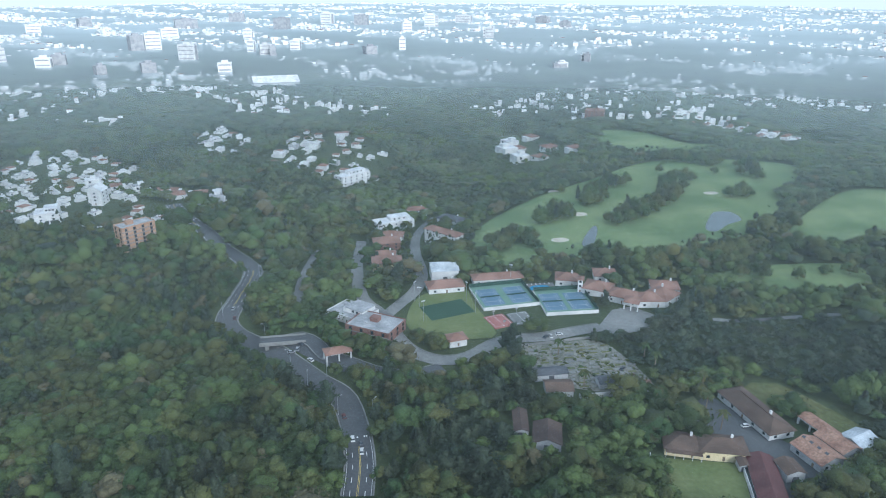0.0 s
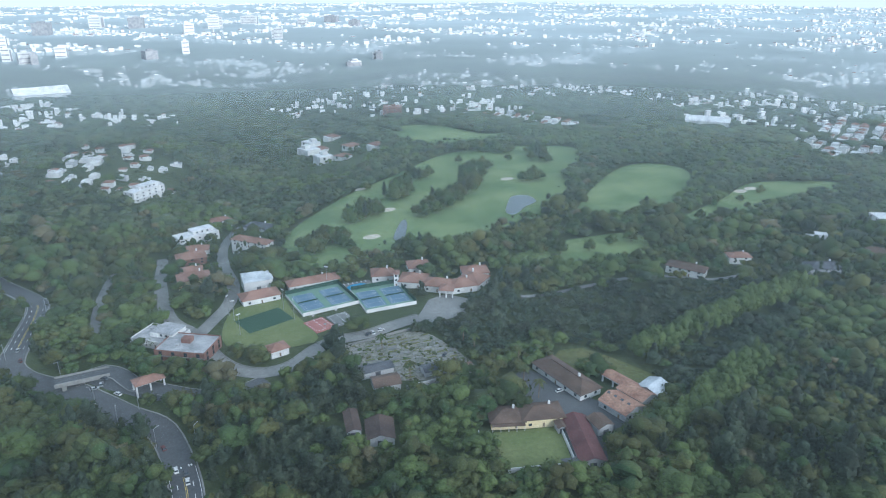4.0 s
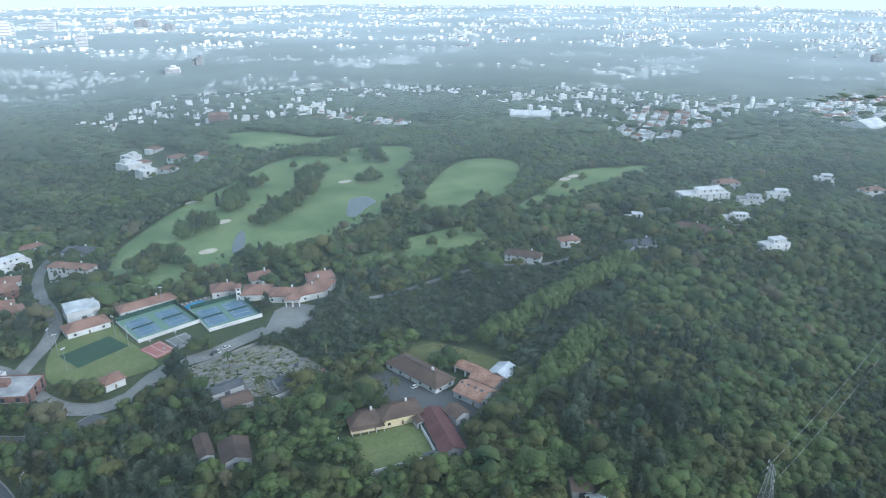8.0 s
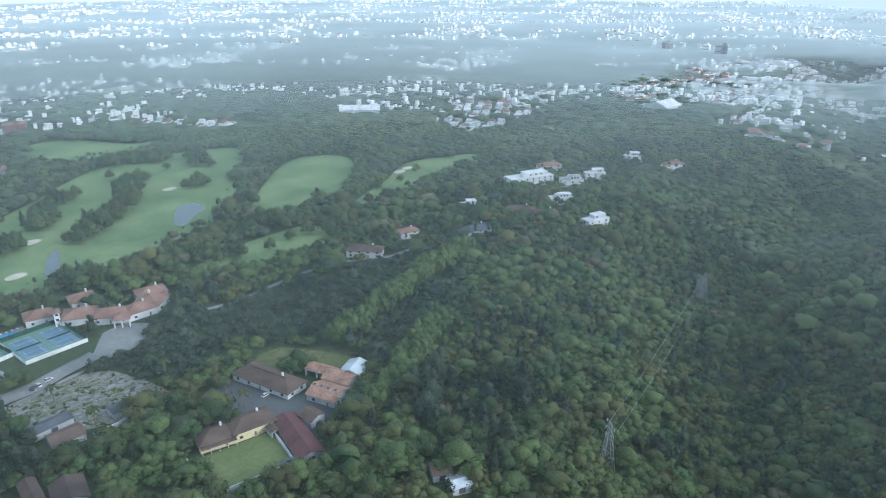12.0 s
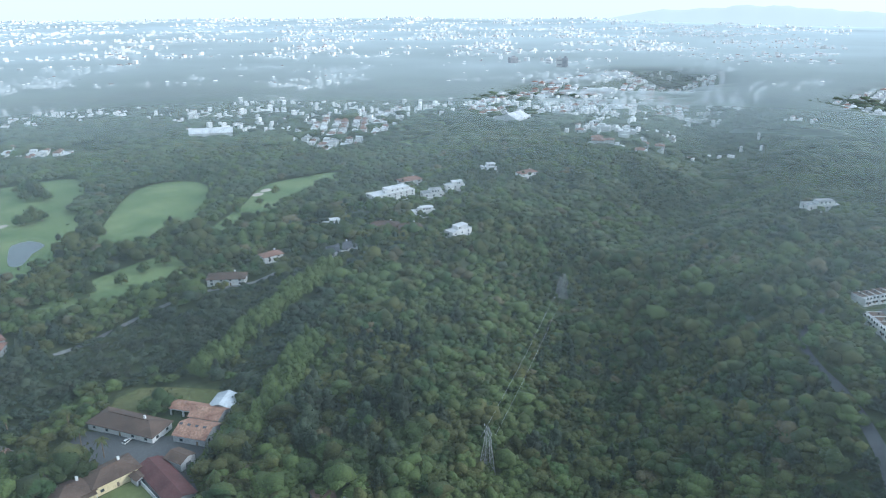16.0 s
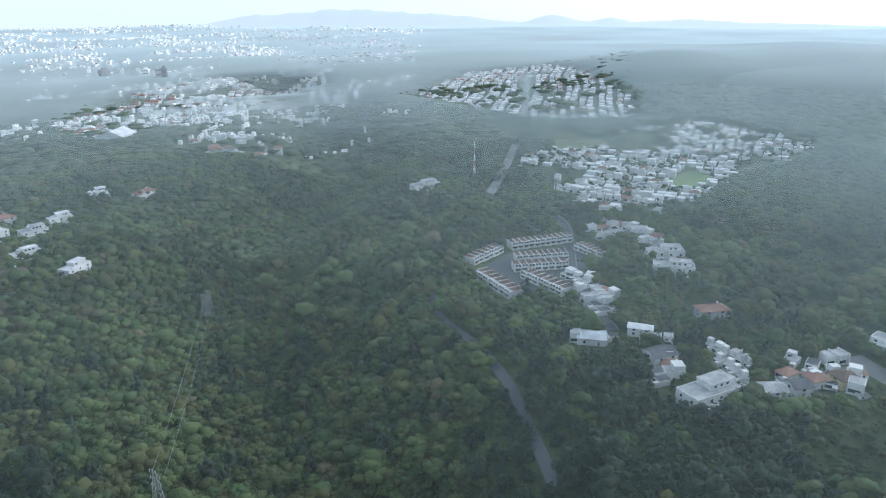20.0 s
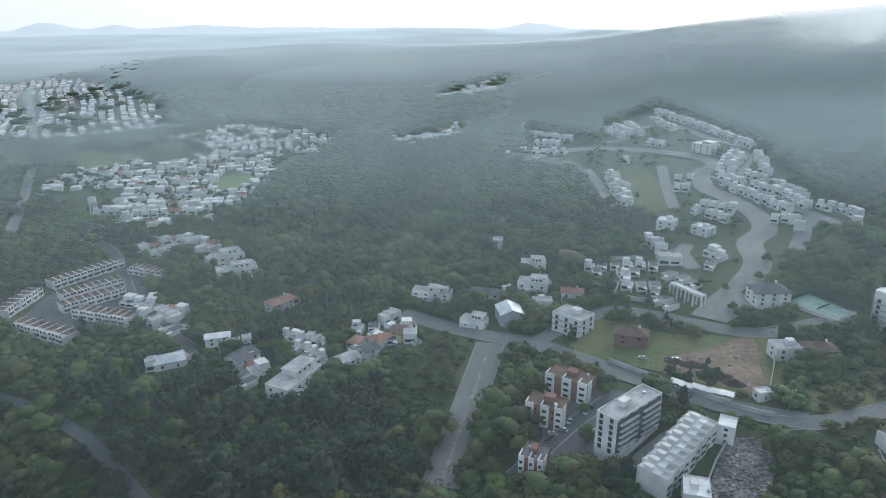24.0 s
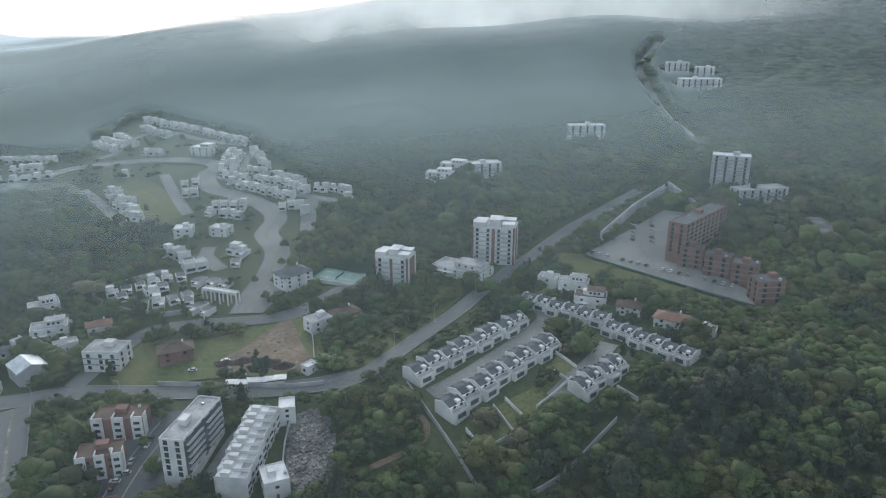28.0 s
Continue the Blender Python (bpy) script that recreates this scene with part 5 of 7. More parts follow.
terrace("row_house", 494, -40, -77, 40, 12, 4.4, 9, "white", "flat", "white row house with brown roof terrace", "row houses")
terrace("row_house", 508, -74, -146, 31, 11, 4.4, 6, "white", "flat", "white row house with brown roof terrace", "row houses")
terrace("row_house", 499, -0, -38, 36, 11, 4.4, 6, "white", "flat", "white row house with brown roof terrace", "row houses")
terrace("row_house", 476, -38, -78, 40, 11, 4.4, 8, "white", "flat", "white row house with brown roof terrace", "row houses")
terrace("row_house", 444, -1, -147, 46, 12, 4.4, 7, "white", "flat", "white row house with brown roof terrace", "row houses")
terrace("row_house", 446, -35, -140, 40, 12, 4.4, 7, "white", "flat", "white row house with brown roof terrace", "row houses")


# ---- suburbs ----
for k_ in range(6):
    KINDS.append(house_kind(k_))
suburb(N_CHURCH, 16, 100, 68, [0, 2, 4, 1, 4, 3], .66, .25)
suburb(N_CORNER, 16, 101, 20, [0, 2, 1], 1.0, .1)
suburb(N_KNOLL, 18, 102, 10, [0, 2, 4, 4, 1], .75, .2)
suburb(N_RIDGE, 19, 103, -10, [0, 4, 3, 5, 1], .75, .25)
suburb(N_RIM, 34, 104, 30, [0, 4, 1], 1.5, .2)
suburb(N_VILLAGE_C, 9, 113, 10, [4, 4, 3, 5, 1], .48, .25)
suburb(N_VILLAGE_E, 9.5, 115, 5, [4, 4, 2, 1], .5, .3)
suburb(N_SPUR, 27, 110, 20, [0, 1, 4, 3], 1.3, .2)

# ---- the estate and the village: houses side by side along their streets ----
clear_area(N_ESTATE, 2)
clear_area(N_BOULEVARD, 2)
for k_ in range(5):
    ROW_KINDS.append(estate_kind(k_))
for i_, (line_, step_, kinds_) in enumerate((
        (ROW_CREST, 7.5, (0, 1, 2)), (ROW_UPPER, 7.5, (0, 1, 2)), (ROW_BLOCK_A, 6.8, (0, 1, 2)), (ROW_BLOCK_B, 6.8, (0, 2)), (ROW_BLOCK_C, 6.8, (0, 1)), (ROW_BLOCK_D, 7.5, (1, 2)),
        (ROW_LANE_A, 6.8, (0, 1)), (ROW_LANE_B, 7.5, (0, 1, 2)), (ROW_LANE_C, 9, (1, 2)), (ROW_CLOSE_A, 6.8, (0, 1, 2)), (ROW_CLOSE_B, 6.8, (0, 1, 2)), (ROW_CLOSE_C, 7.5, (0, 1)),
        (ROW_TERRACE_A, 6.4, (0, 1, 2)), (ROW_TERRACE_B, 6.4, (0, 1, 2)), (ROW_TERRACE_C, 6.4, (0, 1, 2)), (ROW_TERRACE_D, 6.8, (0, 1, 2)), (ROW_TERRACE_E, 6.8, (0, 2)),
        (ROW_STEP_A, 6.8, (0, 1)), (ROW_STEP_B, 6.8, (0, 1)), (ROW_STEP_C, 6.8, (0, 1)), (ROW_STEP_D, 6.8, (0, 1)), (ROW_SPUR_A, 6.8, (0, 1)), (ROW_SPUR_B, 6.8, (1, 2)),
        (ROW_BEND_A, 6.8, (0, 1, 2)), (ROW_BEND_B, 6.8, (1, 2)), (ROW_DRIVE, 6.8, (1, 2)), (ROW_VILLA_A, 8.5, (1, 2, 3)), (ROW_VILLA_B, 8.5, (1, 3)), (ROW_VILLA_C, 8.5, (0, 2)),
        (ROW_VILLA_D, 7.6, (0, 3)), (ROW_WALL_A, 7.5, (3, 3, 3, 2)), (ROW_WALL_B, 7.5, (3, 3, 3, 2)), (ROW_WALL_C, 7.5, (3, 3, 3, 2)), (ROW_WALL_D, 7.5, (3, 3, 3, 2)), (ROW_GATE, 7.5, (3, 3, 1)), (ROW_WALL_E, 7.5, (3, 3, 1)), (ROW_WALL_F, 7.5, (3, 3, 2)), (ROW_PATH, 6.8, (0, 1)),
        (ROW_VILLAGE_A, 5.1, (0, 1, 2)), (ROW_VILLAGE_B, 6.1, (3, 1, 4)), (ROW_VILLAGE_C, 6.1, (3, 4)), (ROW_VILLAGE_D, 6.1, (3, 4)), (ROW_VILLAGE_E, 6.8, (0, 3)), (ROW_VILLAGE_F, 6.8, (1, 3, 2)),
        (ROW_VILLAGE_G, 6.8, (3, 4, 1)), (ROW_VILLAGE_H, 6.8, (1, 3)), (ROW_VILLAGE_I, 6.8, (3,)), (ROW_VILLAGE_J, 6.1, (3, 1)), (ROW_VILLAGE_K, 7.5, (3, 1, 4)), (ROW_VILLAGE_L, 7.5, (3, 1, 2)),
        (ROW_VILLAGE_P, 5.4, (0, 1, 2)), (ROW_VILLAGE_Q, 6.5, (3, 1)), (ROW_VILLAGE_R, 6, (0, 3)), (ROW_VILLAGE_S, 6, (1, 3)), (ROW_VILLAGE_T, 6, (0, 3, 4)), (ROW_VILLAGE_U, 7, (0, 1)),
        (ROW_VILLAGE_V, 7, (1, 2)), (ROW_VILLAGE_W, 7, (3, 1)), (ROW_VILLAGE_M, 6.8, (3, 1)), (ROW_VILLAGE_N, 6.1, (1, 3)), (ROW_VILLAGE_O, 6.8, (2, 3, 1)))):
    house_row(line_, step_, kinds_, 300 + i_)
for i_, line_ in enumerate(ROWS_VILLAGE):
    house_row(line_, 8.0, (1, 3, 4, 2, 0), 380 + i_)
for k_ in KINDS:  # the pattern houses stand in the suburb too
    x_, y_ = -330 + 26 * KINDS.index(k_), 640 - 9 * KINDS.index(k_)
    k_.matrix_world = pose(x_, y_, ground_z(x_, y_), 0, 0, 30)
for i_, k_ in enumerate(ROW_KINDS):
    x_, y_ = ROW_LANE_C[0][0] + 14, ROW_LANE_C[0][1] + 11 * i_
    k_.matrix_world = pose(x_, y_, ground_z(x_, y_), 0, 0, 60)
for nm, pts, pitch, white, turn, seed, loose in (
        ("row", N_ROW, 12, .4, 50, 120, .5), ("town", N_TOWN, 12, .7, 35, 121, .5), ("east", N_EAST, 15, .7, 15, 122, .12), ("grid", N_GRID, 11.5, .92, -6, 123, .8),
        ("plateau", N_PLATEAU, 10.5, .93, 68, 124, .5), ("vale", N_VALE, 11, .95, 25, 125, 1), ("far", N_FAR, 12, .95, 10, 126, 1)):
    district("houses_" + nm, pts, pitch, "close-built white suburban houses", white, seed, turn, .12, loose=loose)


# ---- the city on the far plain ----
def field(x, y, s, k=0):
    return (math.sin(x / s + 1.3 * k) * math.sin(y / s * 1.1 + k) + .6 * math.sin((x + y) / s * 1.9 + 2 * k) + .4 * math.sin((x - 2 * y) / s * 1.3 + 3 * k)) / 2


def city(name, r0, r1, count, seed, size, label, heights, roofs=True):
    g = np.random.default_rng(seed)
    walls, tiles, flats = Shape(), Shape(), Shape()
    made = 0
    while made < count:
        a, r = radians(g.uniform(-42, 84)), math.sqrt(g.uniform(r0 * r0, r1 * r1))
        x, y = r * math.sin(a), r * math.cos(a)
        if field(x, y, 130, 4) < .16 + g.uniform(-.25, .15) or (r < REACH and code_at(x, y) == 1):
            continue
        made += 1
        if r < REACH - 80:
            clear_disc(x, y, size * 2.0)
            clear_disc(x - x / r * size * 2.6, y - y / r * size * 2.6, size * 1.3)
        z = ground_z(x, y)
        turn = field(x, y, 400, 1) * .8
        ca, sa = math.cos(turn), math.sin(turn)
        for i in range(int(g.integers(1, 4))):
            u, v = g.uniform(-1.6, 1.6, 2) * size
            w, d, h = size * g.uniform(.4, 1.3), size * g.uniform(.4, 1.0), g.choice(heights, p=[.3, .35, .27, .08])

            def P(p, q):
                return (x + u + p * ca - q * sa, y + v + p * sa + q * ca)
            foot = [P(-w / 2, -d / 2), P(w / 2, -d / 2), P(w / 2, d / 2), P(-w / 2, d / 2)]
            walls.prism(foot, z - 2, z + h)
            if not roofs:
                continue
            (tiles if g.uniform() < .12 else flats).prism([P(p * w * .52, q * d * .52) for p, q in ((-1, -1), (1, -1), (1, 1), (-1, 1))], z + h, z + h + .5)
    ob = tagged(new(name), label, "city", kind="stuff")
    part("walls", walls, "litwhite", ob)
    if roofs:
        part("flat_roofs", flats, "litwhite", ob)
        part("tiled_roofs", tiles, "tile", ob)


city("city_near", 1000, 1900, 1900, 1, 6.0, "white and cream suburban buildings between woods", (4, 5, 6.5, 10))
city("city_middle", 1900, 3200, 3600, 2, 10, "dense pale city blocks on the plain", (8, 10, 13, 18))
city("city_far", 3200, 4900, 3600, 3, 16, "pale city stretching to the horizon", (10, 12, 14, 20), False)


# ---- city towers: place, width, height ----
TOWERS_NORTH = ((-448, 1702, 17, 37), (-404, 1651, 25, 33), (-382, 1634, 14, 30), (-362, 1792, 24, 32), (-174, 1736, 28, 28), (-103, 1848, 16, 39), (138, 2175, 25, 39), (325, 1630, 13, 27), (253, 1539, 23, 20), (-533, 1305, 25, 27), (-406, 1344, 25, 27), (-530, 1510, 34, 41), (-710, 1686, 30, 44), (-684, 1719, 36, 48), (-728, 1372, 25, 28), (-736, 1333, 27, 27), (-858, 1405, 16, 37), (-906, 2597, 75, 40), (-573, 2155, 25, 36), (-565, 2585, 47, 47), (-120, 2436, 31, 39), (-38, 2651, 43, 47))
TOWERS_EAST = ((-306, 2774, 49, 45), (-446, 2853, 42, 47), (-1257, 2582, 42, 37), (-1260, 2260, 42, 33), (265, 2727, 35, 31), (-601, 1262, 18, 25), (-799, 2135, 48, 37), (-823, 2952, 59, 39), (131, 2176, 21, 35), (319, 1642, 15, 24), (249, 1535, 28, 18), (-46, 2646, 38, 51), (441, 2654, 35, 30), (270, 2810, 32, 32), (1594, 763, 13, 31), (1599, 750, 13, 31), (1668, 827, 15, 21), (1634, 912, 21, 24), (758, 2938, 49, 34), (81, 2911, 61, 38), (396, 2927, 48, 33))


def city_tower(x, y, w, h, k):
    """A far tower block: body, a band of windows a storey or two, roof room."""
    label, wall = (("white city tower with window bands", "litwhite"), ("pale city tower with window bands", "white"), ("grey city tower with glass bands", "greywall"),
                   ("white city tower with window bands", "litwhite"), ("grey city tower with windows", "greywall"))[k % 5]
    t = thing("city_tower", x, y, math.degrees(math.atan2(-x, y)) + (k * 37 % 50 - 25), label, "tower", "city towers")
    d = w * (.6 + .07 * (k % 5))
    part("wall", Shape().box(-w / 2, -d / 2, -3, w / 2, d / 2, h), wall, t)
    part("roof_room", Shape().box(-w * .2, -d * .2, h, w * .25, d * .2, h + 4), wall, t)
    n = max(3, int(h / 8))
    for i in range(n):
        part("window_band", Shape().box(-w * .44, -d / 2 - .3, (i + .4) * h / n, w * .44, -d / 2 - .01, (i + .68) * h / n), "greywall", t)
    part("side_strip", Shape().box(w / 2 + .01, -d * .3, 3, w / 2 + .3, d * .3, h - 3), "greywall", t)
    clear_disc(x, y, w) if math.hypot(x, y) < REACH - 60 else None


for k_, row_ in enumerate(TOWERS_NORTH + TOWERS_EAST):
    city_tower(*row_, k_)


# ---- plan of the smaller things ----
ORCHARD = [(88, 352), (128, 379), (177, 370), (232, 369), (288, 360), (322, 341), (218, 301), (188, 291), (151, 316), (114, 308), (91, 315)]
ORCHARD_SOUTH = [(188, 269), (248, 293), (308, 312), (304, 289), (243, 263), (194, 245)]
PINE_SLOPE = [(261, -1), (303, -8), (343, -30), (344, -61), (277, -87), (277, -136), (236, -148)]
RAVINE_PINES = [(-2, 226), (2, 288), (25, 313), (44, 303), (42, 278), (19, 221)]
SCRUB = [(133, -258), (118, -310), (105, -348), (94, -381), (76, -366), (99, -291), (106, -262)]
SCRUB_EAST = [(262, -129), (304, -166), (309, -199), (289, -210), (252, -174), (230, -148)]
CLUSTERS = [(160, 654), (167, 661), (235, 665), (221, 649), (315, 712), (310, 688), (271, 617), (88, 549), (100, 564), (93, 553), (146, 552), (160, 561), (175, 570), (185, 589), (202, 608), (209, 614), (46, 498), (53, 500), (62, 503), (119, 469), (112, 462), (133, 447), (143, 449), (158, 457), (246, 755), (263, 753), (275, 734), (288, 737), (127, 598), (142, 622), (179, 461), (191, 470), (211, 476)]
LONE_TREES = [(212, 439), (215, 431), (238, 431), (260, 439), (276, 438), (200, 433), (392, 497), (422, 501), (456, 516), (336, 471), (358, 468), (110, 635), (142, 640), (222, 700), (277, 696), (84, 443), (44, 509), (71, 485)]
BUNKERS = [(116, 566), (90, 504), (107, 644), (135, 610), (459, 533), (444, 528), (250, 629), (42, 526)]
PALMS = [(101, 283), (123, 278), (128, 297), (70, 298), (110, 316), (107, 326), (174, 300), (100, 264), (125, 264), (62, 329)]
YARD_TREES = [(219, -218), (203, -222), (200, -206), (184, -193), (206, -323), (198, -335), (145, -284), (240, -360), (235, -386), (247, -411), (228, -363), (221, -341), (19, -400), (-7, -400), (25, -431), (2, -324), (-4, -314)]
PYLONS = [(234, 137), (470, 210)]
FAR_PYLONS = [(469, 213)]
CARS_ROAD = [(-39, 256), (-35, 253), (-124, 417), (-123, 373), (-78, 342), (-70, 327), (-34, 247), (-46, 279), (-126, 382), (-196, 531)]
CARS_YARD = [(200, -210), (198, -206), (197, -185), (196, -182), (196, -190), (198, -196), (185, -196), (186, -199), (215, -261), (206, -269), (203, -272)]
CARS_CLUB = [(38, 345), (58, 349), (61, 350), (66, 352), (96, 308), (97, 304), (99, 300), (93, 315), (34, 340), (137, 266), (137, 244), (-79, 338), (-82, 336)]
WALL_LAWN = [(91, 217), (113, 214), (119, 212), (124, 237)]
WALL_LAWN_WEST = [(88, 245), (86, 236)]
WALL_NURSERY = [(66, 289), (77, 290), (88, 292)]
WALL_NURSERY_NORTH = [(40, 339), (60, 343), (74, 347), (87, 349)]
WALL_ESTATE = [(258, -315), (284, -307), (331, -320), (331, -332), (309, -360)]
WALL_TERRACE = [(105, -274), (88, -257), (69, -238), (55, -222)]
WALL_TERRACE_EAST = [(8, -275), (18, -255), (27, -238), (38, -226)]
WALL_SITE = [(184, -324), (170, -304), (155, -277)]
WALL_ROAD = [(224, -246), (189, -251), (156, -258), (143, -264)]
WALL_PARKING = [(43, -448), (-10, -423), (-57, -399)]
WALL_RETAIN = [(36, -475), (18, -530), (-7, -584), (-30, -537)]
WALL_DUMP = [(132, -203), (141, -222), (146, -237)]
WALL_GARDEN = [(328, -128), (317, -132), (301, -135)]
WALL_HOUSE = [(306, -92), (290, -97)]
GARDEN_WALLS = [[(70, -253), (60, -244)], [(62, -270), (49, -256)], [(60, -244), (49, -256)], [(58, -276), (48, -267)], [(43, -274), (37, -285), (31, -299)], [(42, -320), (30, -308)], [(43, -304), (32, -296)], [(10, -297), (0, -290)]]
STALLS = [(186, -252), (181, -253), (177, -256), (173, -257), (169, -259), (165, -261)]
FOOTPATH = [(110, -210), (101, -223), (88, -238), (86, -247), (91, -255), (105, -252)]
FOOTPATH_EAST = [(4, -317), (-17, -329), (-38, -340), (-55, -349)]
LAMPS_MAIN = [(-49, 281), (-32, 276), (-67, 302), (-59, 312), (-80, 324), (-100, 352), (-130, 374), (-121, 427)]
LAMPS_CROSS = [(274, -219), (235, -233), (176, -250), (143, -274), (122, -302), (112, -338), (100, -379)]
FLOODLIGHTS = [(-14, 388), (-11, 369), (-17, 396), (20, 380), (15, 396), (45, 424)]
MAST = [(732, 18)]
WATER_TOWER = [(676, -65)]
DIRT_HEAPS = [(201, -270), (170, -274), (194, -274), (178, -275)]
BRIDGE = [(-97, 344), (-80, 347)]
ARROWS = [(-39, 258), (-37, 257), (-34, 258), (-33, 258)]
SCAR = [(-97, -532), (-112, -544), (-125, -507), (-114, -492)]
HEDGE_A = ((189, 285), (340, 333))
HEDGE_B = ((168, 221), (248, 262))


# ---- tennis and ball courts ----
def frame_of(pts):
    """Middle, turn and size of a four-cornered plot: near left, near right, far right, far left."""
    a, b, c, d = [np.array(p, float) for p in pts]
    m = (a + b + c + d) / 4
    u = (b - a + c - d) / 2
    v = (d - a + c - b) / 2
    return m[0], m[1], math.degrees(math.atan2(u[1], u[0])), np.linalg.norm(u), np.linalg.norm(v)


def flat(x0, y0, x1, y1, z):
    return Shape().box(x0, y0, z - .02, x1, y1, z)


def tennis_pad(pts, label, nets=2, inner="blue"):
    x, y, turn, w, d = frame_of(pts)
    clear_area(local_area(x, y, turn, -w / 2 - 4, -d / 2 - 12, w / 2 + 4, d / 2 + 3))
    t = thing("tennis_courts", x, y, turn, label, "tennis court", "tennis courts")
    part("surface", Shape().box(-w / 2, -d / 2, -1.5, w / 2, d / 2, .5), "court", t)
    for i in range(nets):
        c = -w / 2 + (i + .5) * w / nets
        for s in (-1, 1):
            part("court_half", flat(c - 6.6, min(s * .05, s * 11.9), c + 6.6, max(s * .05, s * 11.9), .53), inner, t, inner + " half of the court")
        k = Shape()
        for a in (-5.5, -4.1, 4.1, 5.5):
            k.box(c + a - .05, -11.9, .53, c + a + .05, 11.9, .545)
        for b in (-11.9, -6.4, 6.4, 11.9):
            k.box(c - 5.5, b - .05, .53, c + 5.5, b + .05, .545)
        part("court_marking", k, "line", t)
        net = part("net", Shape().box(c - 6.4, -.04, .5, c + 6.4, .04, 1.42), "mesh", t)
        for a in (-6.4, 6.4):
            part("net_post", Shape().tube((c + a, 0, .5), (c + a, 0, 1.6), .06), "metal", net)
    part("low_wall", Shape().box(-w / 2 - .2, -d / 2 - .25, -1.6, w / 2 + .2, -d / 2, 1.9), "white", t, "white rendered wall")
    part("side_wall", Shape().box(-w / 2 - .25, -d / 2, -1.6, -w / 2, d / 2, 1.0), "white", t, "white rendered wall")
    part("windscreen", Shape().box(w / 2, -d / 2, .5, w / 2 + .06, d / 2, 3.2).box(-w / 2, d / 2, .5, w / 2, d / 2 + .06, 3.2), "mesh", t, "dark green netting")
    for i in range(9):
        for b in (-d / 2, d / 2 + .1):
            part("fence_post", Shape().tube((-w / 2 + i * w / 8, b, .4), (-w / 2 + i * w / 8, b, 3.6), .05, n=5), "metal", t)


tennis_pad(COURT_A, "two blue hard courts in a green surround with white wall")
tennis_pad(COURT_B, "two blue hard courts beside the pool with white wall")
tennis_pad(TENNIS_SOUTH, "faded blue-green court of the estate", 1, "teal")


def ball_court(pts, material, label):
    x, y, turn, w, d = frame_of(pts)
    clear_area(local_area(x, y, turn, -w / 2 - 4, -d / 2 - 8, w / 2 + 4, d / 2 + 3))
    t = thing("ball_court", x, y, turn, label, "ball court")
    part("surface", Shape().box(-w / 2, -d / 2, -1, w / 2, d / 2, .3), material, t)
    k = Shape()
    for a in (-w * .42, 0, w * .42):
        k.box(a - .07, -d * .42, .3, a + .07, d * .42, .315)
    for b in (-d * .42, d * .42):
        k.box(-w * .42, b - .07, .3, w * .42, b + .07, .315)
    part("court_marking", k, "line", t)
    for s in (-1, 1):
        part("hoop_post", Shape().tube((0, s * d * .44, .3), (0, s * d * .44, 3.4), .08).box(-.8, s * d * .44 - .05, 2.9, .8, s * d * .44 + .05, 3.9), "metal", t)


ball_court(COURT_RED, "red", "red basketball court with white lines")
ball_court(COURT_GREY, "concrete", "worn grey ball court")
x_, y_, a_, w_, d_ = frame_of(POOL)
clear_area(local_area(x_, y_, a_, -w_ / 2 - 5, -d_ / 2 - 9, w_ / 2 + 5, d_ / 2 + 3))
t_ = thing("swimming_pool", x_, y_, a_, "bright blue swimming pool with pale deck beside the courts", "pool")
part("deck", Shape().box(-w_ / 2 - 3, -d_ / 2 - 3, -.6, w_ / 2 + 3, d_ / 2 + 3, .3), "concrete", t_)
part("basin_water", Shape().prism([(w_ / 2 * math.cos(k * .393) ** 1, d_ / 2 * math.sin(k * .393)) for k in range(16)], .2, .33), "pool", t_)
k_ = Shape()
for i_ in range(6):
    k_.box(-w_ / 2 + i_ * w_ / 5 - .3, d_ / 2 + .6, .3, -w_ / 2 + i_ * w_ / 5 + .3, d_ / 2 + 2.4, .7)
part("lounger_row", k_, "white", t_)

for p_ in BUNKERS:
    lawn("bunker", [(p_[0] - 7, p_[1] - 2), (p_[0] - 1, p_[1] - 5), (p_[0] + 7, p_[1] - 1), (p_[0] + 5, p_[1] + 5), (p_[0] - 4, p_[1] + 4)], "sand", "pale sand bunker in the fairway", "bunker", .25, clear=False)


# ---- long raised beds of the nursery ----
BED = Shape().box(-2.6, -.9, -.3, 2.6, .9, .35).data("bed", "concrete")
BED_SOIL = Shape().box(-2.4, -.7, .3, 2.4, .7, .42).data("bed_soil", "rough")
bed_rng = random.Random(12)
for i_ in range(-4, 5):
    for j_ in range(-7, 8):
        x_, y_ = 73 + i_ * 6.6 + j_ * .5 + bed_rng.uniform(-.5, .5), 320 + j_ * 3.6 + i_ * .9
        if inside(NURSERY, np.array(x_), np.array(y_)) and bed_rng.random() < .8:
            t_ = thing("nursery_bed", x_, y_, 8 + bed_rng.uniform(-3, 3), "long raised concrete planting bed in the dry nursery", "planting bed", "nursery beds")
            fix("rim", BED, t_, 0, 0, .1)
            if bed_rng.random() < .6:
                fix("soil", BED_SOIL, t_, 0, 0, .1)


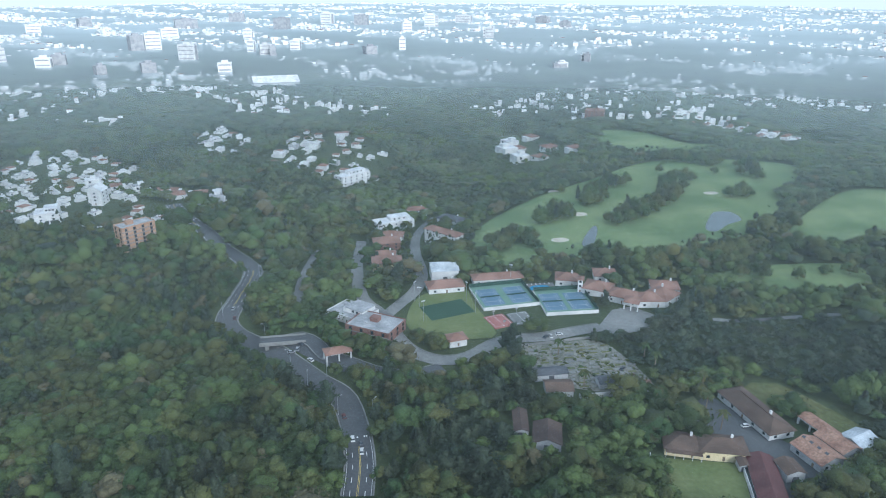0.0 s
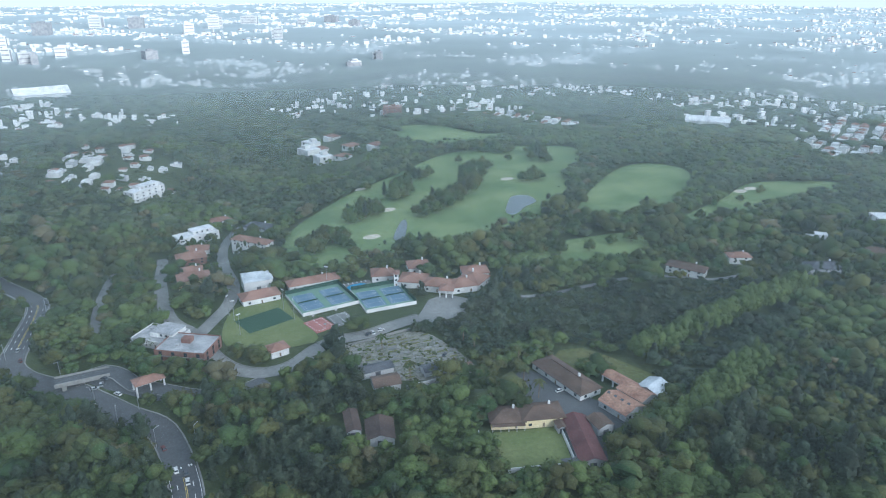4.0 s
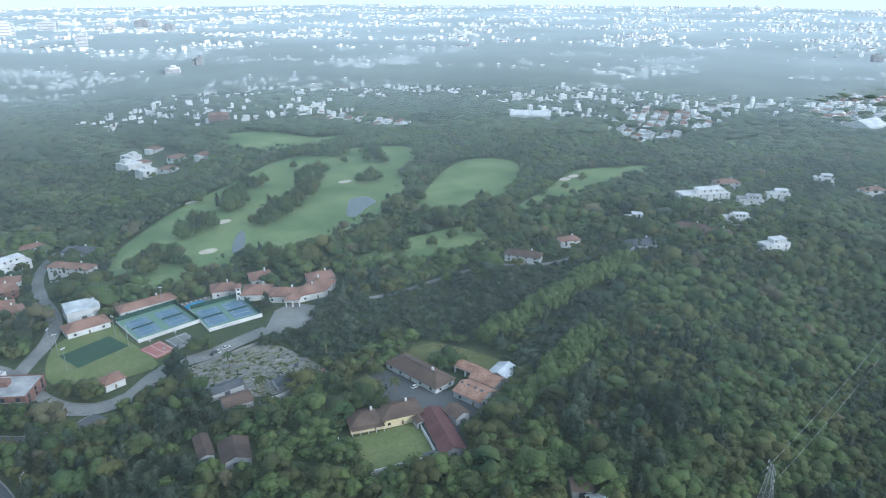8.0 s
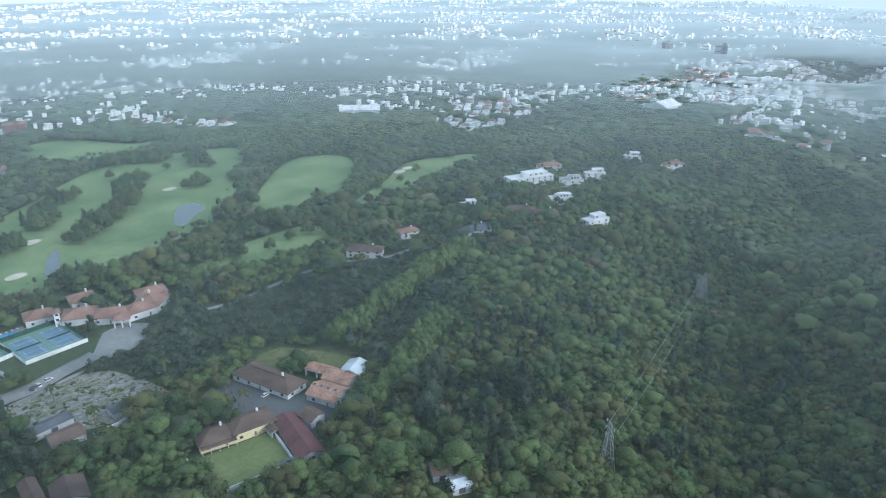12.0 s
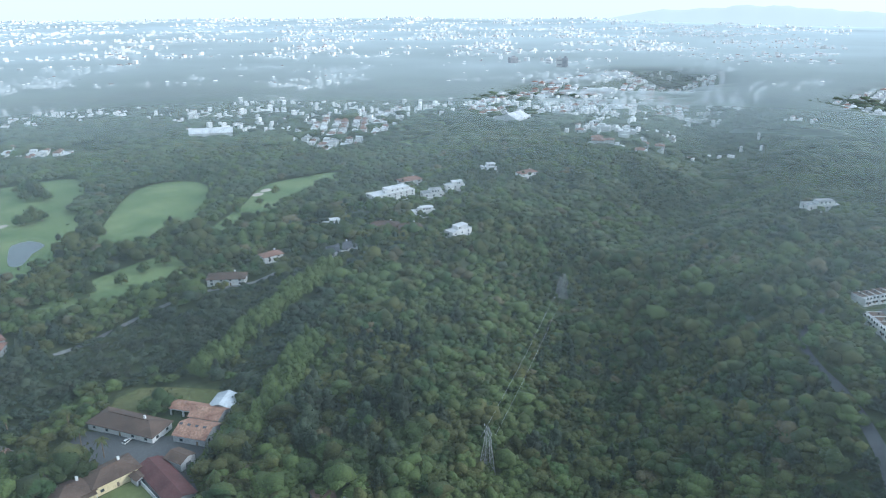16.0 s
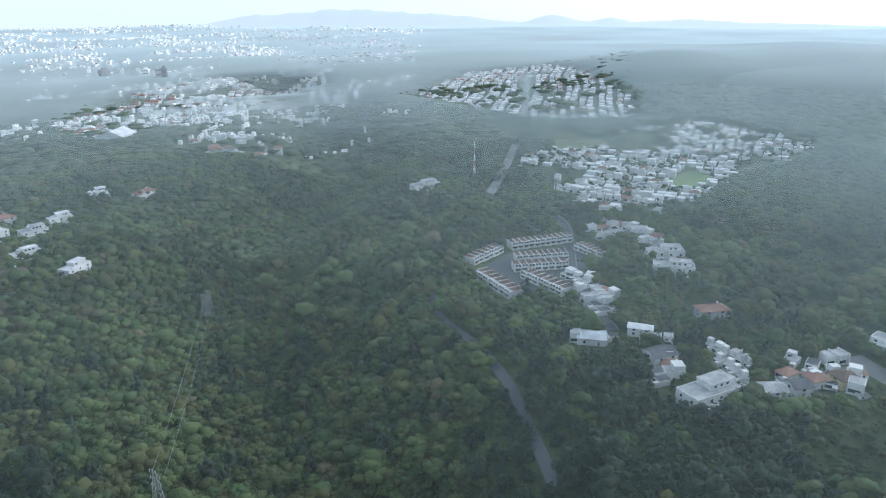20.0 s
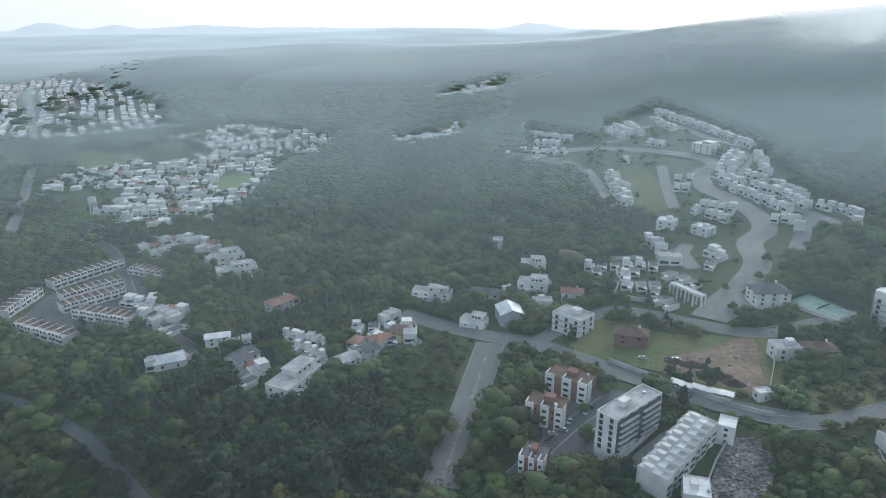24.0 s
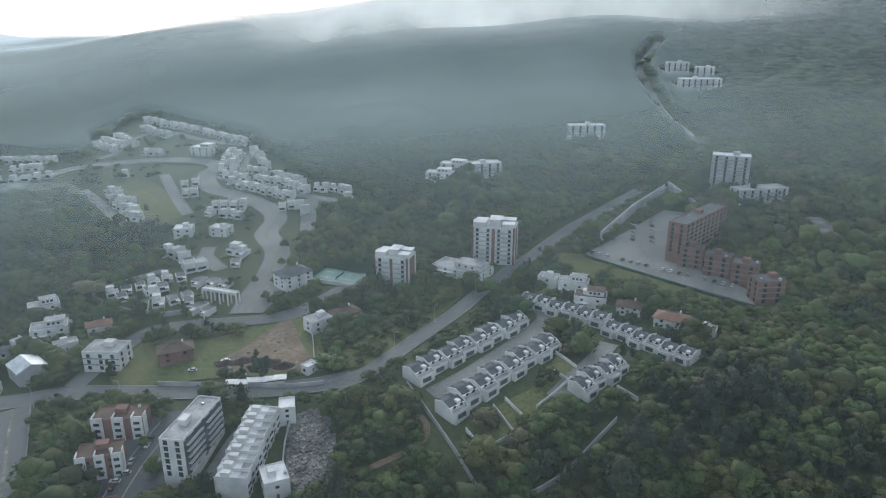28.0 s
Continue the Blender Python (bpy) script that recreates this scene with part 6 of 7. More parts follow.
# ---- the bridge over the highway ----
(ax_, ay_), (bx_, by_) = BRIDGE
len_ = math.hypot(bx_ - ax_, by_ - ay_)
t_ = thing("road_bridge", (ax_ + bx_) / 2, (ay_ + by_) / 2, math.degrees(math.atan2(by_ - ay_, bx_ - ax_)), "pale concrete road bridge with parapets over the highway", "bridge", z=.25)
part("deck", Shape().box(-len_ / 2 - 4, -4, -.8, len_ / 2 + 4, 4, 0), "asphalt", t_)
for s_ in (-1, 1):
    part("parapet", Shape().box(-len_ / 2 - 4, s_ * 4 - .2, -1.2, len_ / 2 + 4, s_ * 4 + .2, 1.0), "concrete", t_)
    part("abutment", Shape().box(s_ * len_ / 2 - 1, -4, -7, s_ * len_ / 2 + 1, 4, -.8), "concrete", t_)
    part("pier", Shape().tube((s_ * 3, 0, -7), (s_ * 3, 0, -.8), .7, n=10), "concrete", t_)
# lane arrows on the highway
for x_, y_ in ARROWS:
    i_ = int(np.argmin([math.hypot(x_ - p[0], y_ - p[1]) for p in MAIN_ROAD]))
    a_, b_ = MAIN_ROAD[max(0, i_ - 1)], MAIN_ROAD[min(len(MAIN_ROAD) - 1, i_ + 1)]
    k_ = Shape().box(-1.6, -.15, 0, .6, .15, .012).prism([(.6, -.5), (1.7, 0), (.6, .5)], 0, .012)
    o_ = part("lane_arrow", k_, "line")
    o_.matrix_world = pose(x_, y_, ground_z(x_, y_) + .14, 0, 0, math.degrees(math.atan2(b_[1] - a_[1], b_[0] - a_[0])))
    tagged(o_, "white arrow painted on the highway", "road marking", kind="structure")


# ---- walls, paths ----
def garden_wall(pts, high, label, material="white", thick=.35, straight=False):
    line = curve_points(pts, 6)
    if straight:
        line = [tuple(np.array(a) + (np.array(b) - np.array(a)) * u) for a, b in zip(pts, pts[1:]) for u in np.linspace(0, 1, 9)[:-1]] + [pts[-1]]
    s = Shape()
    for (ax, ay), (bx, by) in zip(line, line[1:]):
        n = np.array([-(by - ay), bx - ax])
        n = n / (np.linalg.norm(n) + 1e-9) * thick / 2
        za, zb = ground_z(ax, ay), ground_z(bx, by)
        q = [(ax - n[0], ay - n[1], za), (bx - n[0], by - n[1], zb), (bx + n[0], by + n[1], zb), (ax + n[0], ay + n[1], za)]
        k = len(s.v)
        s.v += [(p[0], p[1], p[2] - 1.5) for p in q] + [(p[0], p[1], p[2] + high) for p in q]
        s.f += [tuple(k + i for i in f) for f in ((4, 5, 6, 7), (0, 1, 5, 4), (1, 2, 6, 5), (2, 3, 7, 6), (3, 0, 4, 7))]
        clear_disc(ax, ay, 5)
    tagged(part("garden_wall", s, material), label, "wall", kind="structure")


garden_wall(WALL_LAWN, 2.2, "white wall round the square lawn")
garden_wall(WALL_LAWN_WEST, 2.2, "white wall beside the lawn")
garden_wall(WALL_NURSERY, 2.4, "long white nursery wall")
garden_wall(WALL_NURSERY_NORTH, 1.2, "low pale wall along the nursery", "concrete")
garden_wall(WALL_ESTATE, 2.6, "pale wall round the walled estate", "greywall")
garden_wall(WALL_TERRACE, 2.2, "pale wall down the slope beside the terraces", "greywall")
garden_wall(WALL_TERRACE_EAST, 2.2, "pale wall through the woods below the terraces", "greywall")
garden_wall(WALL_SITE, 3, "pale concrete wall of the building site", "greywall")
garden_wall(WALL_ROAD, 2.4, "grey wall along the street", "greywall")
garden_wall(WALL_PARKING, 1.6, "dark hedge-topped wall below the car park", "mesh", 1.2)
garden_wall(WALL_RETAIN, 7, "high grey retaining wall above the car park", "greywall", 1.0, True)
garden_wall(WALL_DUMP, 2.4, "pale wall beside the rubble lot", "greywall")
garden_wall(WALL_GARDEN, 2.6, "tall white garden wall with pillars")
for line_ in GARDEN_WALLS:
    garden_wall(line_, 1.8, "white wall between back gardens of the terraces", straight=True)
garden_wall(WALL_HOUSE, 3.0, "white wall in front of the modern house")
road("footpath", FOOTPATH, 3, "sandy track through the wood", "earth", margin=2, kerb=False)
road("footpath_east", FOOTPATH_EAST, 2.5, "sandy track at the forest's edge", "earth", margin=2, kerb=False)
lawn("landslip", SCAR, "rubble", "bare rocky scar on the wooded slope", "scar", .3)

# ---- white stalls, earth heaps, rubble ----
stall = None
row_turn = math.degrees(math.atan2(STALLS[-1][1] - STALLS[0][1], STALLS[-1][0] - STALLS[0][0]))
for x_, y_ in STALLS:
    if stall:
        copy_thing(stall, pose(x_, y_, ground_z(x_, y_), 0, 0, row_turn))
        continue
    stall = thing("market_stall", x_, y_, row_turn, "white-roofed stall in a row beside the street", "stall", "stalls along the street")
    part("roof", hip(5.6, 4, 2.6, .5, .3, -2), "litwhite", stall)
    part("counter", Shape().box(-2.1, -1.9, -.5, 2.1, -1.5, 1.1), "white", stall)
    for a_ in (-2.1, 2.1):
        for b_ in (-1.9, 1.9):
            part("post", Shape().box(a_ - .06, b_ - .06, -.5, a_ + .06, b_ + .06, 2.7), "metal", stall)
for k_, (x_, y_) in enumerate(DIRT_HEAPS):
    s_ = Shape()
    g_ = random.Random(k_)
    rows_ = [[(math.cos(a * .524) * r * g_.uniform(.85, 1.15) * 7, math.sin(a * .524) * r * g_.uniform(.85, 1.15) * 4.5, (1 - r) * 3.2 - .3) for a in range(12)] for r in (1, .75, .5, .25)]
    s_.v = [p for q in rows_ for p in q] + [(0, 0, 2.9)]
    s_.f = [(i * 12 + j, i * 12 + (j + 1) % 12, i * 12 + 12 + (j + 1) % 12, i * 12 + 12 + j) for i in range(3) for j in range(12)] + [(36 + j, 36 + (j + 1) % 12, 48) for j in range(12)]
    o_ = part("dirt_mound", s_, "darkearth", smooth=True)
    o_.matrix_world = pose(x_, y_, ground_z(x_, y_), 0, 0, 20 * k_)
    tagged(o_, "mound of dark damp soil on the building site", "mound", "mounds")


def strewn(name, pts, count, seed, label, big, material):
    g = random.Random(seed)
    q = np.array(pts)
    s = Shape()
    n = 0
    while n < count:
        x, y = g.uniform(q[:, 0].min(), q[:, 0].max()), g.uniform(q[:, 1].min(), q[:, 1].max())
        if not inside(pts, np.array(x), np.array(y)):
            continue
        n += 1
        a, w, d, h = g.uniform(0, 3.1), g.uniform(.4, big), g.uniform(.3, big * .6), g.uniform(.2, .9)
        c, b = math.cos(a), math.sin(a)
        z = ground_z(x, y)
        s.prism([(x + u * w * c - v * d * b, y + u * w * b + v * d * c) for u, v in ((-1, -1), (1, -.8), (.9, 1), (-.8, .9))], z - .2, z + h)
    tagged(part(name, s, material), label, "rubble", kind="stuff")


strewn("rubble_heap", DUMP, 420, 5, "broken concrete and planks strewn over the lot", 1.1, "rubble")
strewn("nursery_beds", NURSERY, 200, 6, "rows of potted plants and pallets in the nursery", 1.7, "plots")
strewn("nursery_plants", NURSERY, 120, 8, "clumps of green nursery plants", 1.5, "leaf")
strewn("site_debris", EARTHWORK, 22, 7, "boards and debris on the building site", 1.5, "rubble")


# ---- cars ----
def car_kind(k):
    t = new("car")
    paint, label = (("white", "white car with dark windows"), ("slate", "dark grey car with black windows"), ("metal", "silver car with dark windows"), ("maroon", "dark red car with dark windows"))[k]
    tagged(t, label, "car", "cars")
    b = Shape()
    prof = [(-2.15, .35), (2.15, .35), (2.2, .75), (1.2, .92), (-2.1, 1.0)]
    b.v = [(x, y, z) for y in (-.88, .88) for x, z in prof]
    b.f = [(0, 1, 2, 3, 4), (9, 8, 7, 6, 5)] + [(j, 5 + j, 5 + (j + 1) % 5, (j + 1) % 5) for j in range(5)]
    part("body", b, paint, t)
    c = Shape()
    prof = [(-1.9, .98), (1.15, .93), (.45, 1.45), (-1.4, 1.48)]
    c.v = [(x, y * (1 if z < 1.2 else .82), z) for y in (-.82, .82) for x, z in prof]
    c.f = [(0, 1, 2, 3), (7, 6, 5, 4)] + [(j, 4 + j, 4 + (j + 1) % 4, (j + 1) % 4) for j in range(4)]
    part("cabin", c, "glass", t)
    part("roof", Shape().box(-1.35, -.66, 1.47, .4, .66, 1.53), paint, t)
    for x in (-1.35, 1.35):
        for s in (-1, 1):
            wheel = part("wheel", Shape().tube((x, s * .72, .32), (x, s * .92, .32), .32, n=10), "rubber", t)
            if s < 0:
                pass
    return t


CARS = [car_kind(k) for k in range(4)]
CAR_COUNT = [0]


def park(x, y, turn, z=.15):
    k = CAR_COUNT[0]
    CAR_COUNT[0] += 1
    m = pose(x, y, ground_z(x, y) + z, 0, 0, turn)
    if k < 4:
        CARS[k].matrix_world = m
    else:
        copy_thing(CARS[(k * 7 + k // 3) % 4], m)


for k_, (x_, y_) in enumerate(CARS_ROAD):
    i_ = int(np.argmin([math.hypot(x_ - p[0], y_ - p[1]) for p in MAIN_ROAD]))
    a_, b_ = MAIN_ROAD[max(0, i_ - 1)], MAIN_ROAD[min(len(MAIN_ROAD) - 1, i_ + 1)]
    park(x_, y_, math.degrees(math.atan2(b_[1] - a_[1], b_[0] - a_[0])))
for k_, (x_, y_) in enumerate(CARS_YARD):
    park(x_, y_, 20 + 90 * (k_ % 2))
for k_, (x_, y_) in enumerate(CARS_CLUB):
    park(x_, y_, 15 + 40 * (k_ % 3))
a_, b_ = Vector(PARKING[0]), Vector(PARKING[4])
for k_ in range(19):  # the lower row of the car park
    if k_ % 5 != 3:
        p_ = a_.lerp(b_, .06 + k_ * .048)
        park(p_.x + 1.5, p_.y - 5.5, math.degrees(math.atan2(b_.y - a_.y, b_.x - a_.x)) + 90, .18)
a_, b_ = Vector(PARKING[1]), Vector(PARKING[3])
for k_ in range(16):  # rows of the upper bay
    p_ = a_.lerp(b_, .1 + (k_ % 8) * .1)
    park(p_.x + 9 + (k_ // 8) * 13, p_.y + 6, -60 + (k_ % 3) * 3, .18)


# ---- lamps, masts, pylons, wires ----
def street_lamp(x, y, turn, high=10.0):
    t = thing("street_lamp", x, y, turn, "grey steel street lamp with a curved arm", "street lamp", "street lamps")
    part("pole", Shape().tube((0, 0, -.3), (0, 0, high), .14, .08), "metal", t)
    arm = part("arm", Shape().tube((0, 0, high - .1), (1.8, 0, high + .5), .06), "metal", t)
    part("lamp_head", Shape().box(1.6, -.18, high + .38, 2.5, .18, high + .56), "flatroof", arm)
    return t


l_ = None
for k_, (x_, y_) in enumerate(LAMPS_MAIN + LAMPS_CROSS):
    if l_:
        copy_thing(l_, pose(x_, y_, ground_z(x_, y_), 0, 0, 47 * k_))
    else:
        l_ = street_lamp(x_, y_, 30)
l_ = None
for k_, (x_, y_) in enumerate(FLOODLIGHTS):
    if l_:
        copy_thing(l_, pose(x_, y_, ground_z(x_, y_), 0, 0, 30 * k_))
        continue
    l_ = thing("floodlight_mast", x_, y_, 0, "tall thin floodlight mast by the sports field", "floodlight", "floodlights")
    part("pole", Shape().tube((0, 0, -.3), (0, 0, 13), .16, .1), "metal", l_)
    part("lamp_bar", Shape().box(-1.2, -.06, 12.6, 1.2, .06, 12.75), "metal", l_)
    for a_ in (-1, -.35, .35, 1):
        part("lamp", Shape().box(a_ - .22, -.2, 12.75, a_ + .22, .15, 13.2), "whiteroof", l_)


def pylon(x, y, turn, high, label):
    """A lattice power pylon: four legs, braces, three pairs of arms."""
    t = thing("power_pylon", x, y, turn, label, "pylon", "pylons")
    clear_disc(x, y, 7)

    def at(s, u, z):
        k = 2.4 * (1 - z / high) + .45
        return (s * k, u * k, z)
    for s in (-1, 1):
        for u in (-1, 1):
            part("leg", Shape().tube(at(s, u, -1), at(s, u, high), .1, .07, 4), "metal", t)
    n = 9
    for i in range(n):
        a, b = i * high / n, (i + 1) * high / n
        k = Shape()
        for p, q in (((-1, -1), (1, -1)), ((1, -1), (1, 1)), ((1, 1), (-1, 1)), ((-1, 1), (-1, -1))):
            k.tube(at(*p, a), at(*q, b), .035, n=3).tube(at(*q, a), at(*p, b), .035, n=3).tube(at(*p, b), at(*q, b), .03, n=3)
        part("brace", k, "metal", t)
    for i, z in enumerate((high - 1, high - 4.5, high - 8)):
        for s in (-1, 1):
            arm = part("arm", Shape().tube((s * .4, 0, z), (s * 4.2, 0, z + .3), .06, n=4).tube((s * .4, 0, z + 1.3), (s * 4.2, 0, z + .3), .05, n=4), "metal", t)
            part("insulator", Shape().tube((s * 4.1, 0, z + .2), (s * 4.1, 0, z - 1.1), .12, n=6), "white", arm)


for k_, (x_, y_) in enumerate(PYLONS + FAR_PYLONS):
    pylon(x_, y_, 55, 24 if k_ < 2 else 20, "grey lattice power pylon rising from the forest")
for (ax, ay), (bx, by) in zip((PYLONS + FAR_PYLONS)[:2], (PYLONS + FAR_PYLONS)[1:3]):
    if math.hypot(ax - bx, ay - by) > 400:
        continue
    for o_ in (-4, 4):
        s_ = Shape()
        pts_ = []
        for u_ in np.linspace(0, 1, 13):
            x_, y_ = ax + (bx - ax) * u_ + o_ * .6, ay + (by - ay) * u_ - o_ * .6
            pts_.append((x_, y_, (ground_z(ax, ay) + 19) * (1 - u_) + (ground_z(bx, by) + 17) * u_ - 9 * 4 * u_ * (1 - u_) * .4))
        for p_, q_ in zip(pts_, pts_[1:]):
            s_.tube(p_, q_, .05, n=3)
        tagged(part("power_line", s_, "metal"), "sagging power line over the forest", "cable")

x_, y_ = MAST[0]
t_ = thing("radio_mast", x_, y_, 0, "red and white lattice radio mast on the rim", "mast")
clear_disc(x_, y_, 6)
for i_ in range(6):
    k_ = Shape()
    for a_ in range(3):
        c_, s_ = math.cos(a_ * 2.094), math.sin(a_ * 2.094)
        c2, s2 = math.cos(a_ * 2.094 + 2.094), math.sin(a_ * 2.094 + 2.094)
        r0, r1 = 1.6 - .22 * i_, 1.6 - .22 * (i_ + 1)
        k_.tube((c_ * r0, s_ * r0, i_ * 7), (c_ * r1, s_ * r1, i_ * 7 + 7), .16, n=4).tube((c_ * r0, s_ * r0, i_ * 7), (c2 * r1, s2 * r1, i_ * 7 + 7), .09, n=3)
    part("mast_section", k_, ("red", "white")[i_ % 2], t_)
x_, y_ = WATER_TOWER[0]
t_ = thing("water_tower", x_, y_, 0, "white water tower on legs above the trees", "water tower")
clear_disc(x_, y_, 8)
part("tank", Shape().tube((0, 0, 13), (0, 0, 20), 3.4, 3.4, 16).tube((0, 0, 20), (0, 0, 21.4), 3.4, .4, 16), "white", t_, "white steel tank", True)
for a_ in range(6):
    c_, s_ = math.cos(a_ * 1.047), math.sin(a_ * 1.047)
    part("leg", Shape().tube((3.2 * c_, 3.2 * s_, -1), (2.8 * c_, 2.8 * s_, 13.2), .28), "white", t_)


# ---- woods ----
clear_area(ORCHARD, 5)
clear_area(ORCHARD_SOUTH, 5)
for a_, b_ in (HEDGE_A, HEDGE_B):
    for u_ in np.linspace(0, 1, 60):
        clear_disc(a_[0] + (b_[0] - a_[0]) * u_, a_[1] + (b_[1] - a_[1]) * u_, 9)
clear_area(PINE_SLOPE, 4)
clear_area(RAVINE_PINES, 4)
# dark pines stand in here for broad-crowned trees of a darker tone
clear_area(DARK_WOOD, 4)
clear_area(SCRUB, 3)
clear_area(SCRUB_EAST, 3)
rng = np.random.default_rng(7)


def ico(level):
    bm = bmesh.new()
    bmesh.ops.create_icosphere(bm, subdivisions=level, radius=1)
    v = np.array([p.co[:] for p in bm.verts])
    f = np.array([[p.index for p in q.verts] for q in bm.faces])
    bm.free()
    return v, f


ICO = {k: ico(k) for k in (1, 2)}


def lump(level, seed, rough=.22, bottom=-.45):
    """An uneven clump, open below."""
    v, f = ICO[level]
    f = f[v[f].mean(1)[:, 2] > bottom]
    used, f = np.unique(f, return_inverse=True)
    v = v[used] * (1 + np.random.default_rng(seed).normal(0, rough, (len(used), 1)))
    return v, f.reshape(-1, 3)


def merge(bits):
    v, f, n = [], [], 0
    for a, b in bits:
        v.append(a)
        f.append(b + n)
        n += len(a)
    return np.concatenate(v), np.concatenate(f)


def sprays(seed, n, spread, size, top=1.0):
    """Loose leaf sprays that break a crown's outline."""
    g = np.random.default_rng(seed)
    d = g.normal(0, 1, (n, 3))
    d[:, 2] = np.abs(d[:, 2]) - .3
    d /= np.linalg.norm(d, axis=1)[:, None]
    c = d * spread * g.uniform(.85, 1.12, (n, 1))
    a, b = g.normal(0, 1, (n, 3)), g.normal(0, 1, (n, 3))
    a, b = (q / np.linalg.norm(q, axis=1)[:, None] * size * g.uniform(.6, 1.3, (n, 1)) for q in (a, b))
    c[:, 2] *= top
    v = np.stack([c, c + a, c + b], 1).reshape(-1, 3)
    return v, np.arange(3 * n).reshape(-1, 3)


def crown_broad(seed, lobes=6, level=1, loose=30):
    """A broad crown, about 1 wide and 1 high: lobes round a middle, and sprays."""
    g = np.random.default_rng(seed)
    bits = []
    for i in range(lobes):
        v, f = lump(level, seed * 31 + i)
        a = i * 2.4 + g.uniform(-.3, .3)
        d = 0 if i == 0 else g.uniform(.22, .36)
        s = g.uniform(.2, .3) if i else .3
        bits.append((v * (s, s, s * g.uniform(.8, 1.1)) + (d * math.cos(a), d * math.sin(a), .62 - .5 * d + g.uniform(-.1, .12) + (.08 if i == 0 else 0)), f))
    if loose:
        v, f = sprays(seed, loose, .5, .13, .8)
        bits.append((v + (0, 0, .5), f))
    return merge(bits)


def crown_fine(seed, lobes=10, loose=130):
    """A crown seen from nearer: more and smaller clumps, and many sprays."""
    g = np.random.default_rng(seed)
    bits = []
    for i in range(lobes):
        v, f = lump(1, seed * 37 + i, .3, -.15)
        a = i * 2.4 + g.uniform(-.3, .3)
        d = 0 if i == 0 else .42 * math.sqrt(g.uniform(.1, 1))
        s = g.uniform(.13, .23) if i else .28
        bits.append((v * (s, s, s * g.uniform(.8, 1.2)) + (d * math.cos(a), d * math.sin(a), .68 - .7 * d * d / .42 + g.uniform(-.1, .12)), f))
    v, f = sprays(seed, loose, .5, .10, .8)
    bits.append((v + (0, 0, .47), f))
    return merge(bits)


def crown_tall(seed, tiers=5, level=1, loose=20):
    """A narrow crown of clumps over one another."""
    g = np.random.default_rng(seed)
    bits = []
    for i in range(tiers):
        v, f = lump(level, seed * 17 + i, .25)
        u = i / (tiers - 1) if tiers > 1 else .5
        s = .27 * (1 - .62 * u)
        bits.append((v * (s, s, .17) + (g.uniform(-.07, .07), g.uniform(-.07, .07), .3 + .62 * u), f))
    if loose:
        v, f = sprays(seed, loose, .33, .12, 1.4)
        bits.append((v + (0, 0, .45), f))
    return merge(bits)


def trunk_mesh(high, r):
    s = Shape().tube((0, 0, -.5), (0, 0, high * .75), r, r * .5)
    for i in range(4):
        a = i * 1.7
        s.tube((0, 0, high * (.4 + .06 * i)), (math.cos(a) * high * .25, math.sin(a) * high * .25, high * (.62 + .06 * i)), r * .4, r * .15, 4)
    return s


def plant(name, templates, x, y, wide, high, material, label, category="woods", z=None):
    """Many trees in one mesh."""
    z = height(x, y) if z is None else z
    pick = rng.integers(0, len(templates), len(x))
    turn = rng.uniform(0, 2 * np.pi, len(x))
    vs, fs, n = [], [], 0
    for k, (tv, tf) in enumerate(templates):
        q = pick == k
        m = int(q.sum())
        if not m:
            continue
        c, s = np.cos(turn[q])[:, None], np.sin(turn[q])[:, None]
        v = np.empty((m, len(tv), 3), np.float32)
        v[..., 0] = (tv[:, 0] * c - tv[:, 1] * s) * wide[q][:, None] + x[q][:, None]
        v[..., 1] = (tv[:, 0] * s + tv[:, 1] * c) * wide[q][:, None] + y[q][:, None]
        v[..., 2] = tv[:, 2] * high[q][:, None] + z[q][:, None]
        f = (tf[None] + (np.arange(m) * len(tv))[:, None, None] + n).reshape(-1, 3)
        vs.append(v.reshape(-1, 3))
        fs.append(f)
        n += m * len(tv)
    ob = arrays(name, np.concatenate(vs), np.concatenate(fs), material, True)
    return tagged(ob, label, category, kind="stuff")


def scatter(r0, r1, step, az0=-48, az1=208):
    """A jittered grid of places between two distances."""
    n = int(r1 / step) + 1
    x, y = np.meshgrid(np.arange(-n, n + 1) * step, np.arange(-n, n + 1) * step)
    x = x + rng.uniform(-.45, .45, x.shape) * step
    y = y + rng.uniform(-.45, .45, y.shape) * step
    r, a = np.hypot(x, y), (np.degrees(np.arctan2(x, y)) + 150) % 360 - 150
    k = (r >= r0) & (r < r1) & (a > az0) & (a < az1 if az1 <= 210 else True)
    return x[k], y[k]


def waves(x, y, s, k=0):
    """A smooth random field between about -1 and 1."""
    return (np.sin(x / s + 1.3 * k) * np.sin(y / s * 1.1 + k) + .6 * np.sin((x + y) / s * 1.9 + 2 * k) + .4 * np.sin((x - 2 * y) / s * 1.3 + 3 * k)) / 2


BROAD = [crown_broad(i, 5, 1, 40) for i in range(6)]
RICH = [crown_fine(i + 300) for i in range(7)]
RICH_TALL = [crown_tall(i + 320, 7, 1, 70) for i in range(4)]
TALL = [crown_tall(i + 20, 4, 1, 18) for i in range(4)]
BROAD_MID = [crown_broad(i + 40, 3, 1, 8) for i in range(5)]
TALL_MID = [crown_tall(i + 60, 2, 1, 6) for i in range(3)]
CLUMP = [lump(1, i + 80, .3, -.2) for i in range(5)]
CLUMP = [(v * (.5, .5, .5) + (0, 0, .45), f) for v, f in CLUMP]


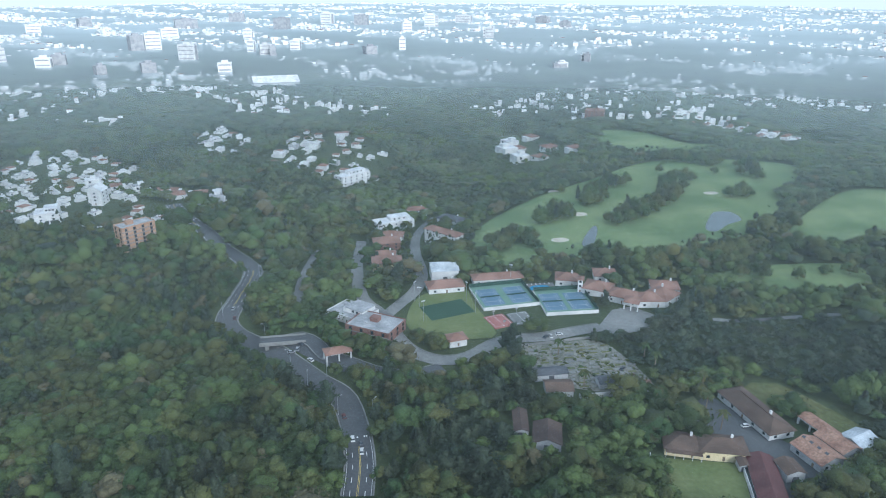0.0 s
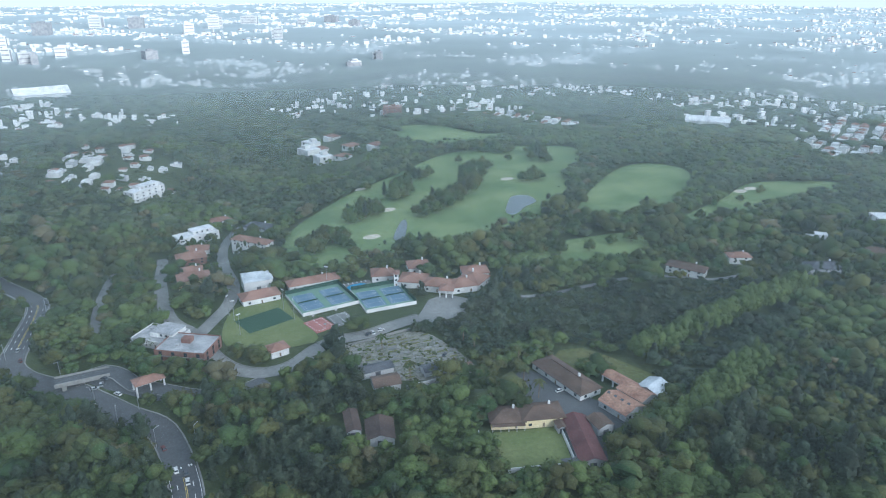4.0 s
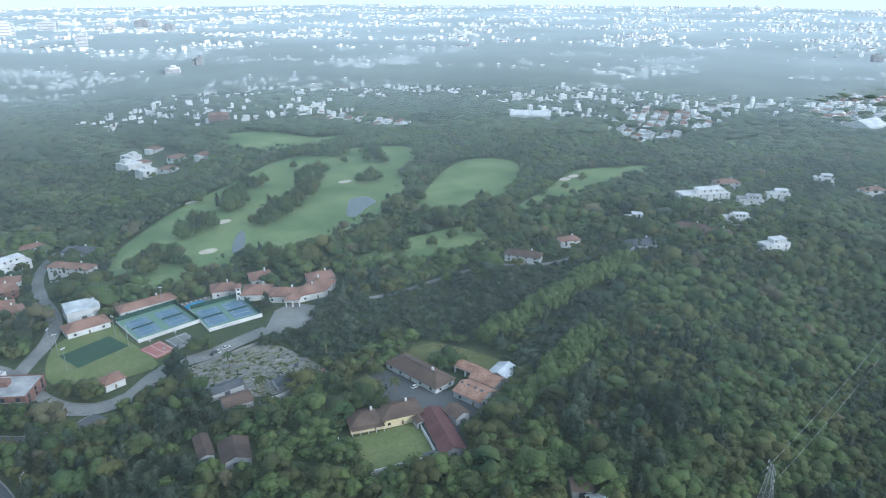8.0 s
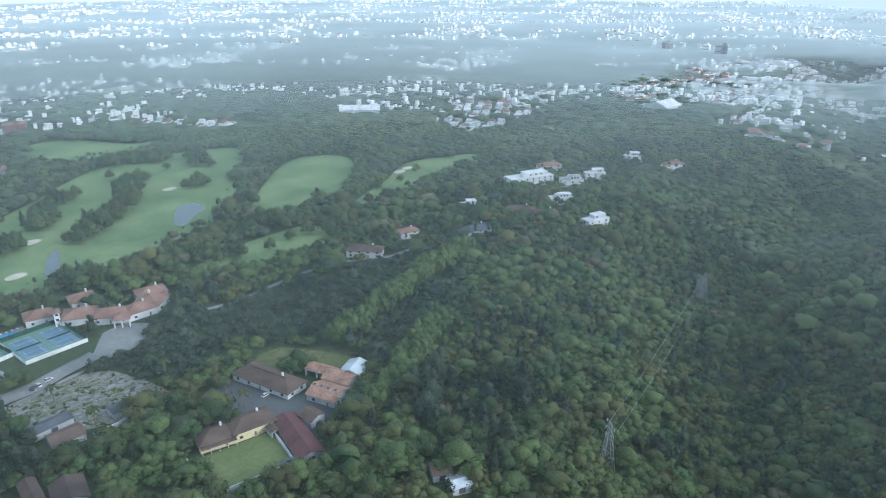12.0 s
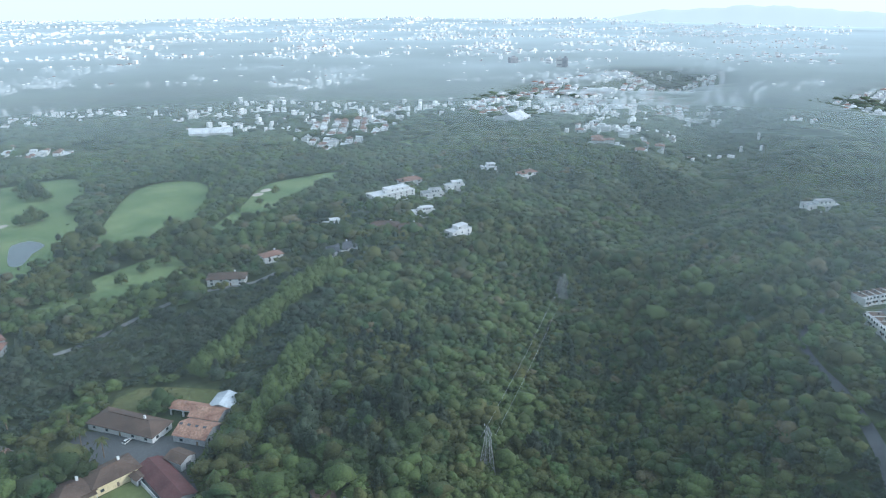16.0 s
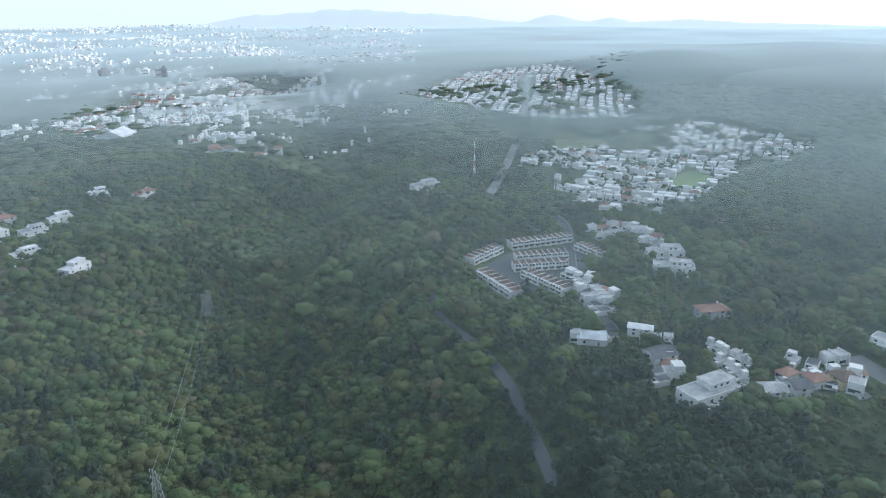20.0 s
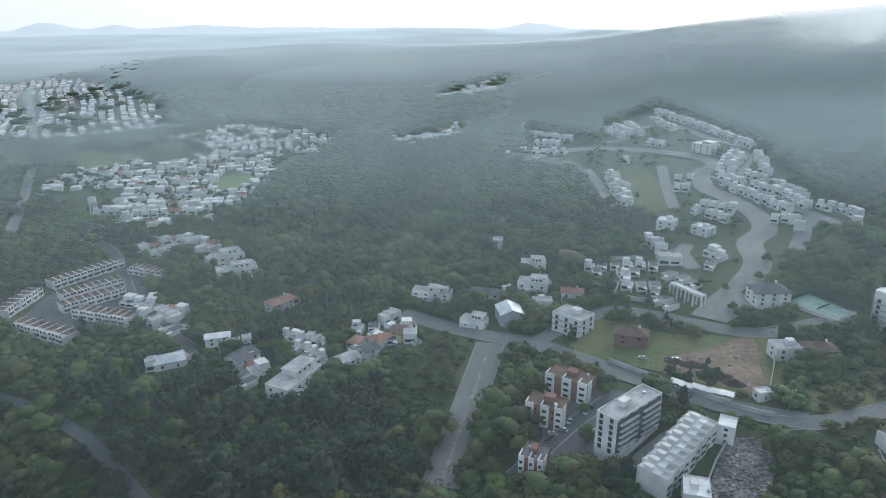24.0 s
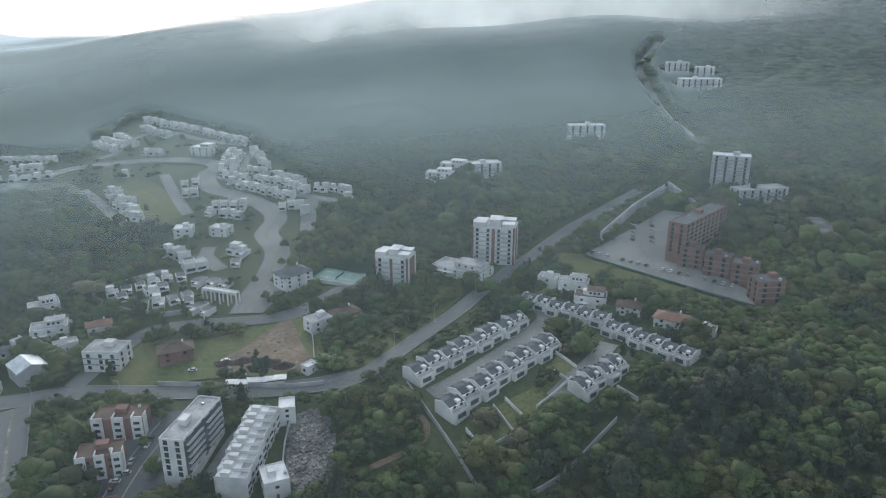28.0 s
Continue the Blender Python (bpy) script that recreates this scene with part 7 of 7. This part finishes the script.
def wood(r0, r1, step, broad, tall, tag, foliage="leaf"):
    x, y = scatter(r0, r1, step)
    c = code_at(x, y)
    lot = rng.uniform(0, 1, len(x))
    keep = (c == 0) | ((c == 2) & (lot < .27)) | ((c == 6) & (lot < .3)) | (c == 3) | (c == 4) | (c == 5)
    x, y, c, lot = x[keep], y[keep], c[keep], lot[keep]
    size = rng.uniform(.65, 1.0, len(x)) * (1 + .25 * waves(x, y, 60, 1)) * np.where(rng.uniform(0, 1, len(x)) < .13, 1.65, 1)
    size = np.where((c == 3) | (c == 5), size * .55, np.where(c == 2, size * .65, size))
    w, h = step * 1.8 * size, np.minimum(step * 1.2, 10.0) * size * rng.uniform(.85, 1.25, len(x))
    if r0 > 600:
        h = np.minimum(h, 8.5)
    kind = waves(x, y, 45, 2) + rng.uniform(-.8, .8, len(x))
    pine = (kind > .62) & (c != 3) & (c != 5) | ((c == 4) & (lot < .82))
    dark = c == 5
    dry = ~pine & ~dark & (rng.uniform(0, 1, len(x)) < .022)
    lime = (kind < -.64) & (c != 3) & ~pine & ~dark & ~dry
    leaf = ~pine & ~lime & ~dark & ~dry
    plant("woods_" + tag, broad, x[leaf], y[leaf], w[leaf], h[leaf], foliage, "dense broadleaf forest covering the slopes")
    plant("pine_woods_" + tag, tall, x[pine], y[pine], w[pine] * np.where(c[pine] == 4, 1.3, .95), h[pine] * np.where(c[pine] == 4, 1.15, 1.35), "pine", "dark slender pines rising from the forest")
    if dark.any():
        plant("plantation_" + tag, broad, x[dark], y[dark], w[dark] * 1.3, h[dark] * 1.15, "pine", "low dark rows of a coffee plantation", "plantation")
    plant("dry_trees_" + tag, broad, x[dry], y[dry], w[dry], h[dry], "dry", "scattered brownish trees in the forest")
    plant("light_woods_" + tag, broad, x[lime], y[lime], w[lime], h[lime], "lime", "lighter yellow-green trees in the forest")


wood(40, 185, 11, BROAD_MID, TALL_MID, "below")
wood(185, 310, 6.3, RICH, RICH_TALL, "near")
wood(310, 430, 5.8, BROAD, TALL, "mid")
wood(430, 620, 7.2, BROAD_MID, TALL_MID, "middle")
# from here outward the foliage colour has haze painted in
wood(620, 900, 9.0, BROAD_MID, TALL_MID, "upper", "woods")
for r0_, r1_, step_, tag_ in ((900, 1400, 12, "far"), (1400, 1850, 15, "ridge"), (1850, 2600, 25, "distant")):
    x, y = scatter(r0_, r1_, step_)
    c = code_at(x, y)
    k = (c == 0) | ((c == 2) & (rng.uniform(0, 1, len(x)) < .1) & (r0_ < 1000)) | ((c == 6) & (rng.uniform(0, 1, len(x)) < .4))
    for dx_, dy_ in ((34, 0), (-34, 0), (0, 34), (0, -34)):  # trees left out where the haze sheet dips over the towns
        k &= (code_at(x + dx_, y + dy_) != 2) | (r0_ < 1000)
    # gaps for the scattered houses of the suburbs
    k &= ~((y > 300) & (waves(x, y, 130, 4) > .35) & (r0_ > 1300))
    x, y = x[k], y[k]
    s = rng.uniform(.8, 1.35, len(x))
    plant("woods_" + tag_, CLUMP, x, y, step_ * 1.7 * s, 7.3 * s, "woods", "haze-paled distant woods between suburbs and on the mountain")


# ---- single trees ----
def tree_kind(crown, wide, high, material, label):
    t = new("tree")
    tagged(t, label, "tree", "trees of the open ground")
    part("trunk", trunk_mesh(high * .75, .28), "bark", t)
    v, f = crown
    ob = arrays("crown", v * (wide, wide, high), f, material, True)
    ob.parent = t
    return t


TREES = [tree_kind(crown_broad(200 + i, 8, 1, 70), 10, 10, "leaf", "broad-crowned green tree on mown grass") for i in range(4)]
TREES += [tree_kind(crown_tall(210 + i, 6, 1, 50), 8, 13, "pine", "slender dark conifer on mown grass") for i in range(3)]
TREES += [tree_kind(crown_broad(220 + i, 7, 1, 60), 7, 7, "lime", "small light-green tree in a yard") for i in range(2)]
tree_rng = random.Random(3)
TREE_COUNT = [0]


def tree(x, y, kinds, size=1.0):
    k = tree_rng.choice(kinds)
    n = TREE_COUNT[0]
    TREE_COUNT[0] += 1
    s = size * tree_rng.uniform(.75, 1.25)
    m = pose(x, y, ground_z(x, y), 0, 0, tree_rng.uniform(0, 360))
    if n < len(TREES):
        TREES[n].matrix_world = m
    else:
        copy_thing(TREES[k], m @ Matrix.Diagonal((s, s, s * tree_rng.uniform(.9, 1.2), 1)))


for x_, y_ in CLUSTERS:
    for i_ in range(6):
        a_, r_ = tree_rng.uniform(0, 6.28), 11 * math.sqrt(tree_rng.uniform(0, 1))
        tree(x_ + r_ * math.cos(a_), y_ + r_ * 1.3 * math.sin(a_), [0, 1, 2, 3, 0, 1, 2, 3, 5], 1.05)
for x_, y_ in LONE_TREES:
    tree(x_, y_, [0, 1, 2, 3], .85)
for x_, y_ in YARD_TREES:
    tree(x_, y_, [0, 2, 7, 8], .7)


def palm_kind():
    t = new("palm")
    tagged(t, "tall palm with a drooping crown of fronds", "palm", "palms")
    part("trunk", Shape().tube((0, 0, -.5), (.3, 0, 9), .28, .18, 7), "bark", t)
    for i in range(12):
        a = i * .524 + (i % 2) * .2
        c, s = math.cos(a), math.sin(a)
        k = Shape()
        pts = [(.3 + u * 3.6 * c, u * 3.6 * s, 9 + 1.1 * math.sin(u * 2.4) - 2.2 * u * u * (.6 + .4 * (i % 3))) for u in (0, .3, .6, 1.0)]
        for p, q, wp, wq in zip(pts, pts[1:], (.15, .7, .6), (.7, .6, .08)):
            k.face((p[0] - s * wp, p[1] + c * wp, p[2] - .2), (q[0] - s * wq, q[1] + c * wq, q[2] - .2), q, p)
            k.face(p, q, (q[0] + s * wq, q[1] - c * wq, q[2] - .2), (p[0] + s * wp, p[1] - c * wp, p[2] - .2))
        part("frond", k, "leaf", t)
    return t


p_ = None
for k_, (x_, y_) in enumerate(PALMS):
    m_ = pose(x_, y_, ground_z(x_, y_), 0, 0, 50 * k_)
    if p_:
        copy_thing(p_, m_)
    else:
        p_ = palm_kind()
        p_.matrix_world = m_

# ---- tall windbreak rows in the plantation ----
for a_, b_ in (HEDGE_A, HEDGE_B):
    n_ = int(math.hypot(b_[0] - a_[0], b_[1] - a_[1]) / 1.1)
    u_ = rng.uniform(0, 1, n_)
    o_ = rng.uniform(-5.5, 5.5, n_)
    d_ = np.array([b_[0] - a_[0], b_[1] - a_[1]], float)
    d_ /= np.linalg.norm(d_)
    x, y = a_[0] + (b_[0] - a_[0]) * u_ - d_[1] * o_, a_[1] + (b_[1] - a_[1]) * u_ + d_[0] * o_
    plant("windbreak", RICH + BROAD[:2], x, y, rng.uniform(7, 10, n_), rng.uniform(9.5, 13, n_), "lime", "tall light-green windbreak row through the plantation", "hedge")


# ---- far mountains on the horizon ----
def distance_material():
    m = bpy.data.materials.new("glowing haze-toned distance")
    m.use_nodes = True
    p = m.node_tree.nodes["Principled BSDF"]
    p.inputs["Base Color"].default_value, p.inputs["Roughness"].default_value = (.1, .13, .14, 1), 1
    # emission paints the haze's brightness onto the far slopes, which are no lamp
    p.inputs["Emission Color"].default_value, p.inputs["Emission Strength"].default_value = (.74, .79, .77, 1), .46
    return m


M["distance"] = distance_material()


def far_range(name, az0, az1, r, peaks, label, seed):
    g = np.random.default_rng(seed)
    n, m = 160, 9
    az = np.radians(np.linspace(az0, az1, n))
    top = sum(h * np.exp(-((np.degrees(az) - c) / w) ** 2) for c, w, h in peaks)
    top = top * (1 + .05 * np.sin(np.degrees(az) * 2.3) + .03 * np.sin(np.degrees(az) * 5.1)) + g.normal(0, 1.2, n)
    v = []
    for j in range(m):
        u = j / (m - 1)
        rr_ = r - 700 * (1 - u)
        v.append(np.stack([rr_ * np.sin(az), rr_ * np.cos(az), height(rr_ * np.sin(az), rr_ * np.cos(az)) - 5 + top * ease(0, 1, np.full(n, u))], -1))
    v = np.concatenate(v)
    ii_, jj_ = np.meshgrid(np.arange(m - 1), np.arange(n - 1), indexing="ij")
    f = np.stack([ii_ * n + jj_, ii_ * n + jj_ + 1, (ii_ + 1) * n + jj_ + 1, (ii_ + 1) * n + jj_], -1).reshape(-1, 4)
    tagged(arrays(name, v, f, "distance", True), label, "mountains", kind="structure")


far_range("mountains_east", 56, 140, 4850, ((78, 6.5, 100), (71, 2.5, 34), (87, 5, 45), (94.6, 1.8, 66), (98.5, 1.6, 44), (104, 4, 40), (112, 5, 26), (129.8, 2.6, 52)), "far mountains on the horizon, glowing in a painted haze tone", 4)


# ---- haze imitated by thin sheets over the land, opacity set from the camera ----
def mist_material(name, colour, scale, thin_share=.3, least=.6):
    m = bpy.data.materials.new(name)
    m.use_nodes = True
    n, l = m.node_tree.nodes, m.node_tree.links
    out = n["Material Output"]
    n.remove(n["Principled BSDF"])
    thin = n.new("ShaderNodeBsdfTransparent")
    body = n.new("ShaderNodeBsdfDiffuse")
    body.inputs["Color"].default_value = (*colour, 1)
    back = n.new("ShaderNodeBsdfTranslucent")
    back.inputs["Color"].default_value = (*colour, 1)
    both = n.new("ShaderNodeMixShader")
    both.inputs[0].default_value = thin_share
    l.new(body.outputs[0], both.inputs[1])
    l.new(back.outputs[0], both.inputs[2])
    mix = n.new("ShaderNodeMixShader")
    density = n.new("ShaderNodeAttribute")
    density.attribute_name = "mist_amount"
    geo, noise_ = n.new("ShaderNodeNewGeometry"), n.new("ShaderNodeTexNoise")
    noise_.inputs["Scale"].default_value, noise_.inputs["Detail"].default_value = scale, 4
    l.new(geo.outputs["Position"], noise_.inputs["Vector"])
    wisps = n.new("ShaderNodeMapRange")
    wisps.inputs["From Min"].default_value, wisps.inputs["From Max"].default_value = .3, .7
    wisps.inputs["To Min"].default_value, wisps.inputs["To Max"].default_value = least, 2 - least
    l.new(noise_.outputs["Fac"], wisps.inputs["Value"])
    mul = n.new("ShaderNodeMath")
    mul.operation = "MULTIPLY"
    l.new(density.outputs["Fac"], mul.inputs[0])
    l.new(wisps.outputs[0], mul.inputs[1])
    l.new(mul.outputs[0], mix.inputs[0])
    l.new(thin.outputs[0], mix.inputs[1])
    l.new(both.outputs[0], mix.inputs[2])
    l.new(mix.outputs[0], out.inputs["Surface"])
    return m


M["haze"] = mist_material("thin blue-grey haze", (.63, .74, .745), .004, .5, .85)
M["mist"] = mist_material("blue-white haze sheet", (.71, .80, .81), .0015, .3, .85)
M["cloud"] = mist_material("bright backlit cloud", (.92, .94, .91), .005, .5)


def filled_land(x, y):
    """The land with its ravines filled in, on which the low haze sheet lies."""
    return height(x, y) + 46 * valley(x, y, RAVINE, 130) * ease(90, 200, np.hypot(x, y)) + 24 * valley(x, y, GULLY, 150)


def open_land(x, y):
    """The land without ravines and undulations, on which the high haze lies."""
    return filled_land(x, y) - 5 * np.sin(x / 260 + 1) * np.sin(y / 310) * ease(800, 1500, np.hypot(x, y))


def veil_sheet(name, rs, az0, az1, lift, dense, label, na=220, material="haze", land=open_land):
    """A thin sheet that imitates haze, lift(r, az) metres over the land; dense(r, az, far): how much it hides of what
    lies far metres from the camera.
    """
    r, a = np.meshgrid(rs, np.radians(np.linspace(az0, az1, na)), indexing="ij")
    x, y, az = r * np.sin(a), r * np.cos(a), np.degrees(a)
    up, land, nr = lift(r, az), land(x, y), len(rs)
    # opacity follows the sight line from the camera, so it fits that view alone
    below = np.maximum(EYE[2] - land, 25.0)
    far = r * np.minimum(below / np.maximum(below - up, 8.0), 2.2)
    v = np.stack([x, y, land + up], -1).reshape(-1, 3)
    i, j = np.meshgrid(np.arange(nr - 1), np.arange(na - 1), indexing="ij")
    f = np.stack([i * na + j, i * na + j + 1, (i + 1) * na + j + 1, (i + 1) * na + j], -1).reshape(-1, 4)
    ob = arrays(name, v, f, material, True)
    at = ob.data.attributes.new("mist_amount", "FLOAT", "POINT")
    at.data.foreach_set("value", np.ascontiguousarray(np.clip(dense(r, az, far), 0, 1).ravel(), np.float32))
    tagged(ob, label, "mist", kind="stuff")


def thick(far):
    """How much clear air and haze hide of what lies far metres from the camera."""
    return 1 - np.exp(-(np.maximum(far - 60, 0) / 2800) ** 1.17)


def shut(x, y):
    """1 over closed forest, 0 over clearings and houses."""
    k = np.where((code_at(x, y) == 0) | (code_at(x, y) == 4), 1.0, 0.0)
    return (k * 2 + np.roll(k, 1, 0) + np.roll(k, -1, 0) + np.roll(k, 1, 1) + np.roll(k, -1, 1)) / 6


def town(x, y):
    """1 over close-built houses, where the sheet is lowered so that roofs stand out of it."""
    k = np.where(code_at(x, y) == 2, 1.0, 0.0)
    return (k * 2 + np.roll(k, 1, 0) + np.roll(k, -1, 0) + np.roll(k, 1, 1) + np.roll(k, -1, 1)) / 6 * (np.hypot(x, y) < REACH - 60)


# amounts by distance and bearing, tuned to the camera's view
veil_sheet("haze", np.linspace(60, 1250, 80), -60, 215, lambda r, a: 45 - 27 * ease(700, 1200, r) * ease(98, 130, a),
           lambda r, a, far: thick(far) * np.interp(a, [-60, 70, 95, 120, 155, 190, 215], [1, 1.1, 1.3, 1.45, 1.55, 1.15, 1]) * (1 - ease(780, 1180, r)) * (1 - .8 * ease(560, 900, r) * ease(104, 128, a)), "blue-grey sheet imitating haze over forest and houses")
veil_sheet("haze_slope", np.linspace(430, 1620, 200), 84, 215, lambda r, a: .8 + 12.5 * shut(r * np.sin(np.radians(a)), r * np.cos(np.radians(a))),
           lambda r, a, far: .44 * (.35 + .65 * shut(r * np.sin(np.radians(a)), r * np.cos(np.radians(a)))) * ease(430, 900, r) * (1 - .9 * ease(1100, 1600, r)) * np.interp(a, [84, 100, 122, 140, 158, 172, 188, 215], [0, .3, .6, .95, 1.15, 1.0, .45, .3]), "thin sheet imitating haze on the forested slope", 420)
veil_sheet("haze_plain", np.concatenate([np.linspace(850, 1500, 60), np.geomspace(1520, 4850, 60)]), -60, 215, lambda r, a: 10 + 3 * ease(98, 120, a) - 8 * town(r * np.sin(np.radians(a)), r * np.cos(np.radians(a))),
           lambda r, a, far: (1 - .5 * town(r * np.sin(np.radians(a)), r * np.cos(np.radians(a)))) * np.minimum(thick(r) * 1.1 + .04, .75) * ease(850, 1400, r) * np.interp(a, [-60, 90, 115, 135, 185, 215], [1, 1.1, 1.25, 1.0, .8, .8]), "blue-white sheet imitating haze over the far plain and the mountain", 300, "mist", filled_land)
veil_sheet("mist_crest", np.linspace(990, 2600, 90), 120, 215, lambda r, a: 18 + 0 * r, lambda r, a, far: (.45 * ease(1000, 1180, r) + .55 * ease(1080, 1450, r)) * np.interp(a, [120, 134, 146, 156, 168, 178, 190, 215], [0, .12, .5, .8, .85, .5, .15, .05]), "bright cloud drifting over the mountain's crest", 150, "cloud")


def cloud_bank(name, r, az0, az1, z0, z1, dense, label, nz=14, na=90):
    """A standing bank of cloud before the crest, thin below."""
    az, zz = np.meshgrid(np.radians(np.linspace(az0, az1, na)), np.linspace(0, 1, nz), indexing="ij")
    rr_ = r + 30 * zz
    top = z1
    v = np.stack([rr_ * np.sin(az), rr_ * np.cos(az), z0 + (top - z0) * zz], -1).reshape(-1, 3)
    i, j = np.meshgrid(np.arange(na - 1), np.arange(nz - 1), indexing="ij")
    f = np.stack([i * nz + j, (i + 1) * nz + j, (i + 1) * nz + j + 1, i * nz + j + 1], -1).reshape(-1, 4)
    ob = arrays(name, v, f, "cloud", True)
    a = np.degrees(az)
    at = ob.data.attributes.new("mist_amount", "FLOAT", "POINT")
    edge = np.minimum(ease(az0, az0 + 10, a), 1 - ease(az1 - 10, az1, a))
    at.data.foreach_set("value", np.ascontiguousarray((dense * ease(0, .32, zz + .07 * np.sin(az * 29) + .03 * np.sin(az * 83)) * (1 - ease(.65, 1, zz)) * edge).ravel(), np.float32))
    tagged(ob, label, "cloud", kind="stuff")


cloud_bank("cloud_bank", 1185, 140, 192, 120, 300, .5, "bright bank of low cloud before the crest")
